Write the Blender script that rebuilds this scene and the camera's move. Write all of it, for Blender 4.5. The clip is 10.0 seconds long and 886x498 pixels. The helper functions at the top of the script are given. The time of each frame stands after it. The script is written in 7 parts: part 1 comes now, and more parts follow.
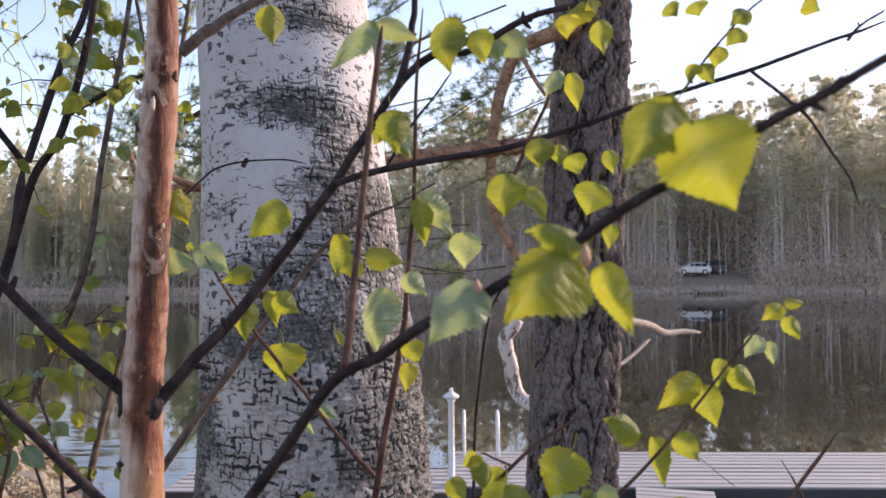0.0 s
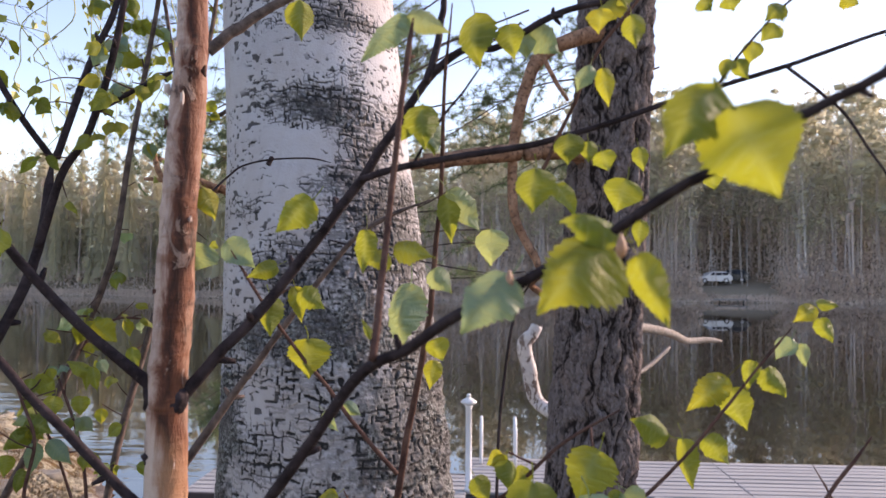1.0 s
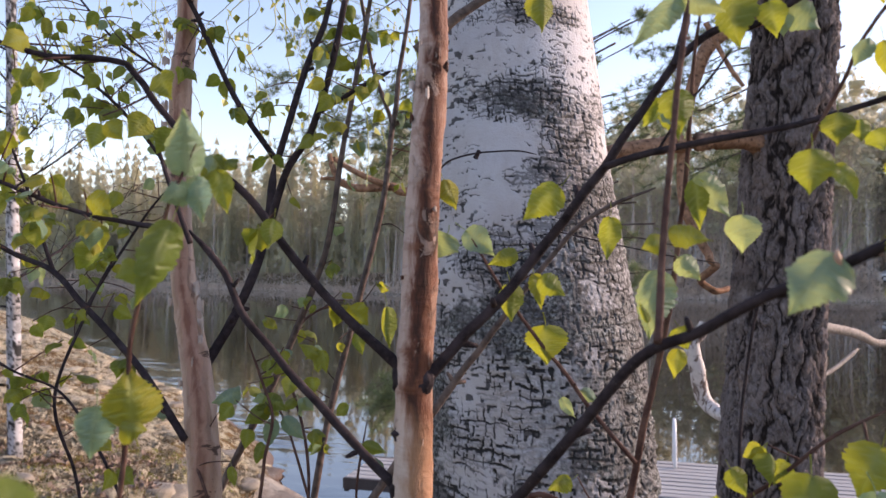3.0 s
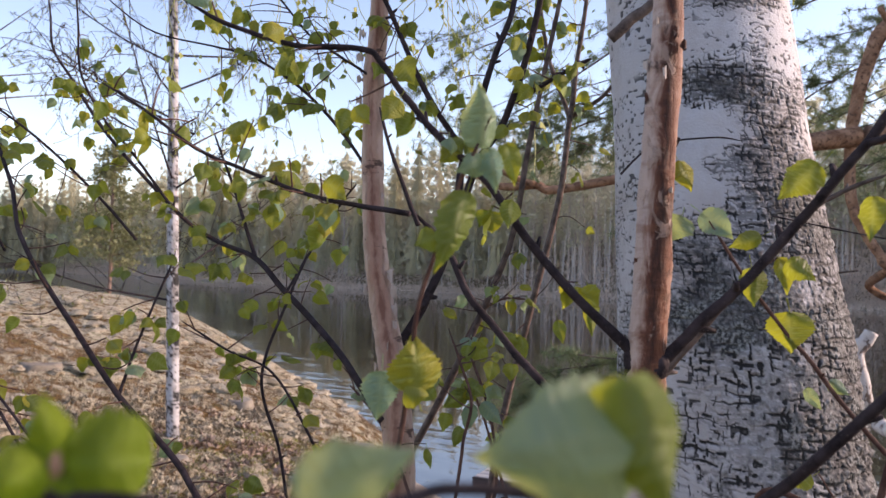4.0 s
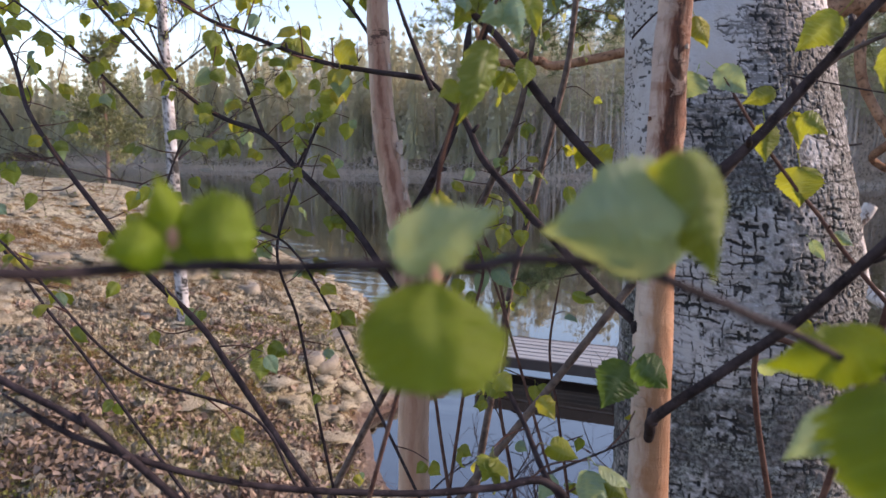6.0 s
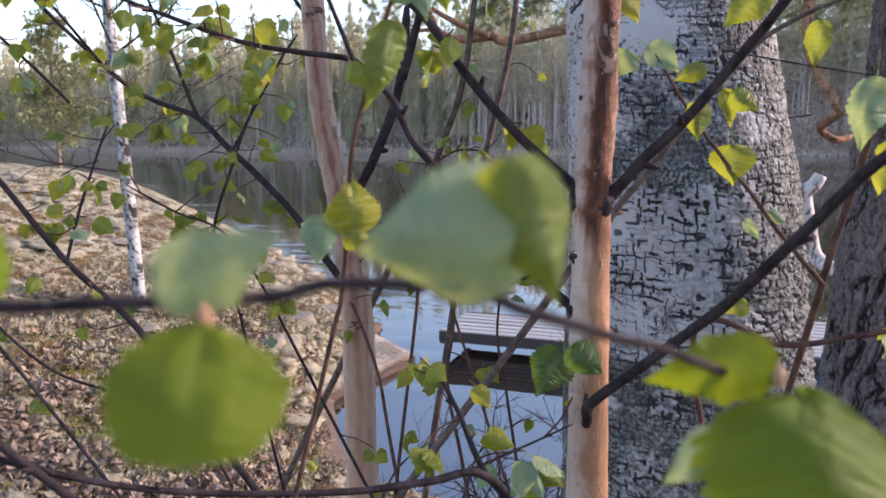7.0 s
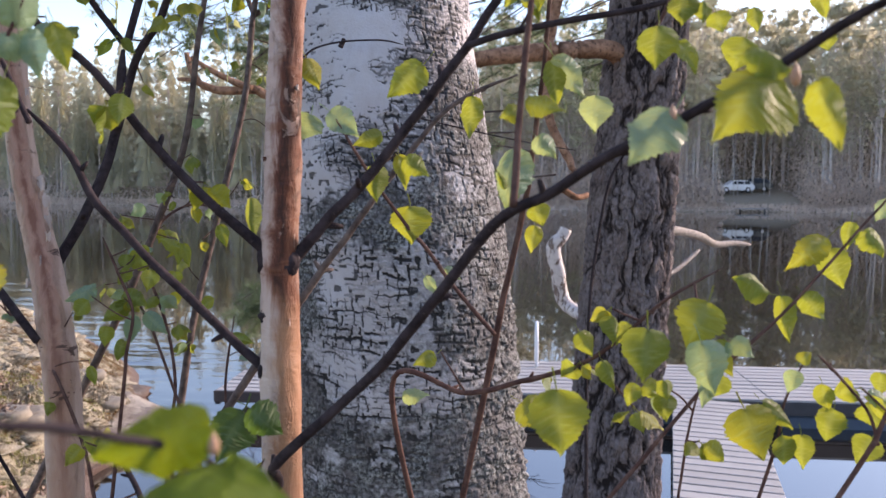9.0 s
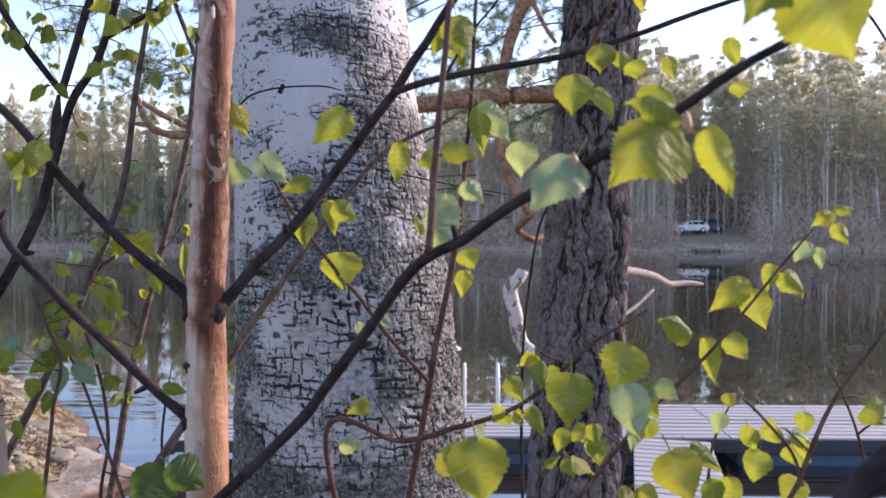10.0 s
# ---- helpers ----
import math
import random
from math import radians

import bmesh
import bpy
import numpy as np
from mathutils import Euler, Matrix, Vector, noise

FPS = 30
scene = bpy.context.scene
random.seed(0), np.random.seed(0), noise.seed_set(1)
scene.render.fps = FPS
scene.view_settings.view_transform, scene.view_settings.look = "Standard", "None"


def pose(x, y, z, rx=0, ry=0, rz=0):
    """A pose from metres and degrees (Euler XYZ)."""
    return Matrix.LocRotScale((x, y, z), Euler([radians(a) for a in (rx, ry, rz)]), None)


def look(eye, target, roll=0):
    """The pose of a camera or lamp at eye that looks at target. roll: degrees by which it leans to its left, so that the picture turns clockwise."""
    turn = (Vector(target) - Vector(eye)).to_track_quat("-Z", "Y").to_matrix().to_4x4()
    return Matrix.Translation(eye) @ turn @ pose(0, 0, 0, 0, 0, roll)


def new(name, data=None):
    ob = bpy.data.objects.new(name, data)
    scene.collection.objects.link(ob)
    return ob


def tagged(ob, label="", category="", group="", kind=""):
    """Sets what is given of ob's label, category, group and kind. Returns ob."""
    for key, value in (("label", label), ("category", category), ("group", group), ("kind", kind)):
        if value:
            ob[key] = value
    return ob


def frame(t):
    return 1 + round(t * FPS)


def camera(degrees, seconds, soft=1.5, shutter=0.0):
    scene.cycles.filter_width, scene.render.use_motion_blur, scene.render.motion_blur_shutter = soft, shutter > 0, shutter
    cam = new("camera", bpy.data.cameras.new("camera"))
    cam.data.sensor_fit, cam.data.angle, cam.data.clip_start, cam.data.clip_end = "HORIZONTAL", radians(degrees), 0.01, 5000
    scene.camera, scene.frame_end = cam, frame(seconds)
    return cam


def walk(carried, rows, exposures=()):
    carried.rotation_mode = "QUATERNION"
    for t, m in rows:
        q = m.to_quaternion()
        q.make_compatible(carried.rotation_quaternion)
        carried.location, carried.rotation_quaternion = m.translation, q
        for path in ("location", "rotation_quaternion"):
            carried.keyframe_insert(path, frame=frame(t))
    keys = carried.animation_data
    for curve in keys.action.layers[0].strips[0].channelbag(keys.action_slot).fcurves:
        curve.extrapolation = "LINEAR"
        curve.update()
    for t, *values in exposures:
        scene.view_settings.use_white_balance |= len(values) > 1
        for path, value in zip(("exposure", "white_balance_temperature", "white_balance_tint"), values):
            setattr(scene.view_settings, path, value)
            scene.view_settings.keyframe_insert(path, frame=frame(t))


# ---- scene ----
cam = camera(61.1, 10.0)
cam.data.dof.use_dof = True
cam.data.dof.focus_distance = 1.15
cam.data.dof.aperture_fstop = 13.0
PATH = [
    (0, (0.0, 0.0, 2.72), (-0.0728, 1.9977, 2.781), -0.39),
    (0.5, (-0.0009, -0.0008, 2.7148), (-0.0981, 1.9954, 2.7884), 0.30),
    (1, (-0.0062, 0.0036, 2.7129), (-0.1292, 1.9984, 2.7889), 0.33),
    (1.5, (-0.0098, 0.0049, 2.7123), (-0.1723, 1.9969, 2.7888), 0.15),
    (2, (-0.0216, -0.0036, 2.7086), (-0.2803, 1.9781, 2.7881), 0.05),
    (3.3, (-0.1127, -0.023, 2.7004), (-0.7249, 1.8798, 2.7654), 0.92),
    (3.5, (-0.1358, -0.0296, 2.6923), (-0.8248, 1.8466, 2.7657), 1.26),
    (4, (-0.1698, -0.0484, 2.6847), (-0.9865, 1.776, 2.7501), 1.40),
    (4.5, (-0.1897, -0.059, 2.6759), (-1.0942, 1.7244, 2.7119), 1.27),
    (5, (-0.1913, -0.0623, 2.668), (-1.1289, 1.7031, 2.6021), 1.08),
    (5.5, (-0.1851, -0.0565, 2.6704), (-1.0686, 1.7295, 2.4988), 0.37),
    (5.7, (-0.181, -0.0677, 2.6646), (-1.029, 1.7324, 2.4638), 0.46),
    (6.8, (-0.1656, -0.0482, 2.6696), (-0.9032, 1.786, 2.367), -0.68),
    (7, (-0.1591, -0.0345, 2.6706), (-0.8733, 1.8093, 2.3702), -0.69),
    (7.5, (-0.1402, -0.0312, 2.6712), (-0.739, 1.8559, 2.3876), -0.46),
    (8, (-0.1212, -0.0246, 2.6725), (-0.5562, 1.9109, 2.4186), 0.15),
    (8.5, (-0.0994, -0.0194, 2.6738), (-0.3846, 1.948, 2.4555), 0.42),
    (9, (-0.0754, -0.0216, 2.6771), (-0.2441, 1.9645, 2.5121), 0.30),
    (9.5, (-0.0598, -0.0284, 2.6808), (-0.1712, 1.9673, 2.6117), 0.11),
    (10, (-0.0482, -0.0167, 2.6795), (-0.1159, 1.9815, 2.6269), -0.15),
]
EXPOSURES = [(0.0, 1.61, 7450.0, 28.0), (2.0, 1.58, 7400.0, 28.0), (5.5, 1.45, 7200.0, 27.0), (7.0, 1.79, 6800.0, 23.5), (8.0, 1.85, 6900.0, 24.0), (8.5, 1.78, 7000.0, 24.0), (9.0, 1.76, 6950.0, 25.0), (10.0, 1.74, 6650.0, 27.0)]
walk(cam, [(t, look(eye, target, roll)) for t, eye, target, roll in PATH], EXPOSURES)

# ---- daylight: a low evening sun behind the far woods, wide open pale sky ----
world = bpy.data.worlds.new("sky")
scene.world = world
world.use_nodes = True
wn = world.node_tree
wn.nodes.clear()
sky = wn.nodes.new("ShaderNodeTexSky")
sky.sky_type = "NISHITA"
sky.sun_disc = False
sky.sun_elevation = radians(22)
sky.sun_rotation = radians(60)
sky.air_density, sky.dust_density, sky.ozone_density = 1.0, 0.4, 1.8
bg = wn.nodes.new("ShaderNodeBackground")
bg.inputs["Strength"].default_value = 0.12
wout = wn.nodes.new("ShaderNodeOutputWorld")
wn.links.new(sky.outputs["Color"], bg.inputs["Color"])
wn.links.new(bg.outputs["Background"], wout.inputs["Surface"])

sun = new("sun", bpy.data.lights.new("sun", "SUN"))
sun.data.energy, sun.data.angle, sun.data.color = 2.0, radians(12), (1.0, 0.86, 0.72)
SUN_AZ, SUN_EL = radians(60), radians(22)
sun.matrix_world = look((60 * math.sin(SUN_AZ), 60 * math.cos(SUN_AZ), 60 * math.tan(SUN_EL)), (0, 0, 0))

# ---- helpers of the scene ----
def hash01(ix, iy, iz=0, seed=0):
    n = (np.asarray(ix, np.int64) * 374761393 + np.asarray(iy, np.int64) * 668265263 + np.asarray(iz, np.int64) * 2147483647 + seed * 1274126177) & 0x7FFFFFFF
    n = ((n ^ (n >> 13)) * 1274126177) & 0x7FFFFFFF
    n = ((n ^ (n >> 16)) * 374761393) & 0x7FFFFFFF
    return (n ^ (n >> 15) & 0x7FFFFFFF) / 0x7FFFFFFF


def vnoise(x, y, seed=0):
    x, y = np.asarray(x, float), np.asarray(y, float)
    ix, iy = np.floor(x), np.floor(y)
    fx, fy = x - ix, y - iy
    fx, fy = fx * fx * (3 - 2 * fx), fy * fy * (3 - 2 * fy)
    a, b = hash01(ix, iy, 0, seed), hash01(ix + 1, iy, 0, seed)
    c, d = hash01(ix, iy + 1, 0, seed), hash01(ix + 1, iy + 1, 0, seed)
    return (a * (1 - fx) + b * fx) * (1 - fy) + (c * (1 - fx) + d * fx) * fy


def fbm(x, y, octaves=4, seed=0):
    total, amp, norm = 0.0, 1.0, 0.0
    for k in range(octaves):
        total = total + amp * vnoise(np.asarray(x) * 2**k, np.asarray(y) * 2**k, seed + 17 * k)
        norm, amp = norm + amp, amp * 0.5
    return total / norm


def cells(x, y, jitter=0.9, seed=0):
    """Distance to the nearest border between random cells, the cell's own random number."""
    ix, iy = np.floor(x), np.floor(y)
    f1, f2, own = np.full(x.shape, 9.0), np.full(x.shape, 9.0), np.zeros(x.shape)
    for dx in (-1, 0, 1):
        for dy in (-1, 0, 1):
            cx, cy = ix + dx, iy + dy
            px = cx + 0.5 + jitter * (hash01(cx, cy, 1, seed) - 0.5)
            py = cy + 0.5 + jitter * (hash01(cx, cy, 2, seed) - 0.5)
            d = np.hypot(px - x, py - y)
            near = d < f1
            f2 = np.where(near, f1, np.minimum(f2, d))
            own = np.where(near, hash01(cx, cy, 3, seed), own)
            f1 = np.where(near, d, f1)
    return f2 - f1, own


def smooth(a, b, x):
    t = np.clip((x - a) / (b - a), 0, 1)
    return t * t * (3 - 2 * t)


def mesh_of(name, verts, faces, mats, smooth_shade=True):
    """A mesh from arrays of corners and of triangles or quads."""
    me = bpy.data.meshes.new(name)
    verts, faces = np.asarray(verts, np.float32).reshape(-1, 3), np.asarray(faces, np.int32)
    me.vertices.add(len(verts))
    me.vertices.foreach_set("co", verts.ravel())
    n = faces.shape[1]
    me.loops.add(faces.size)
    me.loops.foreach_set("vertex_index", faces.ravel())
    me.polygons.add(len(faces))
    me.polygons.foreach_set("loop_start", np.arange(0, faces.size, n, dtype=np.int32))
    me.polygons.foreach_set("use_smooth", np.full(len(faces), smooth_shade))
    me.update(calc_edges=True)
    for m in mats if isinstance(mats, (list, tuple)) else [mats]:
        me.materials.append(m)
    return me


def grid_faces(nu, nv, wrap=False):
    """Quads of a grid of nv rows with nu corners each."""
    u = np.arange(nu if wrap else nu - 1)
    v = np.arange(nv - 1)
    a = (v[:, None] * nu + u[None]).ravel()
    b = (v[:, None] * nu + ((u + 1) % nu)[None]).ravel()
    return np.stack([a, b, b + nu, a + nu], -1)


def put_attr(me, name, values):
    at = me.attributes.new(name, "FLOAT", "POINT")
    at.data.foreach_set("value", np.asarray(values, np.float32).ravel())


def part(name, data, material=None, parent=None, label=""):
    """Links a bmesh or a mesh as one object under a thing or a part."""
    if isinstance(data, bmesh.types.BMesh):
        me = bpy.data.meshes.new(name)
        data.to_mesh(me)
        data.free()
        if material:
            me.materials.append(material)
    else:
        me = data
    ob = new(name, me)
    if parent:
        ob.parent = parent
    if label:
        ob["label"] = label
    return ob


def empty(name, place=(0, 0, 0)):
    ob = new(name)
    ob.location = place
    ob.empty_display_size = 0.05
    bpy.context.view_layer.update()
    return ob


def box(bm, x0, y0, z0, x1, y1, z1, bevel=0.0):
    m = Matrix.Translation(((x0 + x1) / 2, (y0 + y1) / 2, (z0 + z1) / 2)) @ Matrix.Diagonal((x1 - x0, y1 - y0, z1 - z0, 1))
    made = bmesh.ops.create_cube(bm, size=1, matrix=m)
    if bevel:
        edges = list({e for v in made["verts"] for e in v.link_edges})
        bmesh.ops.bevel(bm, geom=edges, offset=bevel, segments=1, affect="EDGES")
    return bm


def spline(points, steps=8):
    """A smooth line through the given points."""
    p = [np.array(q, float) for q in points]
    p = [2 * p[0] - p[1]] + p + [2 * p[-1] - p[-2]]
    out = []
    for a, b, c, d in zip(p, p[1:], p[2:], p[3:]):
        for t in np.arange(steps) / steps:
            out.append(0.5 * (2 * b + (c - a) * t + (2 * a - 5 * b + 4 * c - d) * t * t + (3 * b - a - 3 * c + d) * t**3))
    out.append(p[-2])
    return np.array(out)


def tube_arrays(line, radii, sides=8, knobs=0.0, seed=0):
    """Corners and quads of a tapering tube along a line, with its ends closed to points."""
    line = np.asarray(line, float)
    radii = np.interp(np.linspace(0, 1, len(line)), np.linspace(0, 1, len(radii)), radii)
    if knobs:
        rng = np.random.default_rng(seed)
        some = max(3, len(radii) // 3)
        radii = radii * (1 + 1.4 * knobs * np.interp(np.linspace(0, 1, len(radii)), np.linspace(0, 1, some), rng.uniform(-1, 1, some)))
    tang = np.gradient(line, axis=0)
    tang /= np.linalg.norm(tang, axis=1)[:, None] + 1e-12
    ref = np.array([0.31, 0.2, 0.93]) if abs(tang[0][2]) < 0.8 else np.array([0.9, 0.4, 0.1])
    side = np.cross(tang, ref)
    side /= np.linalg.norm(side, axis=1)[:, None] + 1e-12
    up = np.cross(side, tang)
    ang = np.arange(sides) * 2 * math.pi / sides
    ring = side[:, None] * np.cos(ang)[None, :, None] + up[:, None] * np.sin(ang)[None, :, None]
    rows = np.concatenate([[0.02 * radii[0]], radii, [0.02 * radii[-1]]])
    at = np.concatenate([line[:1], line, line[-1:]])
    ring = np.concatenate([ring[:1], ring, ring[-1:]])
    verts = at[:, None] + ring * rows[:, None, None]
    return verts.reshape(-1, 3), grid_faces(sides, len(at), True)


def joined(pieces):
    """Several arrays of corners and faces as one."""
    vs, fs, n = [], [], 0
    for v, f in pieces:
        vs.append(v)
        fs.append(f + n)
        n += len(v)
    return np.concatenate(vs), np.concatenate(fs)

# ---- materials ----
class Nodes:
    """A small helper that writes node materials."""

    def __init__(self, name):
        self.mat = bpy.data.materials.new(name)
        self.mat.use_nodes = True
        self.tree = self.mat.node_tree
        self.tree.nodes.clear()
        self.out = self.tree.nodes.new("ShaderNodeOutputMaterial")

    def add(self, kind, values=None, **props):
        n = self.tree.nodes.new(kind)
        for k, v in props.items():
            setattr(n, k, v)
        for k, v in (values or {}).items():
            if isinstance(v, bpy.types.NodeSocket):
                self.tree.links.new(v, n.inputs[k])
            else:
                n.inputs[k].default_value = v
        return n

    def coords(self, scale=(1, 1, 1), kind="Object"):
        t = self.add("ShaderNodeTexCoord")
        return self.add("ShaderNodeMapping", {"Vector": t.outputs[kind], "Scale": scale}).outputs[0]

    def noise(self, vector, scale, detail=4.0, rough=0.6, distortion=0.0):
        return self.add("ShaderNodeTexNoise", {"Vector": vector, "Scale": scale, "Detail": detail, "Roughness": rough, "Distortion": distortion}).outputs["Fac"]

    def ramp(self, fac, *stops):
        n = self.add("ShaderNodeValToRGB", {"Fac": fac})
        while len(n.color_ramp.elements) < len(stops):
            n.color_ramp.elements.new(0.5)
        for e, (p, c) in zip(n.color_ramp.elements, stops):
            e.position = p
            e.color = (*c, 1) if isinstance(c, tuple) else (c, c, c, 1)
        return n.outputs["Color"]

    def mix(self, fac, a, b, blend="MIX"):
        n = self.add("ShaderNodeMix", data_type="RGBA", blend_type=blend)
        for k, v in ((0, fac), (6, a), (7, b)):
            if isinstance(v, bpy.types.NodeSocket):
                self.tree.links.new(v, n.inputs[k])
            else:
                n.inputs[k].default_value = (*v, 1) if isinstance(v, tuple) else v
        return n.outputs[2]

    def math(self, op, a, b=0.0, c=0.0):
        return self.add("ShaderNodeMath", {0: a, 1: b, 2: c}, operation=op).outputs[0]

    def attr(self, name):
        return self.add("ShaderNodeAttribute", attribute_name=name).outputs["Fac"]

    def bump(self, height, strength=0.4, distance=0.01):
        return self.add("ShaderNodeBump", {"Height": height, "Strength": strength, "Distance": distance}).outputs[0]

    def finish(self, color, rough=0.7, normal=None, metal=0.0, ior=1.45, **more):
        v = {"Base Color": (*color, 1) if isinstance(color, tuple) else color, "Roughness": rough, "Metallic": metal, "IOR": ior}
        v.update({k.replace("_", " "): x for k, x in more.items()})
        if normal is not None:
            v["Normal"] = normal
        b = self.add("ShaderNodeBsdfPrincipled", v)
        self.tree.links.new(b.outputs[0], self.out.inputs["Surface"])
        return self.mat


def m_birch():
    n = Nodes("birch_bark")
    v = n.coords()
    fine = n.noise(n.coords((1, 1, 0.35)), 70, 5)
    blot = n.noise(v, 8, 4)
    white = n.mix(n.ramp(blot, (0.42, 0.0), (0.68, 1.0)), (0.46, 0.455, 0.475), (0.38, 0.34, 0.33))
    white = n.mix(n.ramp(fine, (0.5, 0.0), (0.78, 0.5)), white, (0.36, 0.32, 0.31))
    white = n.mix(n.ramp(n.noise(n.coords((0.5, 0.5, 1)), 190, 3), (0.62, 0.0), (0.74, 0.45)), white, (0.36, 0.34, 0.34))
    rind = n.mix(n.ramp(n.noise(v, 150, 3), (0.35, 0.0), (0.7, 1.0)), (0.025, 0.023, 0.023), (0.17, 0.16, 0.16))
    crumbs = n.mix(n.ramp(n.noise(v, 230, 4), (0.4, 0.0), (0.62, 1.0)), (0.02, 0.02, 0.019), (0.27, 0.28, 0.27))
    rough_bark = n.mix(n.ramp(n.noise(v, 30, 3), (0.42, 0.0), (0.6, 1.0)), rind, crumbs)
    col = n.mix(n.attr("rough"), white, rough_bark)
    col = n.mix(n.attr("crack"), col, (0.009, 0.008, 0.009))
    return n.finish(col, 0.75, n.bump(n.noise(v, 260, 4), 0.35, 0.003))


def m_pine():
    n = Nodes("pine_bark")
    v = n.coords((1, 1, 0.55))
    plate = n.mix(n.ramp(n.noise(v, 45, 6, 0.7), (0.32, 0.0), (0.68, 1.0)), (0.108, 0.088, 0.085), (0.285, 0.245, 0.243))
    plate = n.mix(n.ramp(n.noise(n.coords(), 6, 3), (0.5, 0.0), (0.72, 0.45)), plate, (0.28, 0.19, 0.15))
    plate = n.mix(n.ramp(n.noise(n.coords(), 75, 3), (0.58, 0.0), (0.7, 0.6)), plate, (0.31, 0.285, 0.278))
    col = n.mix(n.attr("crack"), plate, (0.028, 0.021, 0.02))
    return n.finish(col, 0.95, n.bump(n.noise(v, 150, 5, 0.7), 1.0, 0.014), ior=1.2)


def m_limb():
    n = Nodes("pine_limb_bark")
    v = n.coords((1, 1, 1))
    col = n.mix(n.ramp(n.noise(v, 22, 5), (0.35, 0.0), (0.65, 1.0)), (0.19, 0.098, 0.06), (0.4, 0.235, 0.155))
    col = n.mix(n.ramp(n.noise(v, 60, 3), (0.52, 0.0), (0.66, 0.85)), col, (0.07, 0.042, 0.032))
    return n.finish(col, 0.85, n.bump(n.noise(v, 70, 5, 0.7), 0.8, 0.01), ior=1.22)


def m_peel():
    n = Nodes("peeling_young_birch_bark")
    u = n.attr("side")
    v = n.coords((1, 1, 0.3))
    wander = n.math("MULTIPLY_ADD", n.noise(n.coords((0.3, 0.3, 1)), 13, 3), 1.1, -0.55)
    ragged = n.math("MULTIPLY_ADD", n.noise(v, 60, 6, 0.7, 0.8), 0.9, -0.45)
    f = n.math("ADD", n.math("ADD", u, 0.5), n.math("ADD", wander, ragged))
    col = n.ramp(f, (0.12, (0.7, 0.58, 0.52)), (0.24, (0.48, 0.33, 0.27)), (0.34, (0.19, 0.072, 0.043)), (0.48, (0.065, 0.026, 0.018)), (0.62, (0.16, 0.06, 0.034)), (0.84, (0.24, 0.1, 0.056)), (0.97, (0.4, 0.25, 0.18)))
    bands = n.noise(n.coords((0.22, 0.22, 1)), 95, 3)
    col = n.mix(n.ramp(bands, (0.55, 0.0), (0.66, 0.45)), col, (0.3, 0.13, 0.07))
    smudge = n.noise(n.coords((1, 1, 0.7)), 34, 5, 0.65, 0.6)
    col = n.mix(n.ramp(smudge, (0.58, 0.0), (0.67, 0.85)), col, (0.035, 0.018, 0.014))
    flake = n.noise(n.coords((1, 1, 0.6)), 42, 5, 0.7, 1.2)
    col = n.mix(n.ramp(flake, (0.6, 0.0), (0.63, 0.8)), col, (0.5, 0.38, 0.32))
    col = n.mix(1.0, col, (0.66, 0.58, 0.55), "MULTIPLY")
    z = n.add("ShaderNodeSeparateXYZ", {0: n.add("ShaderNodeTexCoord").outputs["Object"]}).outputs[2]
    smooth_low = n.ramp(n.math("ADD", n.math("MULTIPLY_ADD", z, 5.0, -12.4), n.math("MULTIPLY", n.noise(n.coords((1, 1, 0.5)), 30, 4), -0.5)), (0.1, 0.8), (0.32, 0.0))
    tan = n.mix(n.ramp(f, (0.05, 0.0), (0.4, 1.0)), (0.5, 0.4, 0.34), n.mix(bands, (0.3, 0.135, 0.065), (0.44, 0.25, 0.15)))
    col = n.mix(smooth_low, col, tan)
    h = n.math("ADD", n.math("MULTIPLY", n.noise(v, 70, 5, 0.65, 0.5), 1.4), n.math("ADD", n.math("MULTIPLY", bands, 0.5), n.math("MULTIPLY", n.ramp(flake, (0.58, 0.0), (0.62, 1.0)), 0.5)))
    return n.finish(col, 0.65, n.bump(h, 0.8, 0.004), ior=1.35)


def m_pale():
    n = Nodes("pale_young_birch_bark")
    v = n.coords((1, 1, 0.3))
    z = n.add("ShaderNodeSeparateXYZ", {0: n.add("ShaderNodeTexCoord").outputs["Object"]}).outputs[2]
    streak = n.noise(v, 28, 5, 0.6, 0.5)
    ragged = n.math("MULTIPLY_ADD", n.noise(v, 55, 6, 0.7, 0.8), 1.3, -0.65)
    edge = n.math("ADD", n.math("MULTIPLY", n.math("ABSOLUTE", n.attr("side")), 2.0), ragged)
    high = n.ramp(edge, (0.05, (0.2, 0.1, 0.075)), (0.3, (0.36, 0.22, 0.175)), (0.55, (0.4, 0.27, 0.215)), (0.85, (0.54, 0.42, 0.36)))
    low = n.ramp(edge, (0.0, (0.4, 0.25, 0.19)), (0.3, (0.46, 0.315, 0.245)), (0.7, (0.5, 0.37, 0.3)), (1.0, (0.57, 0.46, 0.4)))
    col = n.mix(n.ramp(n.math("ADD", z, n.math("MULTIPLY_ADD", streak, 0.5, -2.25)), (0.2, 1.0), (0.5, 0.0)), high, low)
    col = n.mix(n.ramp(streak, (0.52, 0.0), (0.66, 0.5)), col, (0.53, 0.39, 0.32))
    slits = n.noise(n.coords((0.4, 0.4, 1)), 38, 5, 0.7, 0.4)
    col = n.mix(n.ramp(slits, (0.61, 0.0), (0.65, 0.9)), col, (0.07, 0.04, 0.033))
    col = n.mix(1.0, col, (0.93, 0.84, 0.77), "MULTIPLY")
    h = n.math("ADD", n.noise(v, 90, 4), n.math("MULTIPLY", n.ramp(edge, (0.5, 0.0), (0.7, 1.0)), 0.6))
    return n.finish(col, 0.7, n.bump(h, 0.7, 0.005), ior=1.3)


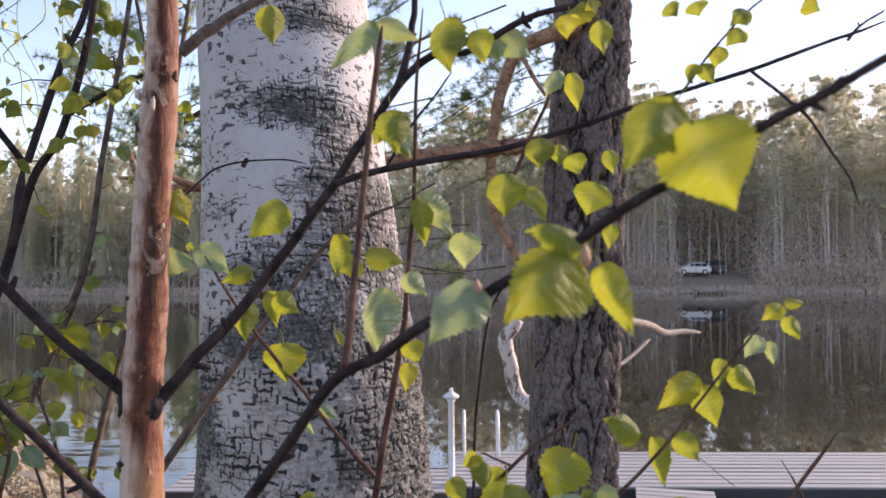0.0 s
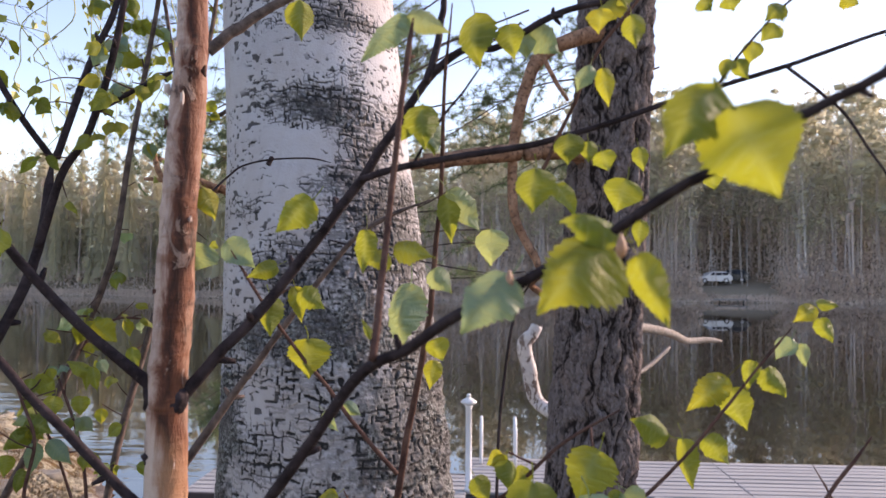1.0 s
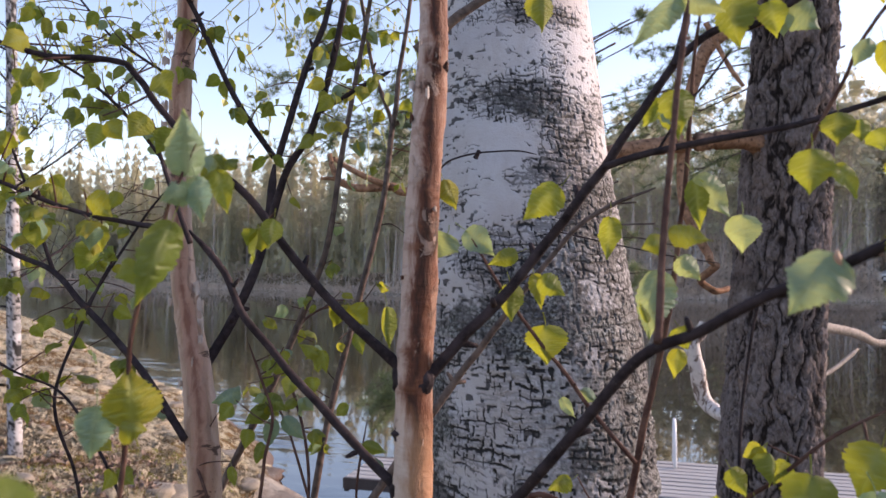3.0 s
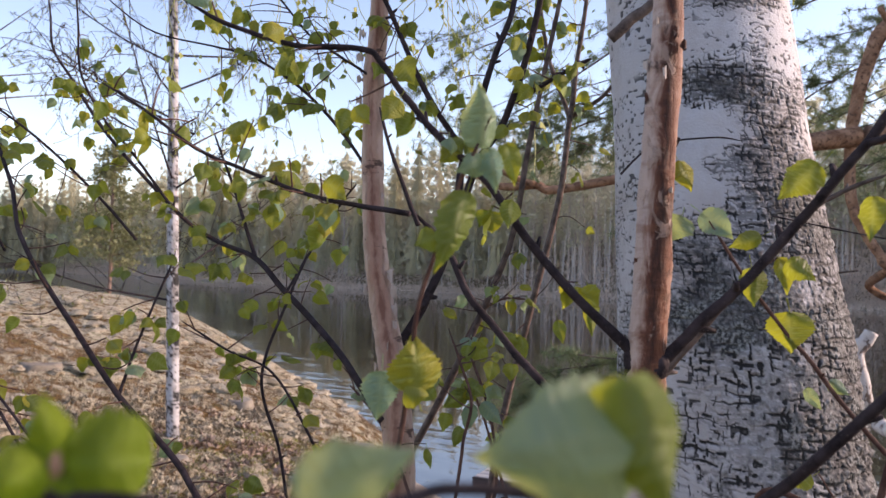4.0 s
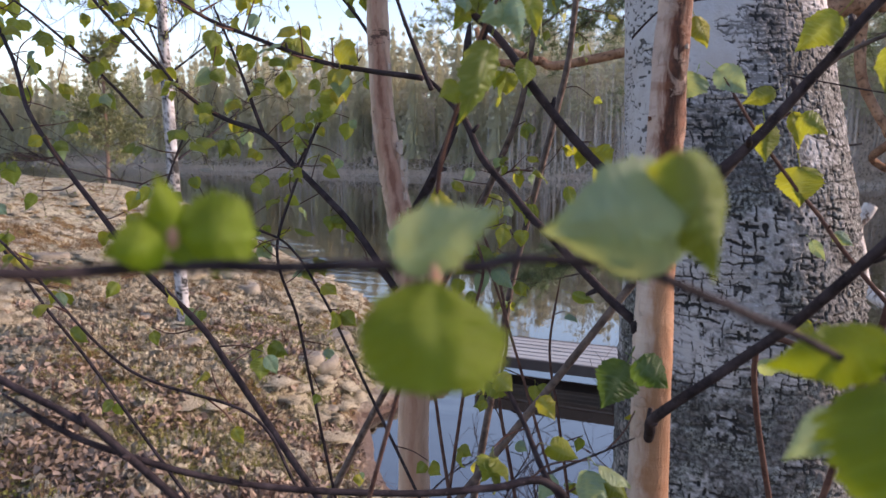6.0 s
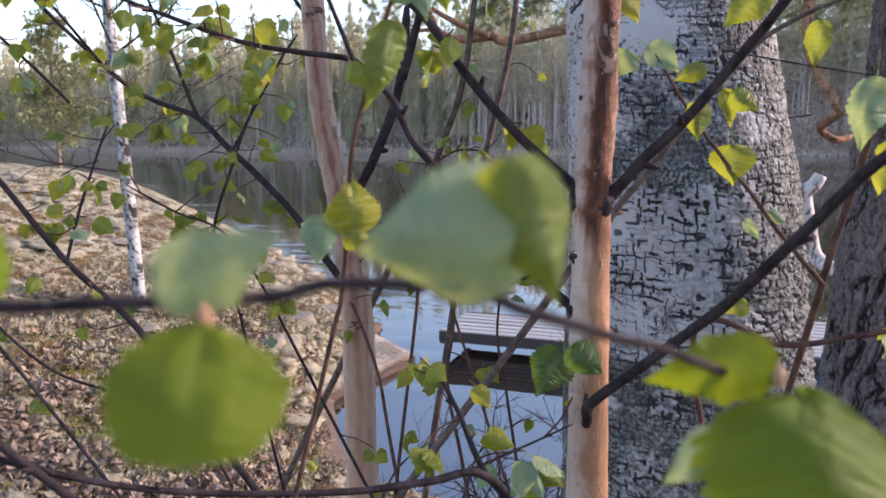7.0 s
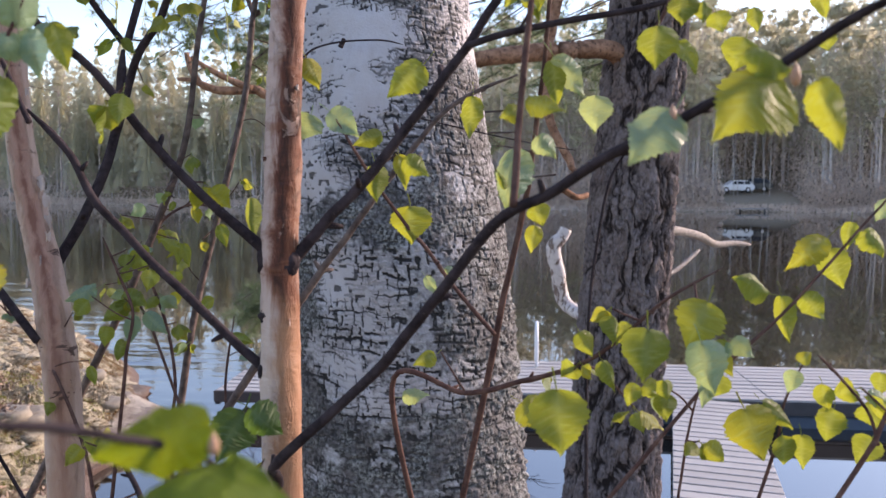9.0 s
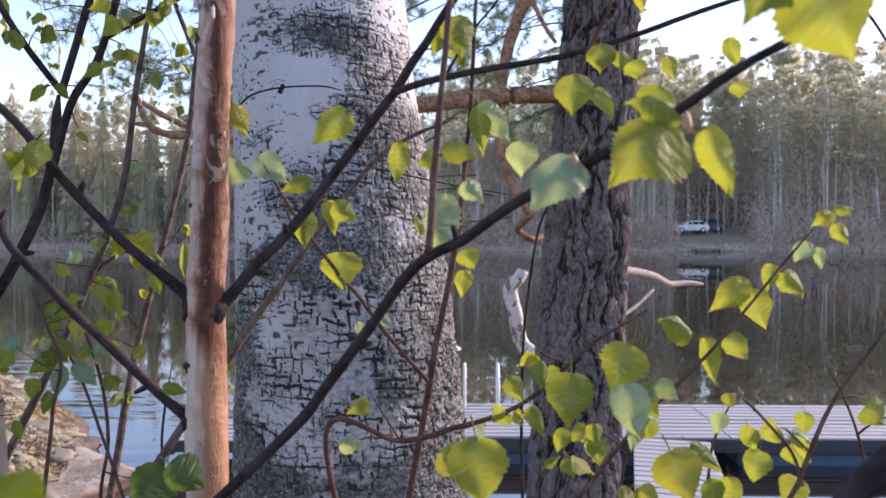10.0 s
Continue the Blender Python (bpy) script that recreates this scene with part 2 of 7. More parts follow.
def m_twig(name, dark, light):
    n = Nodes(name)
    v = n.coords()
    col = n.mix(n.ramp(n.noise(v, 70, 4), (0.35, 0.0), (0.75, 1.0)), dark, light)
    col = n.mix(n.ramp(n.noise(v, 420, 2), (0.66, 0.0), (0.74, 0.4)), col, (0.2, 0.165, 0.15))
    return n.finish(col, 0.8, n.bump(n.noise(v, 300, 3), 0.4, 0.002), ior=1.22)


def m_leaf(name, dark, mid, light, back, sheen, glow=(0.46, 0.465, 0.02)):
    """A thin glossy leaf that lets light through; each leaf has its own age."""
    n = Nodes(name)
    r = n.add("ShaderNodeObjectInfo").outputs["Random"]
    v = n.coords((1, 1, 1))
    col = n.ramp(r, (0.0, dark), (0.35, mid), (0.75, light), (1.0, (light[0] * 1.3, light[1] * 1.08, light[2])))
    col = n.mix(n.ramp(n.noise(v, 2.2, 3), (0.38, 0.0), (0.72, 0.45)), col, (dark[0] * 0.9, dark[1] * 0.95, dark[2] * 1.3))
    col = n.mix(n.ramp(n.noise(v, 26, 4), (0.4, 0.0), (0.75, 0.35)), col, (light[0] * 0.8, light[1] * 0.75, light[2]))
    vein = n.attr("vein")
    col = n.mix(n.math("MULTIPLY", vein, 0.5), col, back)
    h = n.math("ADD", n.math("MULTIPLY", vein, -0.8), n.math("MULTIPLY", n.noise(v, 20, 4), 0.4))
    b = n.add("ShaderNodeBsdfPrincipled", {"Base Color": col, "Roughness": sheen, "IOR": 1.5, "Normal": n.bump(h, 0.35, 0.05)})
    t = n.add("ShaderNodeBsdfTranslucent", {"Color": n.mix(0.5, col, glow)})
    m = n.add("ShaderNodeMixShader", {0: 0.54, 1: b.outputs[0], 2: t.outputs[0]})
    n.tree.links.new(m.outputs[0], n.out.inputs["Surface"])
    return n.mat


def m_ground():
    n = Nodes("lichen_and_moss_on_rock")
    v = n.coords()
    b, c, d = n.noise(v, 3.2, 6, 0.65), n.noise(v, 42, 5, 0.72), n.noise(v, 130, 4, 0.7)
    lichen = n.mix(n.ramp(c, (0.3, 0.0), (0.7, 1.0)), (0.31, 0.265, 0.175), (0.6, 0.54, 0.39))
    moss = n.mix(n.ramp(c, (0.3, 0.0), (0.7, 1.0)), (0.065, 0.036, 0.012), (0.29, 0.165, 0.048))
    litter = n.mix(n.ramp(n.noise(v, 26, 5, 0.7), (0.4, 0.0), (0.66, 1.0)), (0.05, 0.032, 0.022), (0.26, 0.18, 0.125))
    green = n.mix(c, (0.05, 0.055, 0.015), (0.19, 0.18, 0.045))
    col = n.mix(n.ramp(b, (0.51, 0.0), (0.56, 1.0)), lichen, moss)
    col = n.mix(n.ramp(n.noise(v, 11, 5, 0.7), (0.5, 0.0), (0.6, 0.85)), col, (0.045, 0.028, 0.019))
    col = n.mix(n.ramp(n.noise(v, 7.3, 5), (0.55, 0.0), (0.63, 0.6)), col, green)
    col = n.mix(n.attr("litter"), col, n.mix(n.ramp(b, (0.48, 0.0), (0.57, 0.8)), litter, green))
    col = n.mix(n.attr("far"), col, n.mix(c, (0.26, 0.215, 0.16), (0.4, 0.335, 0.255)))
    col = n.mix(n.attr("wet"), col, n.mix(c, (0.09, 0.06, 0.05), (0.24, 0.17, 0.14)))
    col = n.mix(n.ramp(d, (0.5, 0.0), (0.72, 0.5)), col, (0.06, 0.042, 0.028))
    h = n.math("ADD", c, n.math("MULTIPLY", n.noise(v, 15, 4), 1.5))
    return n.finish(col, 0.95, n.bump(h, 1.0, 0.035))


def m_water():
    n = Nodes("lake_water")
    v = n.coords((1, 1, 1))
    place = n.add("ShaderNodeSeparateXYZ", {0: n.add("ShaderNodeTexCoord").outputs["Object"]})
    off = n.math("ADD", n.math("MULTIPLY_ADD", place.outputs[0], 0.09, -0.02), n.math("MULTIPLY", place.outputs[1], 0.1))
    bank = n.ramp(off, (0.56, 1.0), (0.76, 0.04))
    lee = n.ramp(n.math("MULTIPLY_ADD", place.outputs[0], 0.05, 0.5), (0.26, 1.0), (0.37, 0.04))
    swell = n.noise(n.coords((0.35, 1.0, 1)), 2.2, 2, 0.5)
    ripple = n.noise(n.coords((0.4, 1.4, 1)), 10.0, 3, 0.55)
    h = n.math("ADD", swell, n.math("MULTIPLY", ripple, 0.07))
    calm = n.ramp(n.noise(n.coords((0.4, 1, 1)), 0.35, 3), (0.4, 0.15), (0.58, 1.0))
    bump = n.add("ShaderNodeBump", {"Height": h, "Strength": n.math("MULTIPLY", n.math("MULTIPLY", n.math("MULTIPLY", calm, bank), lee), 1.0), "Distance": 0.065})
    return n.finish((0.02, 0.016, 0.012), 0.02, bump.outputs[0], ior=2.9)


def m_plain(name, dark, light, rough=0.6, scale=8.0, metal=0.0, grain=(1, 1, 1), bump=0.3):
    n = Nodes(name)
    v = n.coords(grain)
    r = n.add("ShaderNodeObjectInfo").outputs["Random"]
    f = n.math("ADD", n.math("MULTIPLY", n.noise(v, scale, 5), 0.75), n.math("MULTIPLY", r, 0.25))
    return n.finish(n.mix(f, dark, light), rough, n.bump(n.noise(v, scale * 6, 4), bump, 0.004), metal)


def m_island(name, dark, light, rough=0.8, thin=0.0):
    n = Nodes(name)
    r = n.add("ShaderNodeNewGeometry").outputs["Random Per Island"]
    v = n.coords()
    f = n.math("ADD", n.math("MULTIPLY", r, 0.6), n.math("MULTIPLY", n.noise(v, 0.12, 3), 0.45))
    col = n.mix(f, dark, light)
    n.finish(col, rough)
    if thin:
        body = n.out.inputs["Surface"].links[0].from_node
        glow = n.add("ShaderNodeBsdfTranslucent", {"Color": col})
        both = n.add("ShaderNodeMixShader", {0: thin, 1: body.outputs[0], 2: glow.outputs[0]})
        n.tree.links.new(both.outputs[0], n.out.inputs["Surface"])
    return n.mat


BIRCH, PINE, LIMB, PEEL, PALE = m_birch(), m_pine(), m_limb(), m_peel(), m_pale()
TWIG = m_twig("dark_twig_bark", (0.017, 0.012, 0.014), (0.062, 0.046, 0.05))
TWIG_RED = m_twig("reddish_twig_bark", (0.06, 0.03, 0.026), (0.16, 0.09, 0.07))
STEM_GREY = m_twig("brown_stem_bark", (0.06, 0.045, 0.042), (0.2, 0.15, 0.13))
SNAG_BARK = m_twig("pinkish_grey_pine_bark", (0.13, 0.085, 0.07), (0.34, 0.24, 0.2))
BUD = m_plain("bud_scales", (0.3, 0.13, 0.06), (0.5, 0.3, 0.2), 0.5, 200)
LEAF = m_leaf("spring_birch_leaf", (0.085, 0.135, 0.022), (0.16, 0.225, 0.026), (0.33, 0.325, 0.027), (0.29, 0.34, 0.13), 0.5, (0.5, 0.505, 0.03))
# pale leaves; the sky's bluish sheen is put into their base colour
LEAF_PALE = m_leaf("pale_leaf_with_sky_sheen", (0.155, 0.28, 0.2), (0.21, 0.38, 0.28), (0.29, 0.41, 0.23), (0.34, 0.42, 0.25), 0.42)
LEAF_FRESH = m_leaf("large_fresh_leaf", (0.1, 0.165, 0.005), (0.125, 0.2, 0.006), (0.17, 0.235, 0.008), (0.18, 0.26, 0.025), 0.6, (0.43, 0.5, 0.006))
LEAF_DEEP = m_leaf("deep_green_leaf", (0.03, 0.07, 0.015), (0.045, 0.1, 0.018), (0.075, 0.14, 0.02), (0.15, 0.21, 0.1), 0.5, (0.16, 0.27, 0.02))
GROUND, WATER = m_ground(), m_water()
def m_dead():
    """Peeled grey-white wood with dark flecks and strips of old bark."""
    n = Nodes("grey_dead_wood")
    v = n.coords()
    col = n.mix(n.noise(v, 40, 4), (0.45, 0.39, 0.37), (0.74, 0.7, 0.68))
    col = n.mix(n.ramp(n.noise(n.coords((1, 1, 0.6)), 24, 4, 0.65, 0.5), (0.53, 0.0), (0.6, 0.9)), col, (0.13, 0.08, 0.06))
    return n.finish(col, 0.8, n.bump(n.noise(v, 60, 4), 0.6, 0.006))


def m_cushion():
    """Crisp pale lichen, browner deep between its branches."""
    n = Nodes("reindeer_lichen")
    v = n.coords()
    r = n.add("ShaderNodeNewGeometry").outputs["Random Per Island"]
    c = n.noise(v, 55, 5, 0.75)
    col = n.mix(n.math("ADD", n.math("MULTIPLY", r, 0.5), n.math("MULTIPLY", n.noise(v, 2.5, 3), 0.5)), (0.26, 0.215, 0.145), (0.55, 0.49, 0.37))
    col = n.mix(n.ramp(c, (0.36, 0.85), (0.52, 0.0)), col, (0.16, 0.115, 0.07))
    return n.finish(col, 0.95, n.bump(c, 1.0, 0.02))


def m_rock():
    n = Nodes("bare_shore_rock")
    v = n.coords()
    z = n.add("ShaderNodeSeparateXYZ", {0: n.add("ShaderNodeTexCoord").outputs["Object"]}).outputs[2]
    c = n.noise(v, 34, 6, 0.72)
    col = n.mix(n.ramp(c, (0.32, 0.0), (0.68, 1.0)), (0.12, 0.095, 0.075), (0.28, 0.235, 0.19))
    col = n.mix(n.ramp(n.noise(v, 3.2, 5, 0.65), (0.5, 0.0), (0.6, 0.7)), col, (0.38, 0.34, 0.28))
    col = n.mix(n.ramp(n.noise(v, 7, 5, 0.7), (0.56, 0.0), (0.66, 0.8)), col, (0.07, 0.05, 0.04))
    line = n.math("ADD", z, n.math("MULTIPLY", n.noise(v, 4, 4), -0.12))
    col = n.mix(n.ramp(line, (0.0, 0.9), (0.07, 0.0)), col, (0.075, 0.038, 0.026))
    return n.finish(col, 0.8, n.bump(n.noise(v, 22, 6, 0.7), 0.8, 0.03))


ROCK = m_rock()
BOARD = m_plain("weathered_deck_board", (0.23, 0.22, 0.212), (0.43, 0.42, 0.405), 0.75, 14, grain=(0.08, 1, 1))
BOARD_ACROSS = m_plain("weathered_gangway_board", (0.25, 0.24, 0.23), (0.44, 0.43, 0.412), 0.75, 14, grain=(0.08, 1, 1))
BEAM = m_plain("dark_dock_frame", (0.025, 0.025, 0.028), (0.08, 0.075, 0.075), 0.7, 10)
FLOAT = m_plain("blue_grey_float", (0.05, 0.075, 0.11), (0.11, 0.15, 0.2), 0.35, 6)
METAL = m_plain("white_painted_metal", (0.62, 0.61, 0.6), (0.8, 0.79, 0.78), 0.4, 9)
# far woods: distance haze is put into these pale base colours
HAZE_SPRUCE = m_island("hazed_spruce_foliage", (0.49, 0.465, 0.34), (0.65, 0.615, 0.46), 0.8, 0.7)
HAZE_PINE = m_island("hazed_pine_foliage", (0.51, 0.485, 0.355), (0.67, 0.63, 0.465), 0.8, 0.65)
HAZE_LEAF = m_island("hazed_budding_foliage", (0.5, 0.475, 0.33), (0.66, 0.62, 0.445), 0.8, 0.6)
HAZE_TRUNK = m_island("hazed_trunk_bark", (0.38, 0.31, 0.27), (0.54, 0.45, 0.4))
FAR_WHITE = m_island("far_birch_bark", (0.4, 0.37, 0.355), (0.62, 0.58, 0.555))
HAZE_SCRUB = m_island("hazed_leafless_scrub", (0.6, 0.5, 0.43), (0.76, 0.65, 0.57), 0.8, 0.6)
NEAR_NEEDLE = m_island("pine_needles", (0.09, 0.125, 0.055), (0.22, 0.27, 0.14), 0.6, 0.4)
POINT_PINE = m_island("point_pine_foliage", (0.14, 0.155, 0.07), (0.27, 0.27, 0.14), 0.7, 0.45)
BERRY = m_island("low_evergreen_leaves", (0.08, 0.1, 0.02), (0.33, 0.31, 0.08), 0.5, 0.2)
SMALL_LEAF = m_island("small_hanging_leaves", (0.14, 0.19, 0.025), (0.32, 0.32, 0.06), 0.5)
LITTER = m_island("dead_leaves", (0.04, 0.022, 0.014), (0.44, 0.32, 0.24), 0.8)
LICHEN = m_cushion()
HEATH = m_island("brown_heather_and_grass", (0.07, 0.042, 0.02), (0.28, 0.175, 0.085), 0.9)
REED = m_island("dry_shore_reeds", (0.5, 0.4, 0.33), (0.75, 0.63, 0.54), 0.9, 0.4)
CAR_WHITE = m_plain("white_car_paint", (0.7, 0.71, 0.73), (0.78, 0.79, 0.8), 0.25, 3, bump=0.0)
CAR_DARK = m_plain("dark_car_paint", (0.015, 0.017, 0.022), (0.03, 0.033, 0.04), 0.3, 3, bump=0.0)
GLASS_DARK = m_plain("dark_car_glass", (0.02, 0.024, 0.03), (0.035, 0.04, 0.05), 0.08, 3, bump=0.0)
RUBBER = m_plain("tyre_rubber", (0.015, 0.015, 0.015), (0.03, 0.03, 0.03), 0.8, 20)
BROWN_WOOD = m_plain("brown_stained_wood", (0.05, 0.036, 0.031), (0.11, 0.086, 0.076), 0.7, 9, grain=(1, 1, 0.1))
DEAD_WOOD = m_dead()
DEAD_TWIG = m_twig("weathered_dead_twig", (0.2, 0.17, 0.15), (0.42, 0.37, 0.33))
SHRED = m_plain("peeling_bark_shred", (0.3, 0.2, 0.15), (0.62, 0.54, 0.5), 0.6, 60)
STONE = m_plain("lichen_covered_stone", (0.08, 0.065, 0.05), (0.4, 0.345, 0.27), 0.95, 22, bump=0.8)

# ---- ground, lake ----
SHORE_X = (-300, -60, -20, -12, -7.5, -5.8, -4.3, -3.9, -3.2, -2.7, -1.7, 0.5, 3, 8, 30, 80, 300)
SHORE_Y = (90, 42, 23, 16.3, 12.4, 10.8, 8.6, 6.4, 5.4, 4.95, 4.75, 4.9, 4.9, 4.6, 1, -12, -90)
FAR_X = (-700, -300, -200, -150, -112, -90, -60, -42, -20, 0, 30, 60, 120, 200, 700)
FAR_Y = (150, 165, 160, 140, 122, 112, 98, 93, 88, 88, 89, 84, 66, 30, -150)


def land(x, y):
    """Height of the ground over the lake, and how littered and how wet it is."""
    x, y = np.asarray(x, float), np.asarray(y, float)
    s = (np.interp(x, SHORE_X, SHORE_Y) - y) * 0.82 + 0.35 * (fbm(x * 0.9, y * 0.9, 3, 3) - 0.5)
    top = np.interp(x, (-14, -9, -5.5, -2.5, 0, 6), (2.2, 1.82, 1.18, 1.18, 1.25, 1.25))
    near = np.where(s > 0, top * (1 - np.exp(-np.maximum(s, 0) / np.interp(x, (-10, -5, -1), (3.0, 2.6, 2.2)))), 0.4 * s)
    lumps = fbm(x * 0.75 + 5, y * 0.75, 3, 7) - 0.5
    small = 0.16 * np.abs(fbm(x * 2.2, y * 2.2, 4, 11) - 0.5) + fbm(x * 7, y * 7, 4, 13) * 0.09
    near = near + np.where(s > 0, (0.3 * lumps + small) * np.clip(s / 1.5, 0, 1), 0)
    q = y - np.interp(x, FAR_X, FAR_Y)
    hill = np.interp(x, (-150, -90, -45, 0, 60), (0.12, 0.12, 0.24, 0.5, 0.55))
    far = np.where(q > 0, 2.4 * (1 - np.exp(-np.maximum(q, 0) / 5)) + hill * (np.clip(q - 15, 0, 30) + 0.15 * np.clip(q - 41, 0, 60)) + 0.5 * fbm(x * 0.2, y * 0.2, 3, 2) * np.clip(q / 4, 0, 1), 0.35 * q)
    z = np.maximum(np.maximum(near, far), -2.5)
    litter = smooth(7.2, 4.6, np.hypot(x + 0.4, y) + 3.0 * (fbm(x * 0.8, y * 0.8, 3, 21) - 0.5))
    litter = np.where(y > 40, smooth(2, 6, q), litter)
    wet = np.where(y < 40, 1 - smooth(0.04, 0.2, z), 0)
    return z, litter, wet


def graded(lo, hi, a, b, step, grow=1.13):
    inner = list(np.arange(a, b, step))
    x, d, left, right = a, step, [], []
    while x > lo:
        d *= grow
        x -= d
        left.append(x)
    x, d = inner[-1], step
    while x < hi:
        d *= grow
        x += d
        right.append(x)
    return np.array(left[::-1] + inner + right)


gx, gy = graded(-700, 700, -12.5, 3.5, 0.085, 1.08), graded(-600, 800, 0.6, 14.0, 0.085, 1.08)
mx, my = np.meshgrid(gx, gy)
gz, g_litter, g_wet = land(mx, my)
ground_mesh = mesh_of("ground", np.stack([mx, my, gz], -1), grid_faces(len(gx), len(gy)), GROUND)
put_attr(ground_mesh, "litter", g_litter)
put_attr(ground_mesh, "wet", g_wet)
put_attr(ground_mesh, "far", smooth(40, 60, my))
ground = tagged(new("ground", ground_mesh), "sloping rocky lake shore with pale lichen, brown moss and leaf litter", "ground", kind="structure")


def ground_at(x, y):
    return float(land(np.array([x]), np.array([y]))[0][0])


wx, wy = graded(-800, 800, -10, 8, 1.0, 1.25), graded(-200, 400, 3, 20, 1.0, 1.25)
wxx, wyy = np.meshgrid(wx, wy)
water = tagged(new("water", mesh_of("water", np.stack([wxx, wyy, 0 * wxx], -1), grid_faces(len(wx), len(wy)), WATER)), "calm dark lake water mirroring woods and pale sky", "lake", kind="structure")

# ---- far woods ----
rng = np.random.default_rng(4)


def scraps(centres, size, rng):
    """Small loose triangles round the centres: foliage seen from afar."""
    k = len(centres)
    a = rng.normal(size=(k, 3))
    b = rng.normal(size=(k, 3))
    a /= np.linalg.norm(a, axis=1)[:, None]
    b /= np.linalg.norm(b, axis=1)[:, None]
    size = np.broadcast_to(size, (k,))[:, None]
    v = np.stack([centres + a * size, centres - a * size * 0.6 + b * size * 0.7, centres - b * size], 1)
    return v.reshape(-1, 3), np.arange(3 * k).reshape(-1, 3)


def stake(h, r, lean, rng, sides=4):
    z = np.linspace(0, h, 4)
    line = np.stack([lean[0] * (z / h) ** 1.5, lean[1] * (z / h) ** 1.5, z], -1)
    v, f = tube_arrays(line, (r, r * 0.8, r * 0.25), sides)
    return v, np.concatenate([f[:, [0, 1, 2]], f[:, [0, 2, 3]]])


def spruce(h, rng):
    """Ragged tiers of drooping boughs round a leader, with loose sprays at their rims."""
    tiers, spokes, out = 11, 8, []
    for k in range(tiers):
        f = 0.1 + 0.9 * k / tiers
        reach = h * 0.085 * (1 - f) ** 0.85 + 0.1
        top = h * min(1.0, f + 0.17 * (1.15 - f))
        a = (np.arange(spokes * 2) + rng.uniform(0, 1)) * math.pi / spokes
        r = reach * np.where(np.arange(spokes * 2) % 2 == 0, rng.uniform(0.75, 1.2, spokes * 2), rng.uniform(0.35, 0.6, spokes * 2))
        ring = np.stack([r * np.cos(a), r * np.sin(a), h * f - 0.25 * r + rng.normal(0, 0.12, len(a))], -1)
        i = np.arange(len(a))
        out.append((np.concatenate([ring, [(0, 0, top)]]), np.stack([i, (i + 1) % len(a), np.full(len(a), len(a))], -1)))
    z = rng.uniform(0.1, 1.0, 330) ** 0.9
    r = (1 - z) ** 0.85 * h * 0.125 * rng.uniform(0.6, 1.15, len(z)) + 0.05
    a = rng.uniform(0, 2 * math.pi, len(z))
    c = np.stack([r * np.cos(a), r * np.sin(a), z * h - 0.25 * r], -1)
    out.append(scraps(c, 0.08 + 0.22 * (1 - z) * h / 18, rng))
    return joined(out)


BALL = bmesh.new()
bmesh.ops.create_icosphere(BALL, subdivisions=1, radius=1)
BALL_V, BALL_F = np.array([v.co[:] for v in BALL.verts]), np.array([[v.index for v in f.verts] for f in BALL.faces])
BALL.free()


def clump(place, size, rng):
    return BALL_V * np.array(size) * rng.uniform(0.6, 1.25, (len(BALL_V), 1)) + np.array(place), BALL_F


def pine(h, rng):
    """Uneven cushions of needles up the upper half of the trunk."""
    out = []
    for q in rng.uniform(0.42, 0.98, 17):
        off, r = h * 0.085 * (1.25 - q) * rng.normal(size=2), h * rng.uniform(0.035, 0.075)
        at = np.array((off[0], off[1], h * q))
        out.append(clump(at, (r * 0.52, r * 0.52, r * 0.32), rng))
        out.append(scraps(at + rng.normal(size=(34, 3)) * (r * 0.62, r * 0.62, r * 0.45), rng.uniform(0.07, 0.24, 34), rng))
    return joined(out)


def budding(h, rng):
    """A thin crown of sprays, gathered on its rising limbs."""
    limbs = np.stack([rng.normal(0, h * 0.075, 26), rng.normal(0, h * 0.075, 26), h * rng.uniform(0.35, 0.95, 26)], -1)
    c = np.repeat(limbs, 15, 0) + rng.normal(size=(26 * 15, 3)) * (h * 0.028, h * 0.028, h * 0.05)
    return scraps(c, rng.uniform(0.07, 0.2, len(c)), rng)


def twigs_up(h, rng, n=14):
    out = []
    for _ in range(n):
        z0, a, up = rng.uniform(0.25, 0.85) * h, rng.uniform(0, 6.28), rng.uniform(0.1, 0.22) * h
        r = up * rng.uniform(0.4, 0.8)
        line = np.array([(0, 0, z0), (r * 0.5 * math.cos(a), r * 0.5 * math.sin(a), z0 + up * 0.6), (r * math.cos(a), r * math.sin(a), z0 + up)])
        v, f = tube_arrays(line, (0.035, 0.02, 0.01), 3)
        out.append((v, np.concatenate([f[:, [0, 1, 2]], f[:, [0, 2, 3]]])))
    return joined(out)


kinds = {"spruce": [], "pine": [], "birch": [], "trunk": [], "white": [], "bush": []}
models = {k: [(fn(1.0 * 16, rng)) for _ in range(6)] for k, fn in (("spruce", spruce), ("pine", pine), ("birch", budding))}
twig_models = [twigs_up(16, rng) for _ in range(5)]


def planted(model, x, y, z, s, turn):
    v, f = model
    c, d = math.cos(turn), math.sin(turn)
    return v @ np.array([[c, d, 0], [-d, c, 0], [0, 0, 1]]) * s + (x, y, z), f


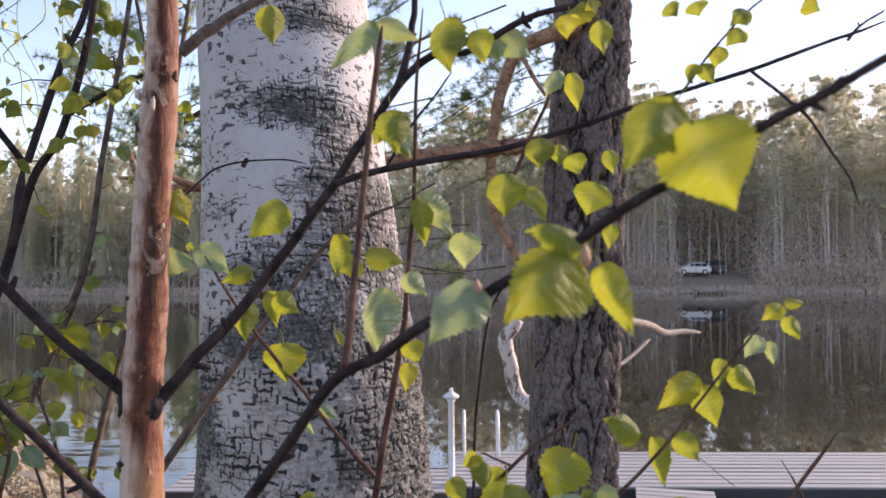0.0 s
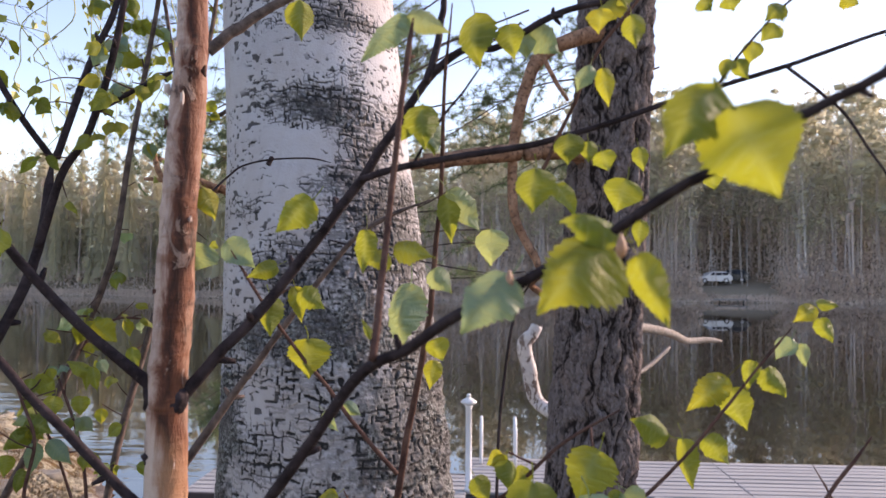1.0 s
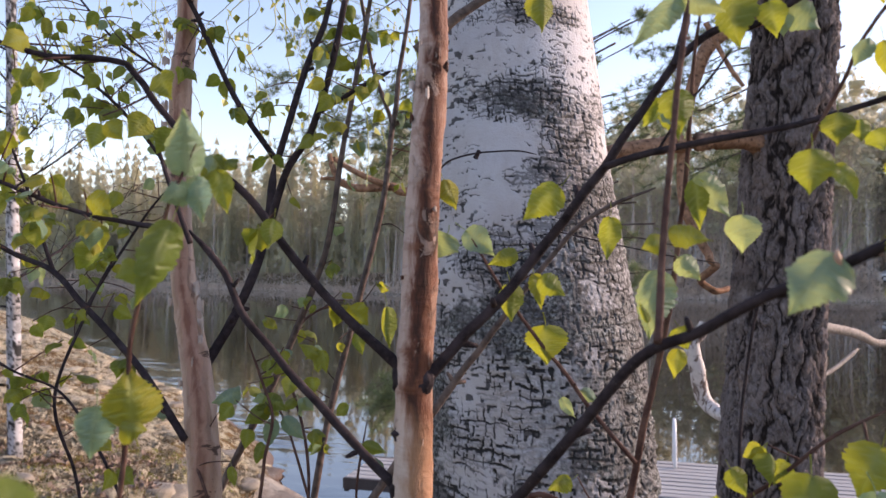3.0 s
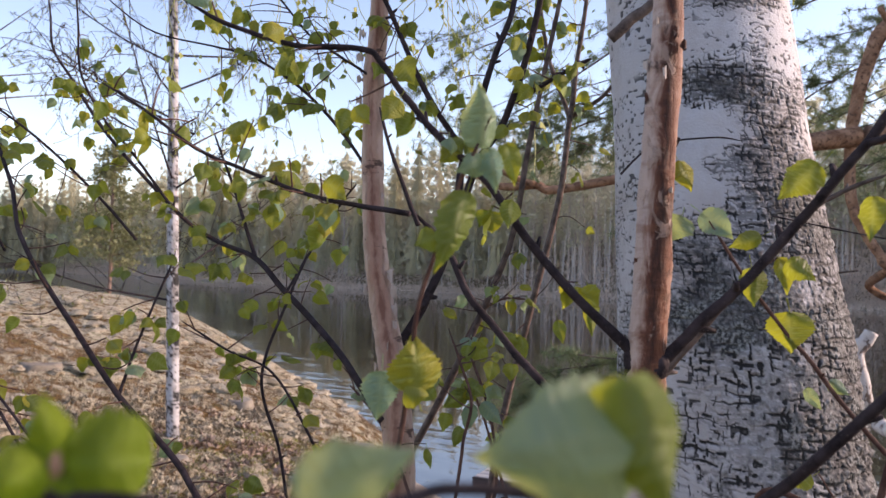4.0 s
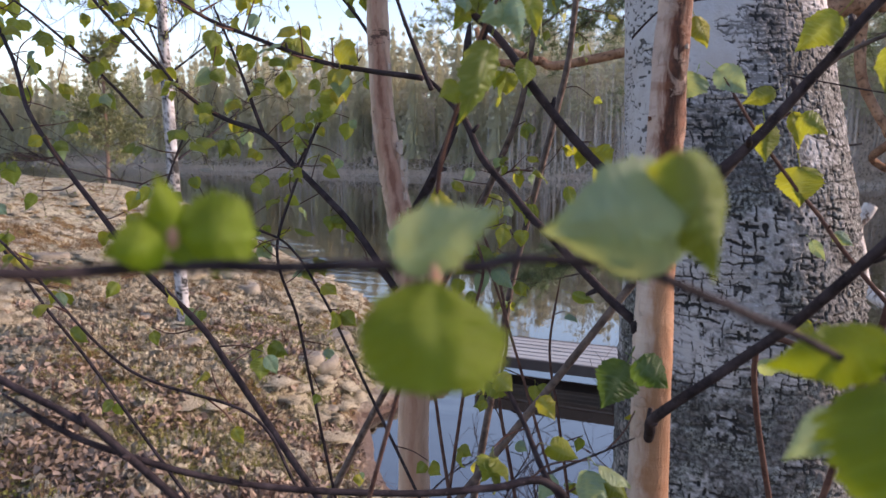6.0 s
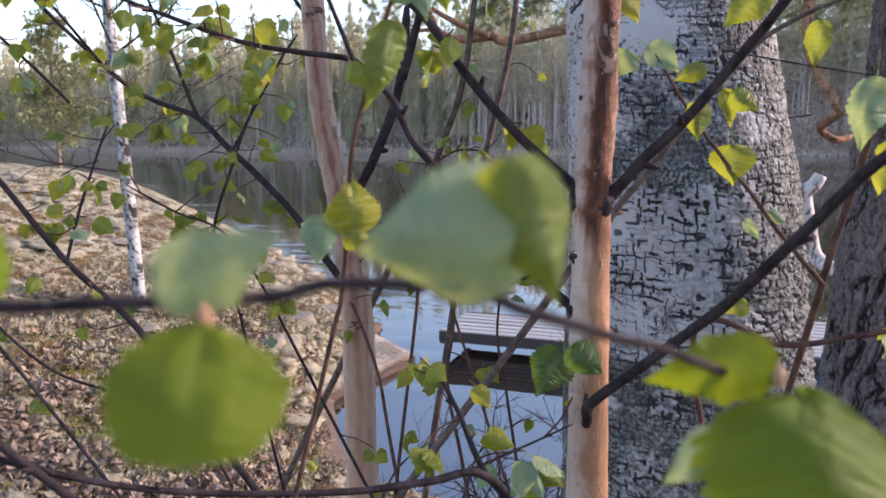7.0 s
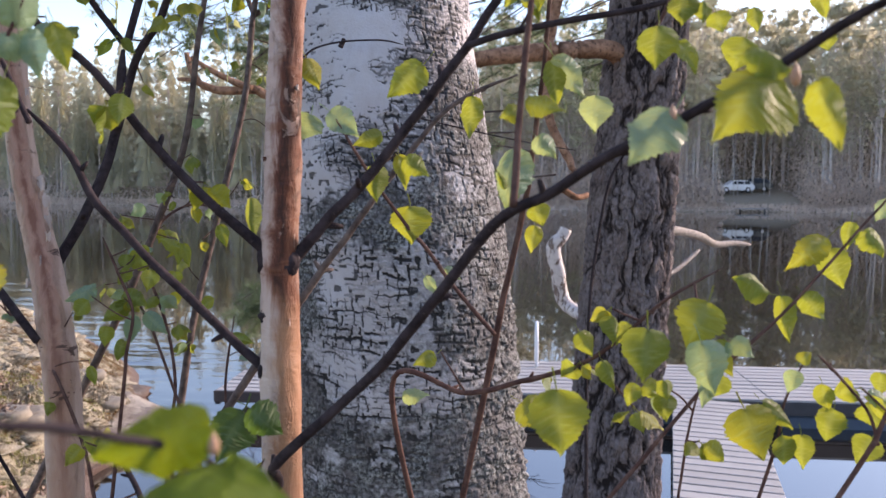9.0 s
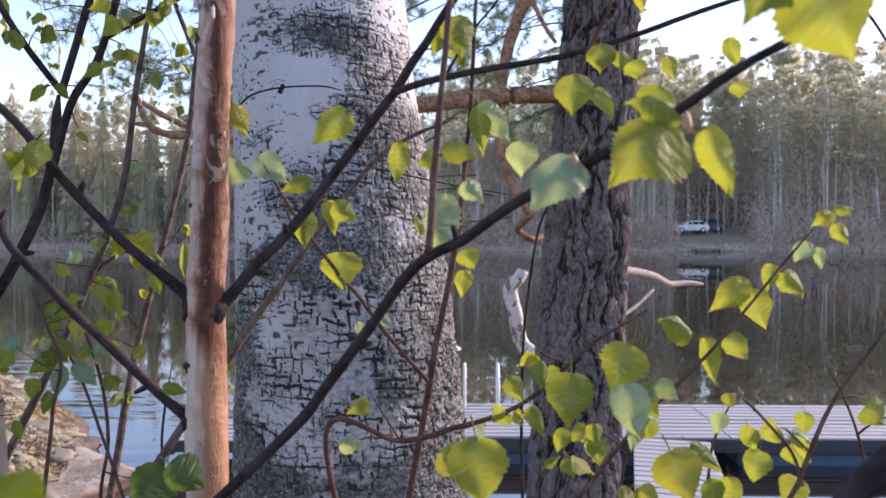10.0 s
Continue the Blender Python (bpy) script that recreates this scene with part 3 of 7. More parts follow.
def plant_woods(count, x_lo, x_hi, deep, share, seed):
    r = np.random.default_rng(seed)
    for _ in range(count):
        x = r.uniform(x_lo, x_hi)
        q = 1.5 + deep * r.uniform(0, 1) ** 1.3
        y = float(np.interp(x, FAR_X, FAR_Y)) + q
        if 24.5 < x < 34.5 and q < 12.5:
            continue
        z = ground_at(x, y) - 0.2
        kind = r.choice(["spruce", "pine", "birch"], p=share)
        if kind == "spruce" and x > -28 and q < 20:
            kind = "birch"
        s = (r.uniform(0.5, 1.2) if kind == "spruce" else r.uniform(0.62, 1.1)) * float(np.interp(x, (-200, -110, -60, -40, -5, 20), (1.75, 1.5, 1.3, 1.25, 1.35, 1.5))) * (0.9 if kind == "birch" else 1.0) * (1 - 0.007 * q)
        h = 16 * s
        kinds[kind].append(planted(models[kind][r.integers(6)], x, y, z, s, r.uniform(0, 6.28)))
        lean = r.normal(0, 0.35, 2)
        if x < -30 and kind == "spruce" and r.uniform() < 0.75:
            continue
        bark = "white" if kind == "birch" and r.uniform() < 0.45 else "trunk"
        v, f = stake(h * {"spruce": 0.8, "pine": 0.93, "birch": 0.85}[kind], r.uniform(0.06, 0.12), lean * (kind != "spruce"), r)
        kinds[bark].append((v + (x, y, z), f))
        if kind != "spruce" and r.uniform() < 0.35:
            kinds[bark].append(planted(twig_models[r.integers(5)], x, y, z, s, r.uniform(0, 6.28)))


plant_woods(560, -25, 75, 46, (0.14, 0.4, 0.46), 5)
plant_woods(70, 18, 42, 40, (0.2, 0.4, 0.4), 11)
plant_woods(130, 15, 80, 46, (0.3, 0.5, 0.2), 12)
plant_woods(380, -95, -20, 40, (0.5, 0.26, 0.24), 6)
plant_woods(520, -290, -90, 34, (0.74, 0.18, 0.08), 7)
plant_woods(150, 70, 200, 30, (0.4, 0.4, 0.2), 8)
slim = np.random.default_rng(15)
for k in range(560):
    x = slim.uniform(-25, 75) if k < 330 else slim.uniform(-160, -25)
    q = slim.uniform(1.0, 9.0)
    if 25 < x < 34 and q < 6:
        continue
    y = float(np.interp(x, FAR_X, FAR_Y)) + q
    v, f = stake(slim.uniform(5, 11), slim.uniform(0.035, 0.07), slim.normal(0, 0.4, 2), slim, 4)
    kinds["white"].append((v + (x, y, ground_at(x, y) - 0.2), f))
under = np.random.default_rng(9)
ux = np.concatenate([under.uniform(-200, 110, 95000), under.uniform(-8, 60, 60000)])
uq = 0.8 + 28 * under.uniform(0, 1, len(ux)) ** 2.0
uy = np.interp(ux, FAR_X, FAR_Y) + uq
uz = land(ux, uy)[0] + under.uniform(0, 1, len(ux)) ** 1.5 * np.clip(2 + 1.1 * uq, 0, 11)
keep = ~((ux > 25) & (ux < 34) & (uq < 11.5)) & ((ux > -20) | (under.uniform(0, 1, len(ux)) < 0.6))
kinds["bush"].append(scraps(np.stack([ux, uy, uz], -1)[keep], under.uniform(0.08, 0.26, len(ux))[keep], under))
bush_v, bush_f = kinds["bush"][0]
bush_c = bush_v.reshape(-1, 3, 3).mean(1, keepdims=True)
kinds["bush"][0] = ((bush_c + (bush_v.reshape(-1, 3, 3) - bush_c) * (0.8, 0.8, 1.5)).reshape(-1, 3), bush_f)
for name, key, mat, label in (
    ("far_spruce_woods", "spruce", HAZE_SPRUCE, "dense green spruce crowns paled by haze across the lake"),
    ("far_pine_woods", "pine", HAZE_PINE, "grey-green pine crowns across the lake"),
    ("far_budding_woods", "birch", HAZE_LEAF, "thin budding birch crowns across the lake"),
    ("far_underwood", "bush", HAZE_SCRUB, "brown leafless underwood paled by haze along the far shore"),
    ("far_trunks", "trunk", HAZE_TRUNK, "grey-brown tree trunks across the lake"),
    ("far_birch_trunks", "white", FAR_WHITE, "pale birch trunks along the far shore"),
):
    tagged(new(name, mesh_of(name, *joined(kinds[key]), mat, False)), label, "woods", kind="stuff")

# ---- floating dock with its gangway ----
DECK, NEAR, FAR, LEFT, RIGHT = 0.33, 8.45, 10.1, -3.4, 9.2
LAND_NEAR, LAND_FAR, BEND = 8.22, 9.21, -0.25
dock = empty("dock", (2.9, 9.3, 0.0))
tagged(dock, "long floating wooden dock with grey weathered boards", "dock")


def local(ob, m=None):
    """Keeps a part where it was built, in the world, under its thing."""
    ob.matrix_parent_inverse = ob.parent.matrix_world.inverted()
    return ob


board_w = (FAR - NEAR) / 10
for section in range(4):
    a = LEFT + section * 3.15
    bm = box(bmesh.new(), 0, 0, 0, 3.142, board_w - 0.036, 0.028, 0.006)
    first = None
    for k in range(6 if section == 0 else 10):
        if first is None:
            first = local(part("deck_board", bm, BOARD, dock))
            ob = first
        else:
            ob = first.copy()
            scene.collection.objects.link(ob)
        ob.location = (a, (NEAR if section else LAND_NEAR) + k * board_w, DECK - 0.028 + 0.003 * math.sin(k * 5.1 + section))
for x0, x1, y0, y1, mat in (
    (BEND, RIGHT, NEAR - 0.012, NEAR + 0.04, BEAM), (BEND, RIGHT, FAR - 0.05, FAR + 0.01, BEAM), (BEND, RIGHT, 9.2, 9.26, BEAM),
    (LEFT, BEND - 0.02, LAND_NEAR - 0.04, LAND_NEAR - 0.004, BROWN_WOOD), (LEFT, BEND - 0.02, LAND_FAR, LAND_FAR + 0.036, BROWN_WOOD),
):
    local(part("frame_beam", box(bmesh.new(), x0 - 0.01, y0, DECK - (0.17 if mat == BEAM else 0.13), x1 + 0.01, y1, DECK - (0.03 if mat == BEAM else 0.002), 0.005), mat, dock))
for x, y0, y1 in ((LEFT, LAND_NEAR, LAND_FAR), (BEND, NEAR, FAR), (RIGHT - 0.06, NEAR, FAR)):
    local(part("end_beam", box(bmesh.new(), x - 0.006, y0 - 0.01, DECK - 0.165, x + 0.05, y1, DECK - 0.032, 0.005), BEAM, dock))
for k, x in enumerate((0.15, 3.0, 6.3)):
    bm = box(bmesh.new(), x, NEAR + 0.06, -0.16, x + 1.75, FAR - 0.06, DECK - 0.172, 0.04)
    local(part("float", bm, FLOAT, dock, "blue-grey plastic float"))


def lathe(profile, sides=14):
    """Turned shape from rows of radius and height."""
    ang = np.arange(sides) * 2 * math.pi / sides
    v = np.array([[(r * math.cos(a), r * math.sin(a), z) for a in ang] for r, z in profile]).reshape(-1, 3)
    return v, grid_faces(sides, len(profile), True)


post = tagged(empty("dock_post", (-0.23, 8.52, DECK)), "white turned post with a finial standing on the dock", "post")
v, f = lathe([(0.0, 0.0), (0.05, 0.0), (0.05, 0.02), (0.036, 0.03), (0.034, 0.92), (0.045, 0.93), (0.045, 0.95), (0.0, 0.951)])
part("shaft", mesh_of("shaft", v, f, METAL), None, post)
v, f = lathe([(0.0, 0.951), (0.05, 0.952), (0.09, 0.975), (0.092, 0.99), (0.06, 1.015), (0.03, 1.03), (0.02, 1.045), (0.026, 1.06), (0.018, 1.075), (0.0, 1.08)])
part("finial", mesh_of("finial", v, f, METAL), None, post)

ladder = tagged(empty("swim_ladder", (0.12, FAR - 0.03, DECK)), "white metal swimming ladder at the edge of the dock", "ladder")
for x in (-0.22, 0.22):
    line = spline([(x, -0.34, 0.0), (x, -0.3, 0.33), (x, -0.12, 0.53), (x, 0.05, 0.47), (x, 0.08, 0.1), (x, 0.08, -0.9)], 7)
    part("rail", mesh_of("rail", *tube_arrays(line, (0.021, 0.021), 10), METAL), None, ladder)
for z in (-0.25, -0.5, -0.75):
    line = np.array([(-0.22, 0.08, z), (0.0, 0.08, z), (0.22, 0.08, z)])
    part("rung", mesh_of("rung", *tube_arrays(line, (0.016, 0.016), 8), METAL), None, ladder)

gangway = tagged(empty("gangway", (2.1, 7.0, 0.3)), "boarded wooden gangway from the shore to the dock", "gangway")
GA, GB, GW = Vector((1.32, 4.2, 0.36)), Vector((2.22, 8.42, DECK - 0.005)), 0.82
g_dir = (GB - GA).normalized()
g_side = Vector((g_dir.y, -g_dir.x, 0)).normalized()
g_up = g_side.cross(g_dir)
length = (GB - GA).length
turn = Matrix((g_side, g_dir, g_up)).transposed().to_4x4()
bm = box(bmesh.new(), -GW / 2, -0.064, -0.028, GW / 2, 0.064, 0.0, 0.004)
first = None
count = int(length / 0.152)
for k in range(count):
    if first is None:
        first = local(part("gangway_board", bm, BOARD_ACROSS, gangway))
        ob = first
    else:
        ob = first.copy()
        scene.collection.objects.link(ob)
    ob.matrix_basis = Matrix.Translation(GA + g_dir * (0.05 + k * length / count)) @ turn @ pose(0, 0, 0, 0, 0, 0.5 * math.sin(k * 7.7))
for sx in (-GW / 2 + 0.03, GW / 2 - 0.09):
    bm = box(bmesh.new(), sx, 0, -0.17, sx + 0.06, length, -0.03, 0.005)
    bm.transform(Matrix.Translation(GA) @ turn)
    local(part("side_beam", bm, BEAM, gangway))

# ---- the large trunks ----
def trunk_mesh(name, zs, axis, radius, mat, around, relief):
    """A trunk with bark relief. axis(z) gives x and y, radius(z) the mean radius, relief(arc, z) the outward shift and marks."""
    front = np.linspace(-1.75, 2.05, around)
    ang = np.concatenate([front, np.linspace(2.05, 2 * math.pi - 1.75, 40)[1:-1]])
    around = len(ang)
    A, Z = np.meshgrid(ang, zs)
    r = np.broadcast_to(radius(zs)[:, None], A.shape)
    shift, marks = relief(A * np.mean(radius(zs)), Z, A)
    ax, ay = axis(zs)
    rr = r + shift
    v = np.stack([ax[:, None] + rr * np.sin(A), ay[:, None] - rr * np.cos(A), Z], -1)
    me = mesh_of(name, v, grid_faces(around, len(zs), True)[:, ::-1], mat)
    for k, m in marks.items():
        put_attr(me, k, m)
    return me


def zrows(lo, a, b, hi, step):
    low = np.linspace(lo, a, 60)[:-1]
    high = np.linspace(b, hi, 60)[1:]
    return np.concatenate([low, np.arange(a, b, step), high])


def courses(arc, z, wide, high, seed, some_h, some_v):
    """Broken brick-like cracks: some joints along the courses, some across them."""
    row = np.floor(z / high)
    fz = z / high - row
    shifted = arc / wide + 7.3 * hash01(row, 0 * row, 5, seed)
    col = np.floor(shifted)
    fx = shifted - col
    edge_v = 0.15 + 0.7 * hash01(row, col, 6, seed)
    lie = np.abs(fz - 0.5 - 0.22 * (hash01(row, col, 9, seed) - 0.5)) * high
    up = np.abs(fx - edge_v) * wide
    on_h = some_h > hash01(row, np.floor(shifted * 1.0 + 0.5), 7, seed)
    on_v = some_v > hash01(row, col, 8, seed)
    return np.where(on_h, lie, 1.0), np.where(on_v, up, 1.0), hash01(row, col, 4, seed)


def birch_relief(arc, z, ang):
    w1, w2 = fbm(arc * 32, z * 38, 4, 31) - 0.5, fbm(arc * 40 + 9, z * 32, 4, 32) - 0.5
    grit = fbm(arc * 190, z * 190, 3, 38) - 0.5
    patch = fbm(arc * 9 + 3.1, z * 15 + 0.7, 5, 37) - 0.5
    m = 1.35 * patch + 0.09 + np.interp(z, (2.0, 2.4, 2.58, 2.72, 2.84, 2.88, 3.0, 3.3), (0.36, 0.26, 0.2, 0.18, 0.11, -0.02, 0.0, 0.05))
    for a0, z0, sa, sz, amp in (
        (0.03, 2.955, 0.085, 0.034, 1.1), (0.15, 2.94, 0.06, 0.05, 0.35), (0.12, 2.79, 0.07, 0.06, 0.35), (-0.06, 2.725, 0.06, 0.032, 0.45), (0.06, 2.835, 0.08, 0.018, 0.4), (0.1, 2.71, 0.08, 0.05, 0.3),
        (0.1, 2.5, 0.12, 0.13, 0.4), (0.17, 2.7, 0.05, 0.12, 0.35), (-0.1, 3.02, 0.045, 0.022, 0.35), (0.1, 3.085, 0.1, 0.015, 0.45), (-0.085, 2.8, 0.03, 0.018, 0.3),
        (0.04, 3.035, 0.055, 0.026, -0.5), (-0.075, 2.56, 0.04, 0.03, -0.4), (-0.09, 2.68, 0.032, 0.028, -0.4), (-0.07, 2.885, 0.07, 0.03, -0.25), (0.11, 2.645, 0.04, 0.02, -0.4), (-0.02, 2.79, 0.05, 0.012, -0.2),
    ):
        m = m + amp * np.exp(-(((arc - a0) / sa) ** 2 + ((z - z0) / sz) ** 2))
    m = m + 0.14 * smooth(0.0, 0.14, arc) * smooth(2.92, 2.8, z)
    m = m - 0.42 * smooth(-0.04, -0.1, arc) * smooth(2.76, 2.84, z) - 0.22 * smooth(0.08, 0.14, arc) * smooth(2.86, 2.92, z)
    some = smooth(-0.05, 0.38, m)
    bent = np.interp(z, (2.6, 2.8), (0.45, 1.0))
    lie, up, own = courses(arc + 0.03 * bent * w1 + 0.004 * grit, z + 0.028 * bent * w2 + 0.004 * grit + 0.03 * (fbm(arc * 9, z * 9, 3, 36) - 0.5), 0.016, 0.0078, 33, 0.13 + 0.87 * some, some * 1.25 - 0.06)
    lie2, up2, _ = courses(arc + 0.012 * w2, z + 0.012 * w1, 0.009, 0.0062, 34, smooth(0.25, 0.6, m), smooth(0.3, 0.65, m))
    thick = 0.0003 + 0.0008 * some + 0.0018 * smooth(0.3, 0.8, m) * vnoise(arc * 60, z * 90, 40) + 0.002 * grit
    crack = np.maximum(smooth(thick + 0.0007, thick - 0.0003, lie), smooth(0.8 * thick + 0.0007, 0.8 * thick - 0.0003, up))
    crack = crack * smooth(0.1, 0.26, vnoise(arc * 85, z * 85, 41))
    crack = np.maximum(crack, 0.9 * np.maximum(smooth(0.0016, 0.0006, lie2 - 0.7 * thick + 0.0006), smooth(0.0014, 0.0005, up2 - 0.5 * thick + 0.0006)))
    lie3, up3, own3 = courses(arc + 0.013 * w1 + 0.002 * grit, z + 0.011 * w2 + 0.002 * grit + 0.02 * (fbm(arc * 9, z * 9, 3, 36) - 0.5), 0.0165, 0.0115, 35, 0.3 + 0.45 * smooth(0.0, 0.5, m), 0.3 + 0.65 * smooth(0.0, 0.4, m))
    broken = smooth(0.2, 0.42, vnoise(arc * 38, z * 48, 42))
    wide = 0.0004 + 0.002 * vnoise(arc * 45, z * 60, 43) * smooth(0.0, 0.5, m)
    fissure = np.maximum(smooth(wide + 0.0007, wide - 0.0003, lie3), smooth(0.9 * wide + 0.0007, 0.9 * wide - 0.0003, up3)) * broken * smooth(0.02, 0.2, m)
    crack = np.maximum(crack * (1 - np.interp(z, (2.62, 2.8), (0.7, 0.35)) * smooth(0.05, 0.3, m)), fissure)
    often = 0.07 * smooth(-0.01, -0.06, arc) * smooth(2.78, 2.84, z)
    dots = smooth(0.79, 0.83, often + vnoise(arc * 130, z * 190, 45)) * smooth(0.25, 0.45, vnoise(arc * 20, z * 20, 46))
    crack = np.clip(crack + 0.85 * dots, 0, 1)
    moss = -0.15 + 1.0 * np.exp(-(((arc - 0.01) / 0.12) ** 2 + ((z - 2.635) / 0.03) ** 2)) + 0.7 * np.exp(-(((arc + 0.14) / 0.04) ** 2 + ((z - 2.5) / 0.1) ** 2)) + 0.75 * np.exp(-(((arc - 0.03) / 0.065) ** 2 + ((z - 2.955) / 0.028) ** 2)) + 0.3 * np.exp(-(((arc - 0.13) / 0.07) ** 2 + ((z - 2.78) / 0.08) ** 2))
    moss = moss + 0.4 * np.exp(-(((arc - 0.04) / 0.1) ** 2 + ((z - 2.69) / 0.055) ** 2)) + 0.16 * smooth(0.02, 0.18, arc) * smooth(2.95, 2.75, z) + 0.1 * smooth(2.72, 2.5, z) + 0.5 * smooth(2.46, 2.36, z) + 0.1 * smooth(0.06, 0.2, arc) + 1.1 * (fbm(arc * 26, z * 30, 5, 39) - 0.5)
    rough = np.clip(smooth(0.1, 0.5, moss + 0.5 * grit) + 0.5 * smooth(0.55, 0.9, m + grit + 0.6 * w1) + 0.07 * some + 0.12 * smooth(0.2, 0.45, m), 0, 1)
    shift = 0.0006 * some * (own - 0.4) - 0.0012 * crack - 0.0008 * fissure + 0.0005 * (own3 - 0.4) * smooth(0.05, 0.3, m) + 0.001 * rough * (0.5 + 2.2 * grit) + 0.006 * (fbm(arc * 7, z * 5, 3, 47) - 0.5)
    lift = smooth(0.7, 0.95, own) * some
    shift = shift + 0.001 * lift
    burr = np.exp(-(((ang - 1.45) / 0.5) ** 2)) * smooth(2.8, 2.4, z)
    shift = shift + burr * (0.02 * fbm(arc * 60, z * 80, 4, 49) - 0.004)
    return shift, {"rough": np.clip(rough + burr * 0.9, 0, 1), "crack": crack * (1 - 0.5 * smooth(0.3, 0.7, moss))}


b_zs = zrows(0.9, 2.15, 3.22, 9.5, 0.0012)
birch = tagged(empty("birch_tree", (-0.24, 1.1, 1.0)), "old birch with white bark, black cracks and grey lichen", "tree")
b_axis = lambda z: (np.interp(z, (0.9, 2.2, 2.6, 2.95, 3.25, 9.5), (-0.19, -0.213, -0.231, -0.276, -0.313, -0.98)), np.interp(z, (0.9, 2.2, 2.6, 2.95, 3.25, 9.5), (1.02, 1.04, 1.075, 1.16, 1.22, 2.0)))
b_radius = lambda z: np.interp(z, (0.9, 1.4, 2.1, 2.35, 2.6, 2.9, 3.25, 9.5), (0.3, 0.21, 0.172, 0.163, 0.152, 0.139, 0.136, 0.07))
local(part("trunk", trunk_mesh("birch_trunk", b_zs, b_axis, b_radius, BIRCH, 560, birch_relief), None, birch))


def pine_relief(arc, z, ang):
    wob = fbm(arc * 12, z * 7, 4, 51) - 0.5
    deep = np.abs(fbm(arc * 21 + wob * 2.5, z * 4.2, 4, 53) - 0.5)
    fine = np.abs(fbm(arc * 55 + wob * 4, z * 15, 3, 59) - 0.5)
    d2, own2 = cells(arc / 0.03 + wob * 3, z / 0.06 + wob * 4, 1.0, 55)
    crack = np.clip(smooth(0.065, 0.01, deep) + 0.6 * smooth(0.05, 0.01, fine) + 0.45 * smooth(0.12, 0.02, d2) * smooth(0.4, 0.6, vnoise(arc * 50, z * 30, 56)), 0, 1)
    shift = 0.016 * smooth(0.0, 0.16, deep) + 0.006 * smooth(0, 0.12, fine) + 0.008 * own2 * smooth(0, 0.3, d2) + 0.014 * fbm(arc * 60, z * 45, 4, 57) - 0.02
    return shift, {"crack": crack}


p_zs = zrows(0.4, 1.2, 4.6, 14, 0.006)
pine_tree = tagged(empty("pine_tree", (0.62, 3.75, 0.5)), "tall pine with grey-brown furrowed bark beside the water", "tree")
p_axis = lambda z: (np.interp(z, (0.4, 1.6, 2.3, 2.9, 3.8, 14), (0.43, 0.485, 0.52, 0.56, 0.62, 1.08)), np.interp(z, (0.4, 14), (3.7, 4.1)))
p_radius = lambda z: np.interp(z, (0.4, 1.0, 1.6, 2.3, 2.9, 3.8, 14), (0.31, 0.24, 0.215, 0.205, 0.195, 0.182, 0.1))
local(part("trunk", trunk_mesh("pine_trunk", p_zs, p_axis, p_radius, PINE, 225, pine_relief), None, pine_tree))

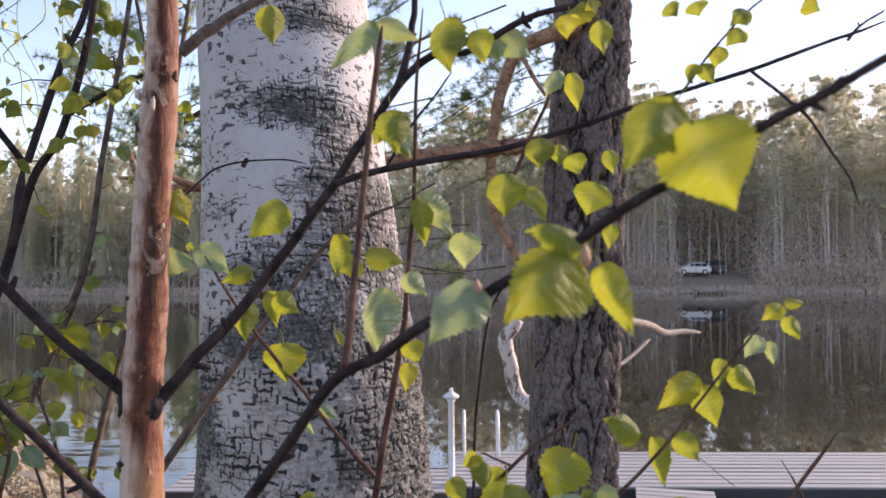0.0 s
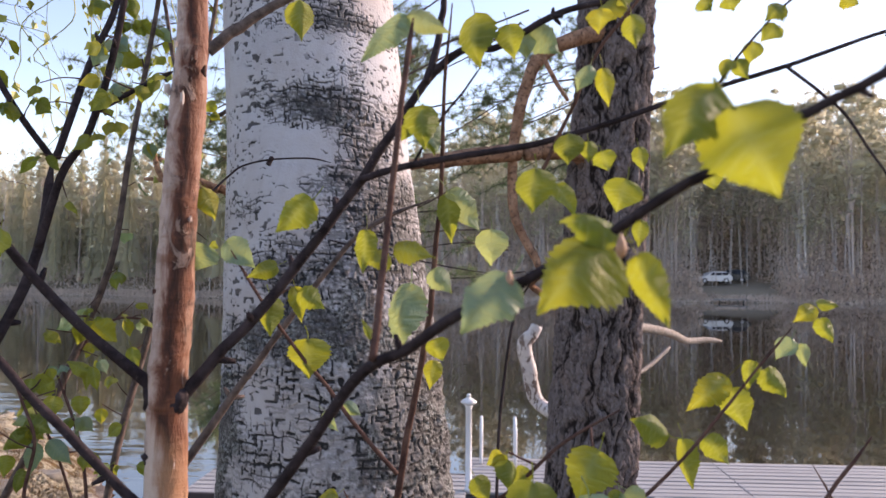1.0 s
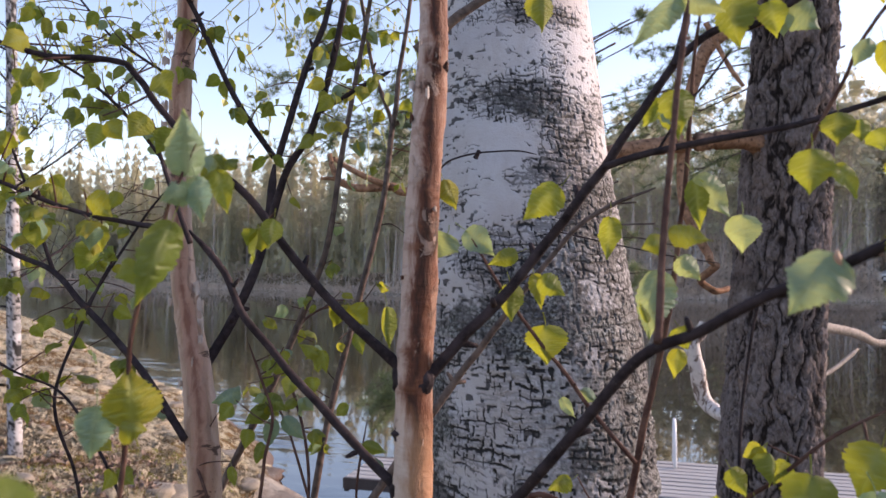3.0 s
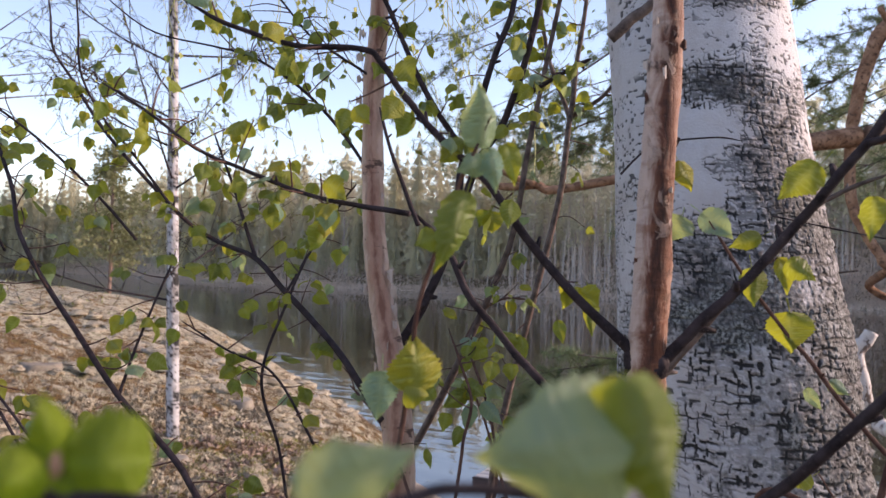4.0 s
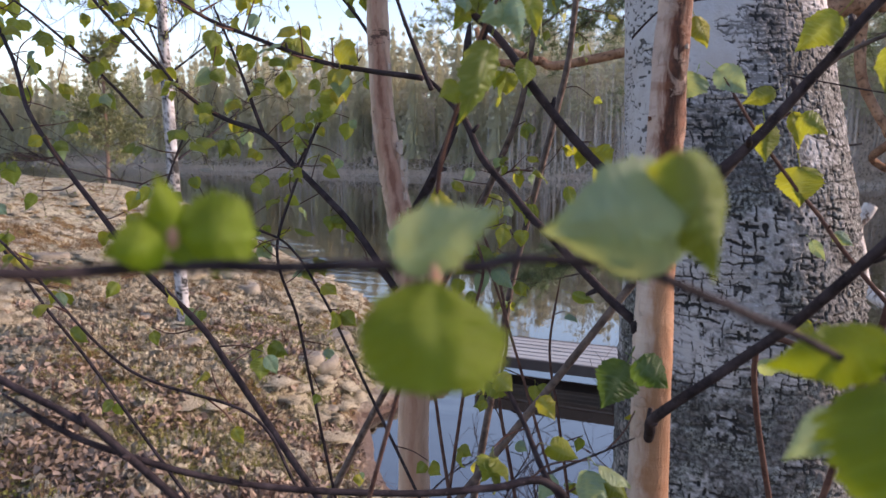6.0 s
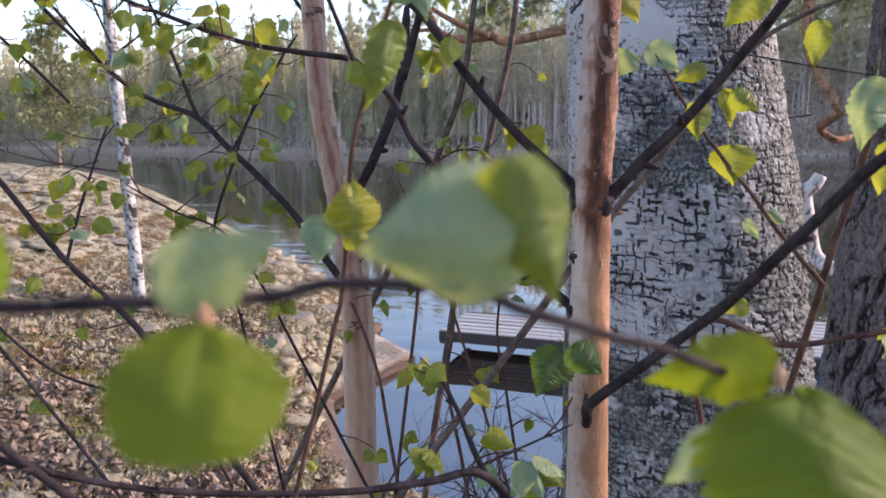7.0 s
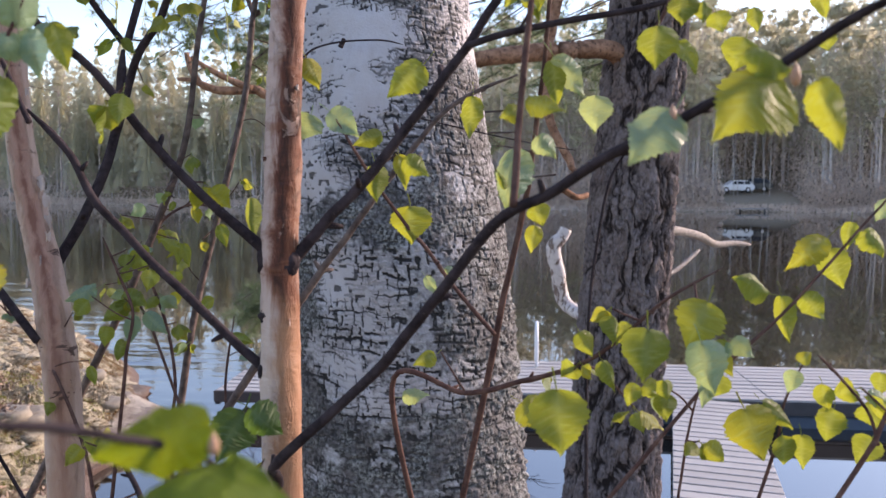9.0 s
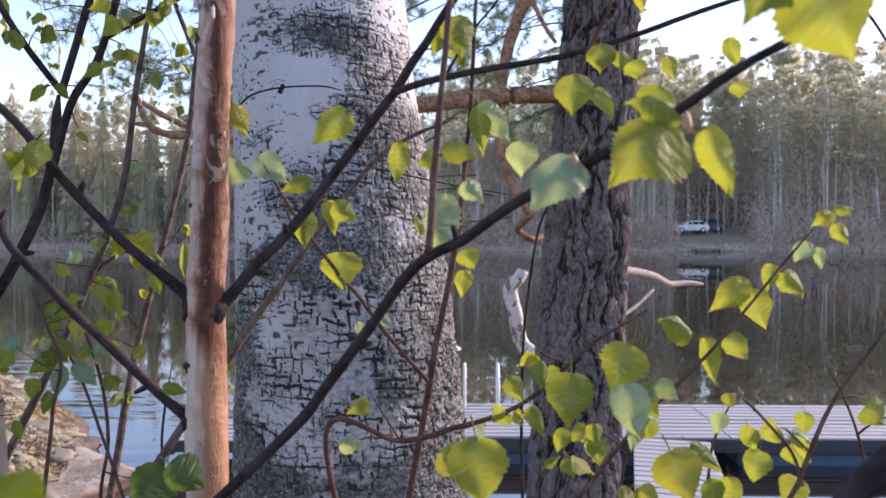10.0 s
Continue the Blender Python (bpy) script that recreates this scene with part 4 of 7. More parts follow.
# ---- kit for twigs and leaves ----
def branch(thing, name, points, radii, mat, knobs=0.05, label="", sides=10):
    """A tapering twig through the points, as a part of its thing."""
    radii = [0.88 * r for r in radii] if mat == TWIG else radii
    line = spline(points, 10)
    rng = np.random.default_rng(len(points) * 31 + int(abs(points[0][0]) * 999))
    stout = name == "stem" and np.mean(radii) > 0.01
    if stout:
        line = spline(points, 24)
        v, f = tube_arrays(line, radii, sides)
        c = np.concatenate([line[:1], line, line[-1:]])
        around = np.tile(np.arange(sides), len(c)) / sides * 6.283
        out = v - np.repeat(c, sides, 0)
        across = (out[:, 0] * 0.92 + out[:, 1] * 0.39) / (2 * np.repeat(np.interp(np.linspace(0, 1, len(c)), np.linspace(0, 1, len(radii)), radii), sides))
        v = v + out * (0.16 * (fbm(2 * np.cos(around) + 5, v[:, 2] * 26 + 2 * np.sin(around), 3, 7) - 0.5) + 0.14 * (fbm(5 * np.cos(around) + 9, v[:, 2] * 90 + 5 * np.sin(around), 3, 8) - 0.5))[:, None]
    else:
        some = max(4, len(line) // 4)
        sway = rng.normal(0, 1, (some, 3)) * np.mean(radii) * 0.14
        line = line + np.stack([np.interp(np.linspace(0, 1, len(line)), np.linspace(0, 1, some), sway[:, k]) for k in range(3)], -1)
        along = np.interp(np.linspace(0, 1, len(line)), np.linspace(0, 1, len(radii)), radii)
        if points[-1][2] < 2.98:
            along = along * np.interp(np.linspace(0, 1, len(line)), (0, 0.93, 1), (1, 1, 0.4))
        v, f = tube_arrays(line, along, sides, knobs * 0.5, int(rng.integers(1e6)))
    pieces = [(v, f)]
    tip, way = line[-1], line[-1] - line[-4]
    way = way / (np.linalg.norm(way) + 1e-9)
    if name in ("stem", "limb", "branch") and points[-1][2] > 2.98 and way[2] > 0.25 and radii[-1] < 0.008:
        onward = np.array([tip - way * 0.004, tip + way * 0.12, tip + (way + (0.12, 0.05, 0.1)) * 0.25, tip + (way + (0.05, 0.1, 0.25)) * 0.38])
        pieces.append(tube_arrays(spline(onward, 5), (radii[-1], radii[-1] * 0.8, radii[-1] * 0.35), 8))
    if name in ("branch", "limb") and np.mean(radii) < 0.008:
        for k in rng.integers(9, len(line) - 3, max(2, len(line) // 16)):
            d = rng.normal(size=3)
            t = line[k + 1] - line[k]
            t /= np.linalg.norm(t) + 1e-9
            d = d - t * (d @ t) + t * 0.8
            d /= np.linalg.norm(d)
            r = float(np.interp(k / len(line), np.linspace(0, 1, len(radii)), radii))
            spur = np.array([line[k], line[k] + d * r * 2.2, line[k] + d * r * 3.4])
            pieces.append(tube_arrays(spur, (r * 0.75, r * 0.6, r * 0.4), 6))
    me = mesh_of(name, *joined(pieces), mat)
    if stout:
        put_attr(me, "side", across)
    ob = part(name, me, None, thing, label)
    local(ob)
    LINES[ob.name] = line
    return ob


LINES = {}


def leaf_mesh(seed, fold, curl, droop, stalked=True, blunt=False):
    """A toothed birch leaf of unit length and unit width, pleated along its veins, with its stalk."""
    rng = np.random.default_rng(seed)
    rows, cols = 25, 7
    s = np.linspace(0, 1, rows)
    outline = np.interp(s, (0, 0.04, 0.12, 0.22, 0.32, 0.45, 0.6, 0.75, 0.88, 1), (0.06, 0.3, 0.44, 0.5, 0.5, 0.44, 0.32, 0.185, 0.075, 0.004))
    if blunt:
        outline = np.interp(s, (0, 0.05, 0.16, 0.36, 0.55, 0.75, 0.88, 0.95, 1), (0.05, 0.2, 0.4, 0.5, 0.49, 0.43, 0.35, 0.22, 0.02))
    teeth = 1 + 0.09 * np.where(np.arange(rows) % 2 == 0, 1, -0.6) * smooth(0.05, 0.2, s)
    outline = outline * teeth * (1 + 0.05 * rng.normal(size=rows) * smooth(0.1, 0.3, s))
    c = np.linspace(-1, 1, cols)
    x = outline[:, None] * c[None] * (1 + 0.04 * rng.normal())
    y = np.broadcast_to(s[:, None], x.shape) + 0.10 * np.abs(c)[None] * smooth(0.0, 0.3, s)[:, None] * (1 - s[:, None]) - 0.03 * np.abs(c)[None] * smooth(0.3, 0.0, s)[:, None]
    vein = 0.5 + 0.5 * np.cos((y - 0.55 * np.abs(x)) * 2 * math.pi * 7.5)
    rib = np.exp(-((x / 0.02) ** 2))
    z = -fold * np.abs(x) + 0.024 * vein * np.abs(c)[None] + curl * (2.3 * s * (1 - s))[:, None] + 0.05 * np.sin(5 * y + seed) * c[None] + 0.03 * np.sin(9 * y + 3 * c[None] + 2 * seed) - droop * np.abs(x) ** 2
    z = z - fold * -0.1
    v = np.stack([x, y, z], -1).reshape(-1, 3)
    f = grid_faces(cols, rows)
    stalk = spline([(0, 0.03, z[1, cols // 2]), (0.01, -0.1, -0.01), (0.03, -0.24, 0.02), (0.05, -0.36, 0.07)], 3)
    v2, f2 = tube_arrays(stalk if stalked else stalk[:3], (0.016, 0.014, 0.018), 5)
    me = mesh_of("leaf", *joined([(v, f), (v2, f2)]), [])
    put_attr(me, "vein", np.concatenate([np.clip(np.maximum(smooth(0.85, 1.0, vein), rib), 0, 1).ravel(), np.full(len(v2), 0.6)]))
    return me


LEAF_MESHES, SHORT_MESHES, BLUNT_MESHES = {}, {}, {}
for mat in (LEAF, LEAF_PALE, LEAF_FRESH, LEAF_DEEP):
    made = []
    for k, (fold, curl, droop) in enumerate(((0.3, 0.18, 0.15), (0.5, 0.3, 0.0), (0.12, 0.12, 0.4), (0.75, 0.4, 0.1), (0.4, 0.5, 0.35), (-0.2, 0.25, 0.25))):
        me = leaf_mesh(k + 1, fold, curl, droop)
        short = leaf_mesh(k + 1, fold, curl, droop, False)
        short.materials.append(mat)
        SHORT_MESHES.setdefault(mat.name, []).append(short)
        wide = leaf_mesh(k + 1, fold, curl, droop, False, True)
        wide.materials.append(mat)
        BLUNT_MESHES.setdefault(mat.name, []).append(wide)
        me.materials.append(mat)
        made.append(me)
    LEAF_MESHES[mat.name] = made
leaf_count = 0


def leaf(parent, base, tip, width, mat, turn=0.0, loose=12):
    """One leaf from the end of its stalk to its tip, facing the path with a slight random turn."""
    global leaf_count
    leaf_count += 1
    r = np.random.default_rng(leaf_count)
    base, tip = Vector(base), Vector(tip)
    y = tip - base
    size = y.length
    y.normalize()
    aim = Vector((-0.17, -0.04, 2.67)) if base.y < 0.22 else Vector((-0.08, 0.0, 2.7 + 0.3 * base.y))
    face = ((aim - base).normalized() + Vector(r.normal(0, 0.01 * loose, 3))).normalized()
    x = y.cross(face).normalized()
    z = x.cross(y)
    m = Matrix((x, y, z)).transposed().to_4x4() @ Matrix.Rotation(radians(turn + r.uniform(-loose, loose)), 4, "Y")
    m = Matrix.Translation(base) @ m @ Matrix.Diagonal((width, size, (width + size) / 2, 1))
    ob = new("leaf", {5: SHORT_MESHES, 4: BLUNT_MESHES}.get(loose, LEAF_MESHES)[mat.name][int(r.integers(6))])
    ob.parent = parent
    ob.matrix_parent_inverse = parent.matrix_world.inverted()
    ob.matrix_basis = m
    return ob


def foliage(parent, count, size, seed, spread):
    """Leaves in twos and threes on short side twigs along a branch, hanging."""
    line = LINES[parent.name]
    r = np.random.default_rng(seed)
    count = round(1.1 * count)
    for k in range(count):
        i = int(len(line) * min(0.98, 0.2 + 0.8 * (k + r.uniform(0, 1)) / count)) - 1
        at = line[i]
        d = r.normal(size=3) * (1, 0.7, 0.6) + (0, 0, 0.25)
        d /= np.linalg.norm(d)
        long = size * spread * r.uniform(0.5, 3.2)
        end = at + d * long
        if end[2] < 2.52 and r.uniform() < 0.55:
            continue
        mid = (at + end) / 2 + r.normal(size=3) * long * 0.06
        local(part("twiglet", mesh_of("twiglet", *tube_arrays(spline([at, mid, end], 4), (0.0011, 0.0007), 5), TWIG_RED), None, parent))
        for _ in range(int(r.integers(1, 4))):
            hang = np.array((r.normal(0, 0.55), r.normal(0, 0.4), -0.75)) + 0.35 * d
            hang /= np.linalg.norm(hang)
            s = size * r.uniform(0.65, 1.15)
            b = end + hang * s * 0.3
            leaf(parent, b, b + hang * s, s * r.uniform(0.72, 0.95), LEAF if r.uniform() < 0.82 else LEAF_PALE, r.uniform(-55, 55), 25)


def bud(parent, place, r):
    v, f = lathe([(0.0, -1.2), (0.5, -0.9), (0.8, -0.2), (0.6, 0.6), (0.25, 1.2), (0.0, 1.6)], 8)
    local(part("bud", mesh_of("bud", v * r * (0.8, 0.8, 1.0) + np.array(place), f, BUD), None, parent, "brown bud scales"))


def shred(parent, place, size, turn, seed, mat=None):
    """A curled strip of loose bark, lifted from its stem."""
    r = np.random.default_rng(seed)
    rows, cols = 9, 6
    a = np.linspace(0, r.uniform(2.2, 4.2), rows)
    rad = size * (0.55 - 0.3 * a / a[-1])
    u = np.linspace(-0.5, 0.5, cols) * size * r.uniform(0.7, 1.5)
    rag = 1 + 0.35 * r.normal(size=(rows, 1))
    x = (rad * np.sin(a))[:, None] + 0 * u
    y = -(size * 0.25 + 0.5 * size - rad * np.cos(a))[:, None] + 0 * u
    z = u[None] * rag + 0.1 * size * r.normal(size=(rows, cols))
    v = np.stack([x, y, z], -1).reshape(-1, 3)
    c, d = math.cos(turn), math.sin(turn)
    v = v @ np.array([[c, d, 0], [-d, c, 0], [0, 0, 1]]) + np.array(place)
    f = grid_faces(cols, rows)
    me = mesh_of("bark_shred", v, f, mat or SHRED)
    local(part("bark_shred", me, None, parent, "curled strip of loose bark"))


def collar(parent, place, size):
    """A dark swollen knot where an arm leaves the stem."""
    a = np.linspace(-math.pi / 2, math.pi / 2, 15)
    v, f = lathe(list(zip(np.cos(a), np.sin(a))), 24)
    seed = int(abs(place[0]) * 9999)
    v = v * (0.66 + 0.7 * fbm(3.5 * v[:, 0] + 2 * v[:, 1] + 7, 3.5 * v[:, 2] + 1.5 * v[:, 1] + 5, 4, seed)[:, None])
    local(part("knot", mesh_of("knot", v * np.array(size) + np.array(place), f, TWIG), None, parent, "black swollen knot"))

branch(pine_tree, "limb", [(0.550, 3.720, 3.120), (0.445, 3.667, 3.310), (0.197, 3.534, 3.299), (-0.089, 3.397, 3.261), (-0.301, 3.320, 3.223)], (0.0530, 0.0461, 0.0422, 0.0384, 0.0353), LIMB, 0.07)
branch(pine_tree, "limb", [(-0.301, 3.320, 3.223), (-1.012, 3.197, 3.077), (-1.163, 3.151, 3.087), (-1.310, 3.103, 3.076), (-1.387, 3.077, 3.132), (-1.416, 3.063, 3.229)], (0.0239, 0.0208, 0.0188, 0.0163, 0.0135, 0.0107), LIMB, 0.07)
branch(pine_tree, "limb", [(-1.155, 3.126, 3.084), (-1.296, 3.102, 3.146), (-1.408, 3.083, 3.213)], (0.0157, 0.0126, 0.0096), LIMB, 0.07)
branch(pine_tree, "limb", [(-1.310, 3.103, 3.083), (-1.379, 3.087, 3.115), (-1.458, 3.066, 3.122)], (0.0108, 0.0090, 0.0072), LIMB, 0.07)
branch(pine_tree, "limb", [(0.600, 3.750, 3.950), (0.422, 3.585, 3.864), (0.243, 3.559, 3.772), (0.160, 3.540, 3.606), (0.118, 3.524, 3.388), (0.097, 3.509, 3.146), (0.126, 3.494, 2.959), (0.190, 3.479, 2.813), (0.240, 3.462, 2.747)], (0.046, 0.036, 0.030, 0.026, 0.022, 0.0195, 0.0175), LIMB, 0.07)
branch(pine_tree, "limb", [(0.240, 3.462, 2.747), (0.210, 3.906, 2.679), (0.287, 3.982, 2.630), (0.376, 4.128, 2.645)], (0.0195, 0.018, 0.0165, 0.015), LIMB, 0.07)
branch(pine_tree, "limb", [(0.196, 3.428, 3.812), (0.273, 3.435, 3.656), (0.350, 3.442, 3.526)], (0.0130, 0.0110, 0.0091), LIMB, 0.07)
branch(pine_tree, "dead_branch", [(0.285, 4.492, 2.428), (0.201, 4.484, 2.327), (0.236, 4.480, 2.157), (0.304, 4.476, 1.954), (0.500, 3.800, 1.950)], (0.036, 0.043, 0.044, 0.04, 0.028), DEAD_WOOD, 0.07, "grey peeled dead branch")
branch(pine_tree, "dead_branch", [(0.709, 3.915, 2.463), (0.965, 4.262, 2.419), (1.174, 4.572, 2.346), (1.456, 4.854, 2.327)], (0.0264, 0.0239, 0.0205, 0.0145), DEAD_TWIG, 0.07, "pale broken dead branch")
branch(pine_tree, "dead_branch", [(0.661, 3.804, 2.211), (0.819, 4.014, 2.247), (0.989, 4.227, 2.336)], (0.0100, 0.0105, 0.0111), DEAD_TWIG, 0.07)
branch(birch, "bark_twig", [(-0.359, 0.935, 2.820), (-0.344, 0.945, 2.839), (-0.326, 0.955, 2.856), (-0.293, 0.963, 2.865), (-0.244, 0.969, 2.868), (-0.214, 0.974, 2.863)], (0.0018, 0.0017, 0.0015, 0.0014, 0.0013, 0.0011), TWIG, 0.07)
branch(birch, "bark_twig", [(-0.296, 0.966, 2.859), (-0.293, 0.966, 2.864), (-0.290, 0.966, 2.870)], (0.0041, 0.0037, 0.0033), TWIG, 0.07)
branch(birch, "broken_limb", [(-0.384, 0.978, 3.013), (-0.356, 0.985, 3.040), (-0.327, 0.992, 3.063), (-0.275, 1.000, 3.099)], (0.0083, 0.0078, 0.0071, 0.0061), STEM_GREY, 0.07, "grey broken limb")

# ---- hanging twigs of the old birch, needles of the pine ----
def thin_leaves(places, size, r):
    """Small folded leaves, pointing down."""
    n = len(places)
    down = r.normal(size=(n, 3)) * 0.45 + (0, 0, -1)
    down /= np.linalg.norm(down, axis=1)[:, None]
    side = np.cross(down, r.normal(size=(n, 3)))
    side /= np.linalg.norm(side, axis=1)[:, None]
    out = np.cross(side, down)
    s = (size * r.uniform(0.6, 1.15, n))[:, None]
    v = np.stack([places, places + down * s * 0.35 + side * s * 0.4 + out * s * 0.12, places + down * s, places + down * s * 0.35 - side * s * 0.4 + out * s * 0.12], 1).reshape(-1, 3)
    k = np.arange(n)[:, None] * 4
    return v, np.concatenate([k + [0, 1, 2], k + [0, 2, 3]])


def tris(v, f):
    return v, np.concatenate([f[:, [0, 1, 2]], f[:, [0, 2, 3]]])


hang = np.random.default_rng(71)
for k in range(46):
    az = radians(hang.uniform(-48, -17))
    d = hang.uniform(1.7, 3.0)
    x, y = d * math.sin(az), d * math.cos(az)
    z0, z1 = 2.72 + d * hang.uniform(0.42, 0.75), 2.72 + d * hang.uniform(0.1, 0.32)
    steps = 8
    line = np.array([(x + hang.normal(0, 0.03) + 0.05 * math.sin(i), y + hang.normal(0, 0.02), z0 + (z1 - z0) * i / steps) for i in range(steps + 1)])
    twig = spline(line, 4)
    spots = twig[hang.integers(4, len(twig), 18)] + hang.normal(0, 0.016, (18, 3))
    ob = part("hanging_twig", mesh_of("hanging_twig", *joined([tris(*tube_arrays(twig, (0.0016, 0.0008), 4)), thin_leaves(spots, 0.024, hang)]), SMALL_LEAF, False), None, birch, "thin hanging twig with small leaves")
    local(ob)


def needles(centres, long, per, r, thin=0.0016):
    """Tufts of needles as thin triangles."""
    c = np.repeat(centres, per, 0)
    d = r.normal(size=c.shape)
    d /= np.linalg.norm(d, axis=1)[:, None]
    w = np.cross(d, r.normal(size=c.shape))
    w /= np.linalg.norm(w, axis=1)[:, None]
    s = long * r.uniform(0.6, 1.1, len(c))[:, None]
    v = np.stack([c + w * thin, c - w * thin, c + d * s], 1).reshape(-1, 3)
    return v, np.arange(len(v)).reshape(-1, 3)


def needle_branch(start, end, seed, thing, side=13, long=0.06):
    """A pine twig with needle tufts on its side shoots."""
    r = np.random.default_rng(seed)
    start, end = np.array(start, float), np.array(end, float)
    size = np.linalg.norm(end - start)
    main = spline([start, (start + end) / 2 + r.normal(0, 0.06, 3) * size, end], 6)
    wood, tufts = [tris(*tube_arrays(main, (0.006, 0.003), 5))], [main[-1]]
    for _ in range(side):
        a = main[r.integers(3, len(main))]
        b = a + (end - start) * r.uniform(0.08, 0.28) + r.normal(0, 0.13, 3) * size
        tw = spline([a, (a + b) / 2 + (0, 0, 0.02), b], 4)
        wood.append(tris(*tube_arrays(tw, (0.0025, 0.0014), 4)))
        for q in np.linspace(0.3, 1, 8):
            tufts.append(tw[int(q * (len(tw) - 1))] + r.normal(0, 0.012, 3))
    ob = local(part("pine_twig", mesh_of("pine_twig", *joined(wood), STEM_GREY), None, thing))
    local(part("needles", mesh_of("needles", *needles(np.array(tufts), long, 26, r), NEAR_NEEDLE, False), None, ob, "grey-green pine needles"))


spray = np.random.default_rng(73)
for k in range(32):
    az, d = radians(spray.uniform(-23, 6)), spray.uniform(4.0, 6.5)
    z = 2.72 + d * spray.uniform(0.12, 0.34)
    x, y = d * math.sin(az), d * math.cos(az)
    needle_branch((x + 0.5, y, z + 0.25), (x - 0.35 * spray.uniform(0.5, 1.4), y + spray.normal(0, 0.2), z - 0.12), 100 + k, pine_tree)
for k in range(5):
    needle_branch((-0.55 - 0.14 * k, 4.1, 2.32 - 0.07 * k), (-1.15 - 0.13 * k, 3.9 + 0.1 * k, 2.27 - 0.1 * k), 140 + k, pine_tree, 9, 0.075)
for k in range(5):
    needle_branch((0.2 - 0.1 * k, 4.3, 2.75 + 0.12 * k), (-0.5 - 0.12 * k, 4.5, 2.75 + 0.1 * k), 160 + k, pine_tree, 7)

# ---- trees and sign on the rocky point ----
def bare_birch(place, height, r0, lean, seed, label):
    """A slim birch with white bark, black marks and a cloud of fine twigs with bursting buds."""
    r = np.random.default_rng(seed)
    thing = tagged(empty("birch_tree", place), label, "tree")
    p = np.array(place)
    trunk = spline([p + (0, 0, -0.1), p + (lean * 0.25, 0, height * 0.3), p + (lean * 0.6, 0.05, height * 0.62), p + (lean, 0, height)], 130)
    v, f = tube_arrays(trunk, (r0 * 1.15, r0, r0 * 0.8, r0 * 0.25), 24, 0.02, seed)
    me = mesh_of("trunk", v, f, BIRCH)
    out_x, z = np.repeat(np.concatenate([trunk[:1], trunk, trunk[-1:]]), 24, 0)[:, 0], v[:, 2]
    out_x = 2 * (v[:, 0] - out_x) / r0
    put_attr(me, "crack", np.clip(smooth(0.6, 0.66, fbm(out_x * 1.5, z * 16, 3, seed)) + smooth(0.62, 0.68, fbm(out_x * 3, z * 60, 3, seed + 1)), 0, 1))
    put_attr(me, "rough", 0.7 * smooth(0.52, 0.64, fbm(out_x, z * 6, 4, seed + 3)))
    local(part("trunk", me, None, thing))
    for k in range(22):
        i = r.integers(int(len(trunk) * 0.22), len(trunk) - 2)
        a = trunk[i]
        ang, up = r.uniform(0, 6.28), r.uniform(0.25, 0.8)
        out = np.array((math.cos(ang), math.sin(ang), up))
        size = height * r.uniform(0.12, 0.24)
        b = a + out * size
        limb = spline([a, a + out * size * 0.5 + (0, 0, -0.05), b], 6)
        wood = [tris(*tube_arrays(limb, (r0 * 0.22, r0 * 0.07), 5))]
        tips = []
        for _ in range(13):
            s = limb[r.integers(3, len(limb))]
            e = s + out * size * r.uniform(0.1, 0.4) + r.normal(0, 0.17, 3) * size
            tw = spline([s, (s + e) / 2 + r.normal(0, 0.03, 3) + (0, 0, 0.05), e + (0, 0, -0.08)], 5)
            wood.append(tris(*tube_arrays(tw, (0.005, 0.0025), 3)))
            for _ in range(5):
                s2 = tw[r.integers(3, len(tw))]
                e2 = s2 + r.normal(0, 0.075, 3) * size + (0, 0, -0.07)
                wood.append(tris(*tube_arrays(np.array([s2, (s2 + e2) / 2 + r.normal(0, 0.015, 3), e2]), (0.003, 0.0018), 3)))
                tips += [e2, (s2 + e2) / 2, (s2 + 3 * e2) / 4]
        ob = local(part("limb", mesh_of("limb", *joined(wood), TWIG), None, thing))
        tagged(local(part("bud_spray", mesh_of("bud_spray", *thin_leaves(np.array(tips), 0.02, r), SMALL_LEAF, False), None, ob)), kind="stuff")


fx, fy = -5.56, 5.65
bare_birch((fx, fy, ground_at(fx, fy) - 0.05), 7.2, 0.056, -0.43, 81, "slim white birch with bursting buds on the rock")


